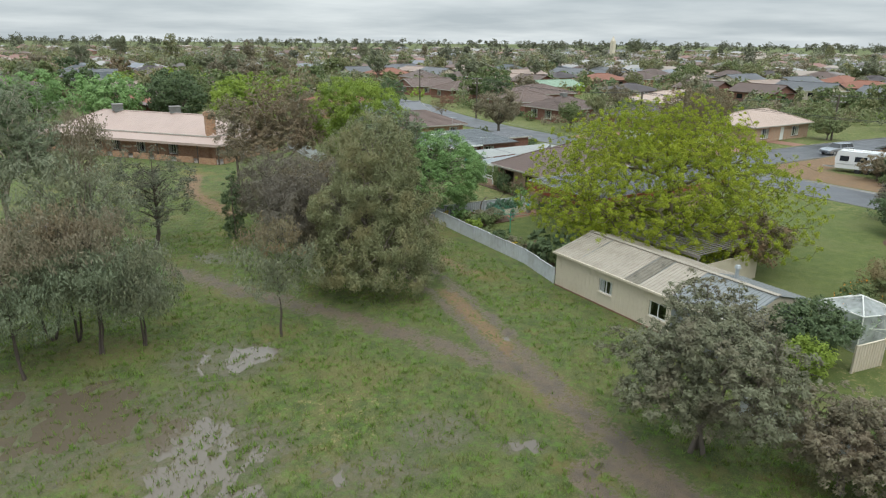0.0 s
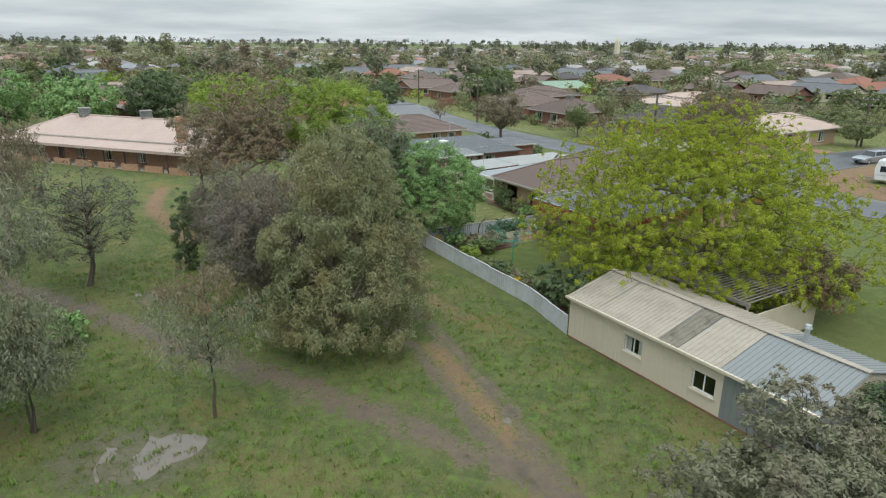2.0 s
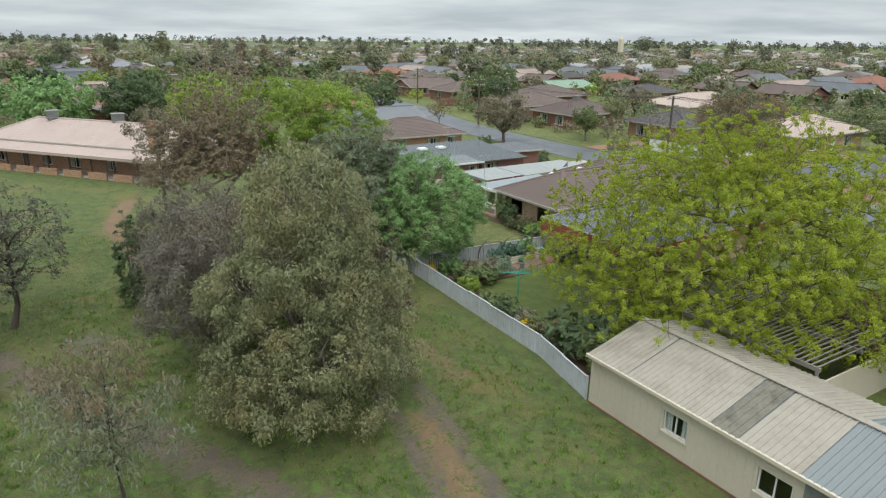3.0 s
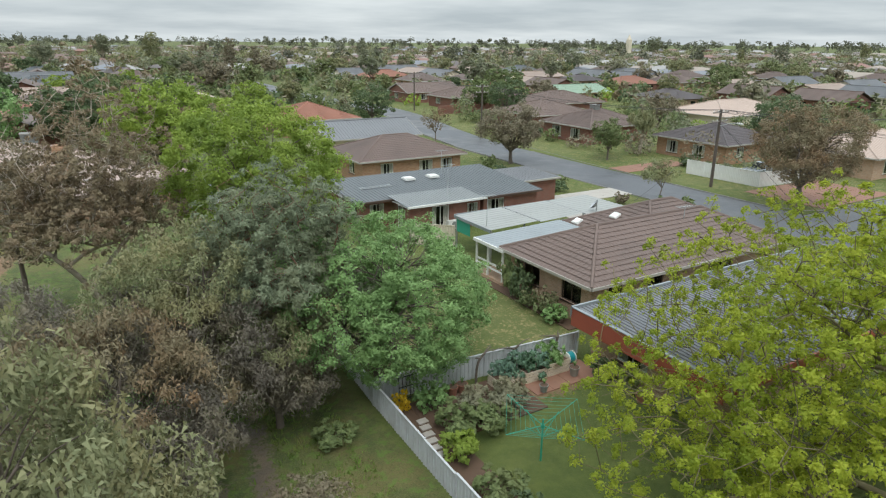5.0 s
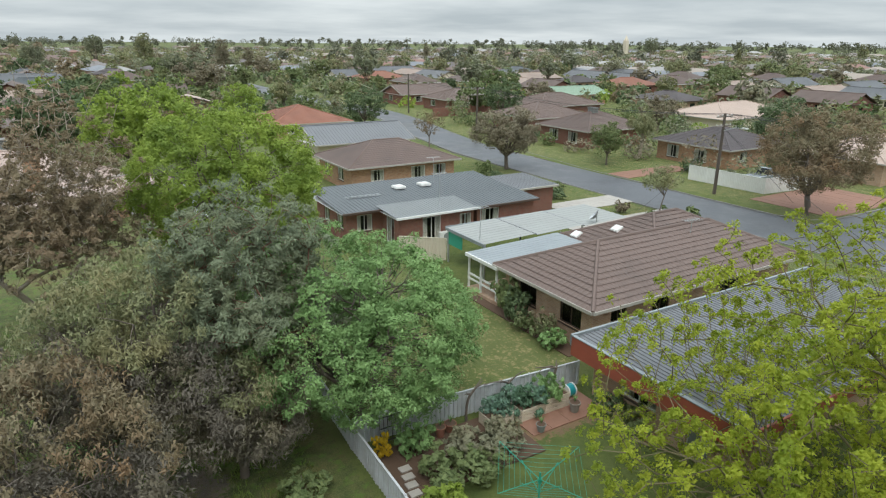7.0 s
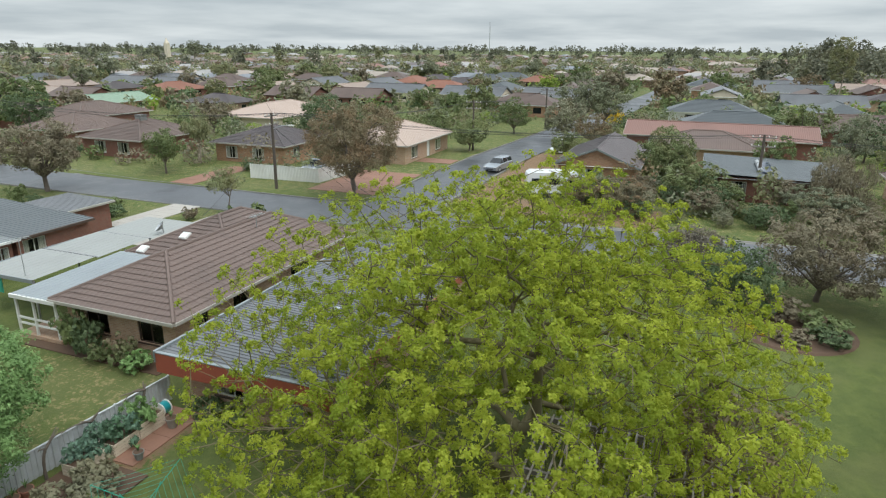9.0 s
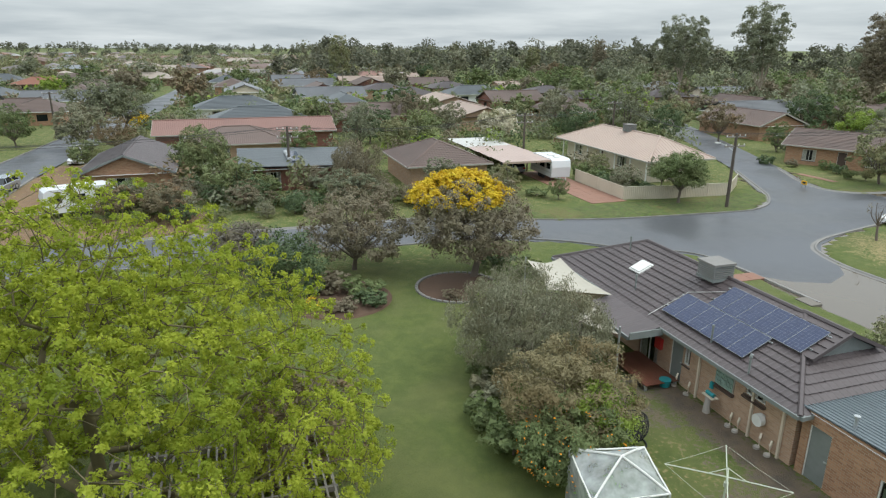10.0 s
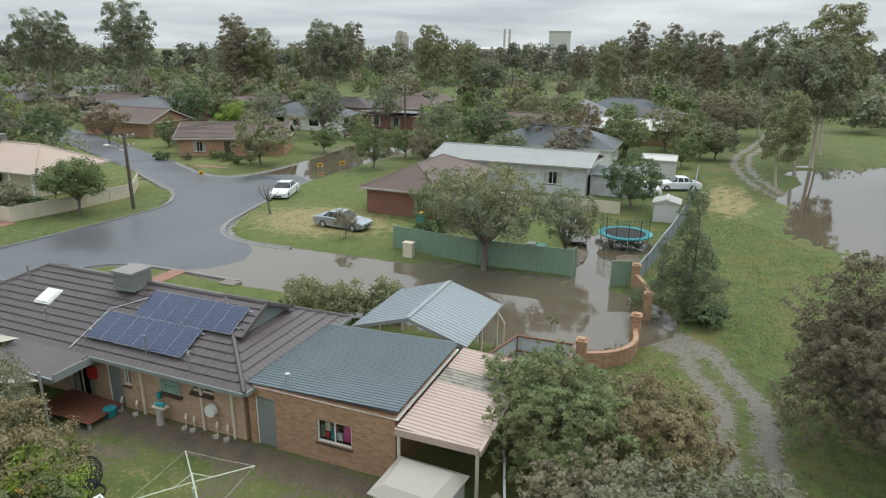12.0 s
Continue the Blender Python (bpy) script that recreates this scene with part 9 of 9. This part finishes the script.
caravan(68.6, -30.4, 178)
caravan(65.2, 16.6, 111)

# ---- drives, paths and garden edges ----
for x0, x1, y0, y1, mat, what in (
    (55.5, 72.0, -32.0, -28.2, "paving", "wet red-brown paved drive"), (40.0, 48.0, 45.2, 48.2, "concrete", "pale concrete drive"), (36.8, 48.0, 39.2, 42.0, "concrete", "pale concrete drive beside the carport"),
    (58.4, 70.0, 32.9, 40.6, "paving", "red-brown gravel corner by the white fence"), (55.6, 66.0, 53.0, 56.0, "paving", "wet paved drive"), (78.0, 81.0, 32.4, 37.2, "paving", "paved drive across the verge"),
    (17.0, 20.6, 20.9, 22.6, "paving", "red brick paving behind the planters"),
    (22.3, 23.2, 25.0, 33.4, "soil", "narrow garden bed against the wall"), (11.1, 16.8, 20.0, 22.9, "soil", "dug garden bed inside the fence"), (11.1, 12.6, 8.0, 20.0, "soil", "narrow bed along the fence"), (57.0, 62.0, -60.0, -59.2, "paving", "brown brick footpath to the house"),
    (29.5, 30.7, -28.0, -27.2, "lane", "grey concrete pad on the verge"), (34.0, 35.2, -28.2, -22.5, "paving", "brown path across the verge"),
):
    g = Geo()
    n, m = max(1, int((x1 - x0) / 0.9)), max(1, int((y1 - y0) / 0.9))
    for i, j in product(range(n), range(m)):
        xa, xb, ya, yb = x0 + (x1 - x0) * i / n, x0 + (x1 - x0) * (i + 1) / n, y0 + (y1 - y0) * j / m, y0 + (y1 - y0) * (j + 1) / m
        g.box(xa + 0.006, xb - 0.006, ya + 0.006, yb - 0.006, -0.05, 0.085 + 0.004 * ((i * 7 + j * 3) % 3)) if mat != "soil" else g.box(xa, xb, ya, yb, -0.05, 0.10 + 0.012 * ((i * 5 + j * 3) % 3))
    single("path" if mat != "soil" else "garden_bed", g, M[mat], what, "path" if mat != "soil" else "garden bed", kind="structure")
ring = thing("garden_bed", "round soil bed edged with stones under the wattle", "garden bed", 38.3, -8.9)
part("soil", Geo().tube([(0, 0, 0.0), (0, 0, 0.13)], (2.6, 2.4), 28), M["soil"], ring)
for k in range(40):
    a = k * 6.2832 / 40
    part("stone", shared_mesh("edge_stone", lambda: Geo().box(-0.08, 0.08, -0.16, 0.16, 0, 0.16).mesh("stone", M["kerb"])), None, ring).matrix_local = pose(2.6 * math.cos(a), 2.6 * math.sin(a), 0, 0, 0, math.degrees(a))
bed = thing("garden_bed", "mounded bed of low mixed plants at the lawn's edge", "garden bed", 38.6, -1.6)
part("soil", Geo().tube([(0, 0, 0), (0, 0, 0.13)], (3.2, 3.0), 26), M["soil"], bed)

# ---- shrubs and plants ----
SHRUBS = {lf: grow(300 + n, 1.2, 0.9, 0.02, 8, 75, 12, 0.14, (0.17, 0.1), lf, trunk=0.03, stems=2, fine=False) for n, lf in enumerate(("mid", "dark", "grey", "lime", "cabbage", "wattle", "brown", "flower", "ash"))}
SAY = {"mid": "leafy green garden shrub", "dark": "dark green clipped shrub", "grey": "grey-green lavender bush", "lime": "bright green low shrub", "cabbage": "blue-green vegetable plants", "wattle": "yellow flowering small shrub", "brown": "brownish small shrub", "flower": "red flowering rose bush", "ash": "fresh green shrub"}
for lf, x, y, s, h in (
    ("ash", 12.7, 22.2, 0.9, 1.0), ("mid", 12.9, 20.2, 1.3, 1.0), ("mid", 14.1, 19.9, 1.0, 0.9), ("lime", 12.0, 19.0, 0.9, 0.9), ("grey", 14.2, 21.2, 1.1, 0.8), ("grey", 15.6, 21.0, 1.0, 0.9), ("grey", 15.0, 20.4, 0.8, 0.8), ("wattle", 11.7, 22.7, 0.5, 0.7),
    ("cabbage", 17.9, 22.2, 0.9, 1.0), ("cabbage", 16.3, 22.4, 0.8, 0.9), ("cabbage", 17.1, 22.5, 0.8, 1.1), ("ash", 18.9, 22.3, 0.8, 1.2), ("dark", 20.3, 20.6, 0.8, 0.9), ("mid", 20.6, 19.4, 0.7, 0.8),
    ("mid", 12.0, 16.6, 1.1, 0.8), ("dark", 11.8, 15.1, 1.0, 1.0), ("grey", 12.2, 14.2, 0.9, 0.7), ("wattle", 11.6, 13.4, 0.7, 0.6), ("flower", 11.9, 12.6, 1.1, 0.8), ("flower", 12.4, 11.8, 0.9, 0.8), ("dark", 12.6, 10.2, 2.0, 1.9), ("mid", 12.0, 8.6, 1.3, 1.3), ("mid", 14.0, 9.6, 1.2, 1.0),
    ("mid", 22.7, 30.4, 0.9, 1.9), ("dark", 22.7, 29.4, 0.9, 1.6), ("flower", 22.3, 28.4, 0.7, 0.8), ("flower", 22.5, 27.2, 0.9, 1.2), ("ash", 22.3, 26.2, 0.9, 0.8),
    ("dark", 37.2, -3.2, 1.2, 0.7), ("brown", 36.6, -1.4, 1.2, 0.6), ("wattle", 37.4, 0.2, 0.9, 0.5), ("mid", 38.6, -3.0, 1.5, 0.9), ("brown", 40.0, -1.5, 1.6, 1.0), ("dark", 39.4, 0.6, 1.6, 1.0),
    ("mid", 36.6, -11.4, 1.3, 0.9), ("dark", 35.6, -10.6, 1.0, 0.7), ("lime", 35.4, -9.6, 0.9, 0.6), ("brown", 36.6, -8.0, 0.8, 0.5), ("mid", 23.9, -5.0, 1.2, 0.9), ("grey", 25.5, -5.8, 1.2, 0.9), ("mid", 27.1, -6.2, 1.1, 0.8), ("flower", 28.1, -6.6, 0.9, 0.6),
    ("mid", 21.6, -5.2, 1.5, 1.2), ("dark", 41.5, -12.5, 1.6, 1.0), ("mid", 38.4, -13.4, 1.5, 1.2), ("lime", 32.8, -23.8, 0.9, 0.6), ("flower", 30.0, -23.0, 0.9, 0.6), ("mid", 28.4, -23.4, 0.9, 0.6), ("grey", 26.6, -23.2, 0.9, 0.7),
    ("mid", 64.6, -34.6, 1.7, 1.4), ("dark", 62.0, -34.4, 1.7, 1.4), ("mid", 59.6, -34.6, 1.6, 1.3), ("dark", 57.8, -35.4, 1.4, 1.2), ("mid", 66.8, -33.4, 1.3, 1.5), ("mid", 61.0, -20.0, 1.6, 0.8), ("brown", 63.6, -14.6, 1.7, 1.2), ("wattle", 60.6, -12.0, 1.3, 0.6), ("mid", 60.0, -24.6, 1.4, 0.7),
    ("mid", 58.0, -62.6, 1.1, 0.9), ("dark", 60.6, -63.8, 1.2, 1.0), ("mid", 63.0, -64.8, 1.2, 1.0), ("brown", 66.0, -62.6, 1.0, 0.9), ("dark", 69.0, -61.6, 1.3, 1.2), ("mid", 40.4, 49.6, 1.4, 1.0), ("dark", 42.6, 49.8, 1.2, 0.8), ("mid", 44.6, 52.0, 1.2, 0.8), ("lime", 41.6, 52.2, 1.1, 0.7), ("brown", 44.0, 42.9, 0.9, 0.9), ("dark", 40.6, 56.4, 1.3, 1.0), ("dark", 42.2, 58.6, 1.2, 1.0), ("mid", 42.8, 61.6, 1.1, 1.4), ("mid", 41.0, 34.6, 2.4, 2.2), ("mid", 42.6, 36.6, 1.6, 1.4),
    ("dark", 22.9, -42.2, 1.4, 1.1), ("mid", 10.2, -30.0, 0.5, 0.4), ("dark", 2.4, -32.2, 1.3, 0.8), ("ash", -11.4, 18.6, 1.3, 1.4), ("mid", 1.6, 24.5, 1.8, 1.4), ("ash", 3.5, 27.5, 1.7, 1.0), ("ash", -0.5, 19.0, 1.4, 0.9), ("mid", 8.6, 22.0, 1.0, 0.6),
):
    plant("shrub", SAY[lf] + " in a wet garden", SHRUBS[lf], x, y, (s, s, h), (x * 37 + y * 91) % 360, "shrub", "garden shrubs")


# ---- yard things ----
def clothes_hoist(x, y, high, reach, material, turn, lines=6, level=False):
    h = thing("clothes_hoist", "rotary clothes hoist on a thin post on the lawn", "clothes hoist", x, y, 0.05, turn, "clothes hoists")
    part("post", Geo().tube([(0, 0, -0.1), (0, 0, high)], (0.035, 0.03), 8), material, h)
    part("hub", Geo().tube([(0, 0, high - 0.35), (0, 0, high - 0.2)], (0.07, 0.07), 8), material, h)
    tips = []
    for k in range(4):
        a = radians(90 * k)
        tip = Vector((math.cos(a) * reach, math.sin(a) * reach, high - 0.05 if level else high + 0.12))
        tips.append(tip)
        part("arm", Geo().tube([(0, 0, high - (0.02 if level else 0.25)), tip], (0.02, 0.017) if level else (0.016, 0.013), 6), material, h)
        part("brace", Geo().tube([(0, 0, high + 0.28) if level else (0, 0, high - 0.7), tip * 0.3 + Vector((0, 0, (high - 0.02) * 0.7)) if level else tip * 0.45 + Vector((0, 0, (high - 0.1) * 0.55))], (0.014, 0.014), 5), material, h)
    for i in range(lines):
        s = 1 - i * 0.13
        for k in range(4):
            a, b = tips[k], tips[(k + 1) % 4]
            pa, pb = (Vector((q.x * s, q.y * s, q.z if level else high - 0.25 + 0.37 * s)) for q in (a, b))
            part("line", Geo().tube([pa, (pa + pb) / 2 - Vector((0, 0, 0.03)), pb], (0.006, 0.006, 0.006), 4), material, h)
    return h


clothes_hoist(14.4, 17.5, 1.65, 1.75, M["green_steel"], 8, 7)
clothes_hoist(16.2, -9.5, 2.05, 1.75, M["pale_steel"], 50, 1, level=True)

netting = thing("fruit_cage", "white netting draped over a peaked frame on corner poles", "fruit cage", 17.4, -6.65, 0.05)
apex = Vector((0.05, -0.05, 2.5))
rim = [Vector(p) for p in ((0.9, -1.47, 1.95), (1.5, 0.85, 1.95), (-0.9, 1.45, 1.95), (-1.25, -0.85, 1.95))]
for k in range(4):
    a, b = rim[k], rim[(k + 1) % 4]
    mid = (a + b) / 2 + Vector((0, 0, -0.03))
    part("pole", Geo().tube([(a.x, a.y, 0), a], (0.03, 0.03), 6), M["white"], netting)
    part("rib", Geo().tube([a, a.lerp(apex, 0.5) + Vector((0, 0, 0.03)), apex], (0.035, 0.035, 0.035), 6), M["white"], netting)
    part("hoop", Geo().tube([a, mid, b], (0.03, 0.03, 0.03), 6), M["white"], netting)
    top_net, n = Geo(), 6
    for i, j in product(range(n), range(n)):
        grid = [(a.lerp(b, u)).lerp(apex, v) - Vector((0, 0, 0.22 * math.sin(math.pi * u) * (1 - v) * (0.4 + v))) for u, v in ((i / n, j / n), ((i + 1) / n, j / n), ((i + 1) / n, (j + 1) / n), (i / n, (j + 1) / n))]
        top_net.quad(*grid) if j < n - 1 else top_net.add(grid[:3], ((0, 1, 2),))
    part("roof_net", top_net, M["net"], netting, "sagging white mesh", smooth=True)
    side_net = Geo()
    for i, j in product(range(n), range(3)):
        side_net.quad(*[a.lerp(b, u) * (1 + 0.03 * math.sin(9 * u + k)) - Vector((0, 0, 1.9 * v + 0.03 * math.sin(3.14 * u))) for u, v in ((i / n, j / 3), ((i + 1) / n, j / 3), ((i + 1) / n, (j + 1) / 3), (i / n, (j + 1) / 3))])
    part("side_net", side_net, M["net"], netting, smooth=True)
plant("shrub", "green fruit bush growing inside the cage", SHRUBS["ash"], 17.4, -6.65, (1.2, 1.2, 1.3), 20, "shrub", "garden shrubs")

tr = thing("trampoline", "round trampoline with blue pad and black safety net", "trampoline", 8.4, -46.6, -0.02)
N = 28
circle = [(math.cos(i * 6.2832 / N), math.sin(i * 6.2832 / N)) for i in range(N)]
part("mat", Geo().prism([(x * 1.55, y * 1.55) for x, y in circle], 0.86, 0.88), M["black"], tr)
pad = Geo()
for (ax, ay), (bx, by) in zip(circle, circle[1:] + circle[:1]):
    pad.quad((ax * 1.52, ay * 1.52, 0.9), (bx * 1.52, by * 1.52, 0.9), (bx * 2.0, by * 2.0, 0.9), (ax * 2.0, ay * 2.0, 0.9))
    pad.quad((ax * 2.0, ay * 2.0, 0.9), (bx * 2.0, by * 2.0, 0.9), (bx * 2.0, by * 2.0, 0.82), (ax * 2.0, ay * 2.0, 0.82))
part("pad", pad, M["teal"], tr, "bright blue padded ring")
for i in range(0, N, 4):
    x, y = circle[i]
    part("leg", Geo().tube([(x * 1.8, y * 1.8, 0), (x * 1.85, y * 1.85, 0.84)], (0.03, 0.03), 6), M["steel"], tr)
for i in range(2, 13, 2):
    x, y = circle[i]
    part("net_pole", Geo().tube([(x * 1.95, y * 1.95, 0.85), (x * 1.98, y * 1.98, 2.4)], (0.025, 0.025), 6), M["black"], tr)
net = Geo()
for i in range(2, 12):
    (ax, ay), (bx, by) = circle[i], circle[i + 1]
    for k in range(11):
        z = 0.9 + k * 0.14
        net.beam((ax * 1.9, ay * 1.9, z), (bx * 1.9, by * 1.9, z), 0.012)
    for k in range(4):
        px, py = ax + (bx - ax) * k / 4, ay + (by - ay) * k / 4
        net.beam((px * 1.9, py * 1.9, 0.9), (px * 1.9, py * 1.9, 2.3), 0.012)
part("net", net, M["black"], tr)


def planter(x, y, w, d, h):
    p = thing("planter_box", "white slatted timber vegetable planter on brick paving", "planter", x, y, 0.09, group="planters")
    for k in range(4):
        z = k * h / 4
        part("slat", Geo().box(-w / 2, w / 2, -d / 2 - 0.02, -d / 2, z, z + h / 4 - 0.02), M["cream"], p)
        part("slat", Geo().box(-w / 2, w / 2, d / 2, d / 2 + 0.02, z, z + h / 4 - 0.02), M["cream"], p)
        part("slat", Geo().box(-w / 2 - 0.02, -w / 2, -d / 2, d / 2, z, z + h / 4 - 0.02), M["cream"], p)
        part("slat", Geo().box(w / 2, w / 2 + 0.02, -d / 2, d / 2, z, z + h / 4 - 0.02), M["cream"], p)
    part("soil", Geo().box(-w / 2, w / 2, -d / 2, d / 2, 0, h * 0.85), M["soil"], p)


planter(18.9, 22.2, 1.2, 0.7, 0.6)
planter(17.7, 22.2, 1.1, 0.7, 0.5)
planter(16.3, 22.3, 1.1, 0.7, 0.5)


def pot(x, y, r, h, material, label):
    p = thing("flower_pot", label, "pot", x, y, 0.1, group="pots")
    part("body", Geo().tube([(0, 0, 0), (0, 0, h * 0.85), (0, 0, h * 0.86), (0, 0, h)], (r * 0.7, r * 0.95, r * 1.08, r * 1.08), 12), material, p)
    part("soil", Geo().tube([(0, 0, h), (0, 0, h + 0.01)], (r * 0.95, r * 0.9), 12), M["soil"], p)
    for k in range(7):
        a = k * 0.9
        part("leaf", Geo().add([(0, 0, h), (0.04 * math.cos(a + 1.5), 0.04 * math.sin(a + 1.5), h + 0.12), (0.16 * math.cos(a), 0.16 * math.sin(a), h + 0.3), (-0.04 * math.cos(a + 1.5), -0.04 * math.sin(a + 1.5), h + 0.12)], ((0, 1, 2, 3),)), LEAF["ash"], p)


pot(14.0, 22.6, 0.2, 0.4, M["orange_tile"], "terracotta pot with a small plant in the garden bed")
pot(14.5, 22.7, 0.22, 0.35, M["orange_tile"], "terracotta pot with a small plant in the garden bed")
pot(19.4, 21.4, 0.22, 0.4, M["timber"], "dark plastic pot on the brick paving")
pot(17.4, 21.0, 0.18, 0.3, M["gutter"], "dark pot at the paving's edge")
pot(20.2, 18.4, 0.2, 0.35, M["orange_tile"], "terracotta pot against the tan wall")
reel = thing("hose_reel", "teal and white hose reel lying on paving", "hose reel", 20.0, 22.4, 0.1)
part("drum", Geo().tube([(-0.15, 0, 0.25), (0.15, 0, 0.25)], (0.25, 0.25), 14), M["teal"], reel)
part("side", Geo().tube([(-0.2, 0, 0.25), (-0.15, 0, 0.25)], (0.28, 0.28), 14).tube([(0.15, 0, 0.25), (0.2, 0, 0.25)], (0.28, 0.28), 14), M["white"], reel)
seat = thing("garden_gate_frame", "dark iron garden gate leaning on the fence", "gate", 12.3, 23.2, 0.1)
for k in range(6):
    part("bar", Geo().beam((-0.4 + k * 0.16, 0, 0), (-0.4 + k * 0.16, 0.1, 1.05), 0.02), M["cable"], seat)
for z in (0.1, 0.6, 1.02):
    part("rail", Geo().beam((-0.42, z * 0.1, z), (0.42, z * 0.1, z), 0.03), M["cable"], seat)
for k in range(6):
    single("stepping_stone", Geo().box(11.5 + 0.1 * k - 0.2, 11.5 + 0.1 * k + 0.2, 19.3 + 0.42 * k, 19.3 + 0.42 * k + 0.3, 0.08, 0.15), M["concrete"], "pale square stepping stone on soil", "stepping stone", "stepping stones")

# gnarled vine on the cross fence
vrng = np.random.default_rng(9)
vine = Geo()
for x in (15.4, 17.2, 19.6):
    limb(vine, (x, 23.0, 0), (x + 0.1, 22.9, 1.25), 0.06, 0.05, vrng, 6)
    for k in range(4):
        limb(vine, (x + 0.1, 22.9, 1.2), (x + vrng.uniform(-1.3, 1.3), 22.9 + vrng.uniform(-0.2, 0.2), 1.25 + vrng.uniform(0, 0.4)), 0.04, 0.015, vrng, 5, 0.2)
single("grape_vine", vine, M["bark"], "bare gnarled vine trained along the white fence", "vine")

egg = thing("hanging_chair", "black wicker egg chair on a curved stand", "chair", 21.0, -9.7, 0.05)
for q in range(18):
    a = 6.2832 * q / 18
    part("cane", Geo().tube([(0.5 * math.cos(a) * math.sin(p) , 0.5 * math.sin(a) * math.sin(p), 0.8 - 0.62 * math.cos(p)) for p in np.linspace(0.08, 2.2, 9)], [0.014] * 9, 4), M["black"], egg)
for p in np.linspace(0.25, 2.2, 12):
    part("hoop", Geo().tube([(0.5 * math.cos(a) * math.sin(p), 0.5 * math.sin(a) * math.sin(p), 0.8 - 0.62 * math.cos(p)) for a in np.linspace(0, 6.2832, 19)], [0.013 if p < 2.1 else 0.03] * 19, 4), M["black"], egg)
part("cushion", Geo().tube([(0, 0, 0.22), (0, 0, 0.3), (0, 0, 0.38)], (0.2, 0.34, 0.3), 14), M["dark"], egg)
part("stand", Geo().tube([(0.55, 0, 0), (0.72, 0, 0.9), (0.62, 0, 1.65), (0.25, 0, 2.0), (0, 0, 1.95), (0, 0, 1.45)], [0.035] * 6, 8), M["black"], egg)
part("foot", Geo().tube([(0.5 * math.cos(a), 0.5 * math.sin(a), 0.03) for a in np.linspace(0, 6.2832, 17)], [0.03] * 17, 6), M["black"], egg)

box = thing("utility_box", "cream metal utility cabinet on the wet verge", "utility box", 22.1, -36.9)
part("cabinet", Geo().box(-0.35, 0.35, -0.25, 0.25, 0, 1.05), M["cream"], box)
part("lid", Geo().box(-0.39, 0.39, -0.29, 0.29, 1.05, 1.12), M["cream"], box)
for x, y, r in ((55.9, -54.0, 0.0), (46.6, -64.0, 20.0), (45.0, -66.5, 40.0)):
    sg = thing("road_sign", "small yellow warning board on legs at the flooded street", "road sign", x, y, 0, r, "warning signs")
    part("board", Geo().box(-0.35, 0.35, -0.02, 0.02, 0.3, 0.72), M["yellow"], sg)
    part("mark", Geo().box(-0.2, 0.2, 0.021, 0.025, 0.42, 0.6), M["black"], sg)
    for k in (-0.25, 0.25):
        part("leg", Geo().beam((k, 0, 0), (k, 0, 0.4), 0.04), M["steel"], sg)
for k, (x, y, mat) in enumerate(((13.4, -40.4, "green_steel"), (14.2, -40.6, "gutter"), (25.0, -45.6, "teal"))):
    b = thing("wheelie_bin", "plastic wheelie bin standing by the fence", "bin", x, y, group="bins")
    part("bin_body", Geo().add([(-0.24, -0.26, 0.05), (0.24, -0.26, 0.05), (0.24, 0.26, 0.05), (-0.24, 0.26, 0.05), (-0.3, -0.34, 0.95), (0.3, -0.34, 0.95), (0.3, 0.34, 0.95), (-0.3, 0.34, 0.95)], ((0, 3, 2, 1), (4, 5, 6, 7), (0, 1, 5, 4), (1, 2, 6, 5), (2, 3, 7, 6), (3, 0, 4, 7))), M[mat], b)
    part("lid", Geo().box(-0.32, 0.32, -0.36, 0.36, 0.95, 1.02), M["yellow" if k == 2 else mat], b)
    for sx in (-0.22, 0.22):
        part("wheel", Geo().tube([(sx - 0.03, 0.28, 0.1), (sx + 0.03, 0.28, 0.1)], (0.1, 0.1), 10), M["black"], b)
acu = thing("air_conditioner", "white air conditioner unit on the dark brick wall", "air conditioner", 26.6, 43.1, 0.1)
part("case", Geo().box(-0.45, 0.45, -0.18, 0.14, 0.1, 0.75), M["white"], acu)
part("fan_grille", Geo().tube([(0.1, -0.2, 0.42), (0.1, -0.18, 0.42)], (0.25, 0.25), 14), M["gutter"], acu)
frame_pole = single("curved_post", Geo().tube([(11.6, -25.3, 0), (11.6, -25.3, 1.5), (11.9, -25.2, 2.0), (12.3, -25.0, 2.2)], [0.05] * 4, 8), M["cream"], "cream bent post at the carport's corner", "post")
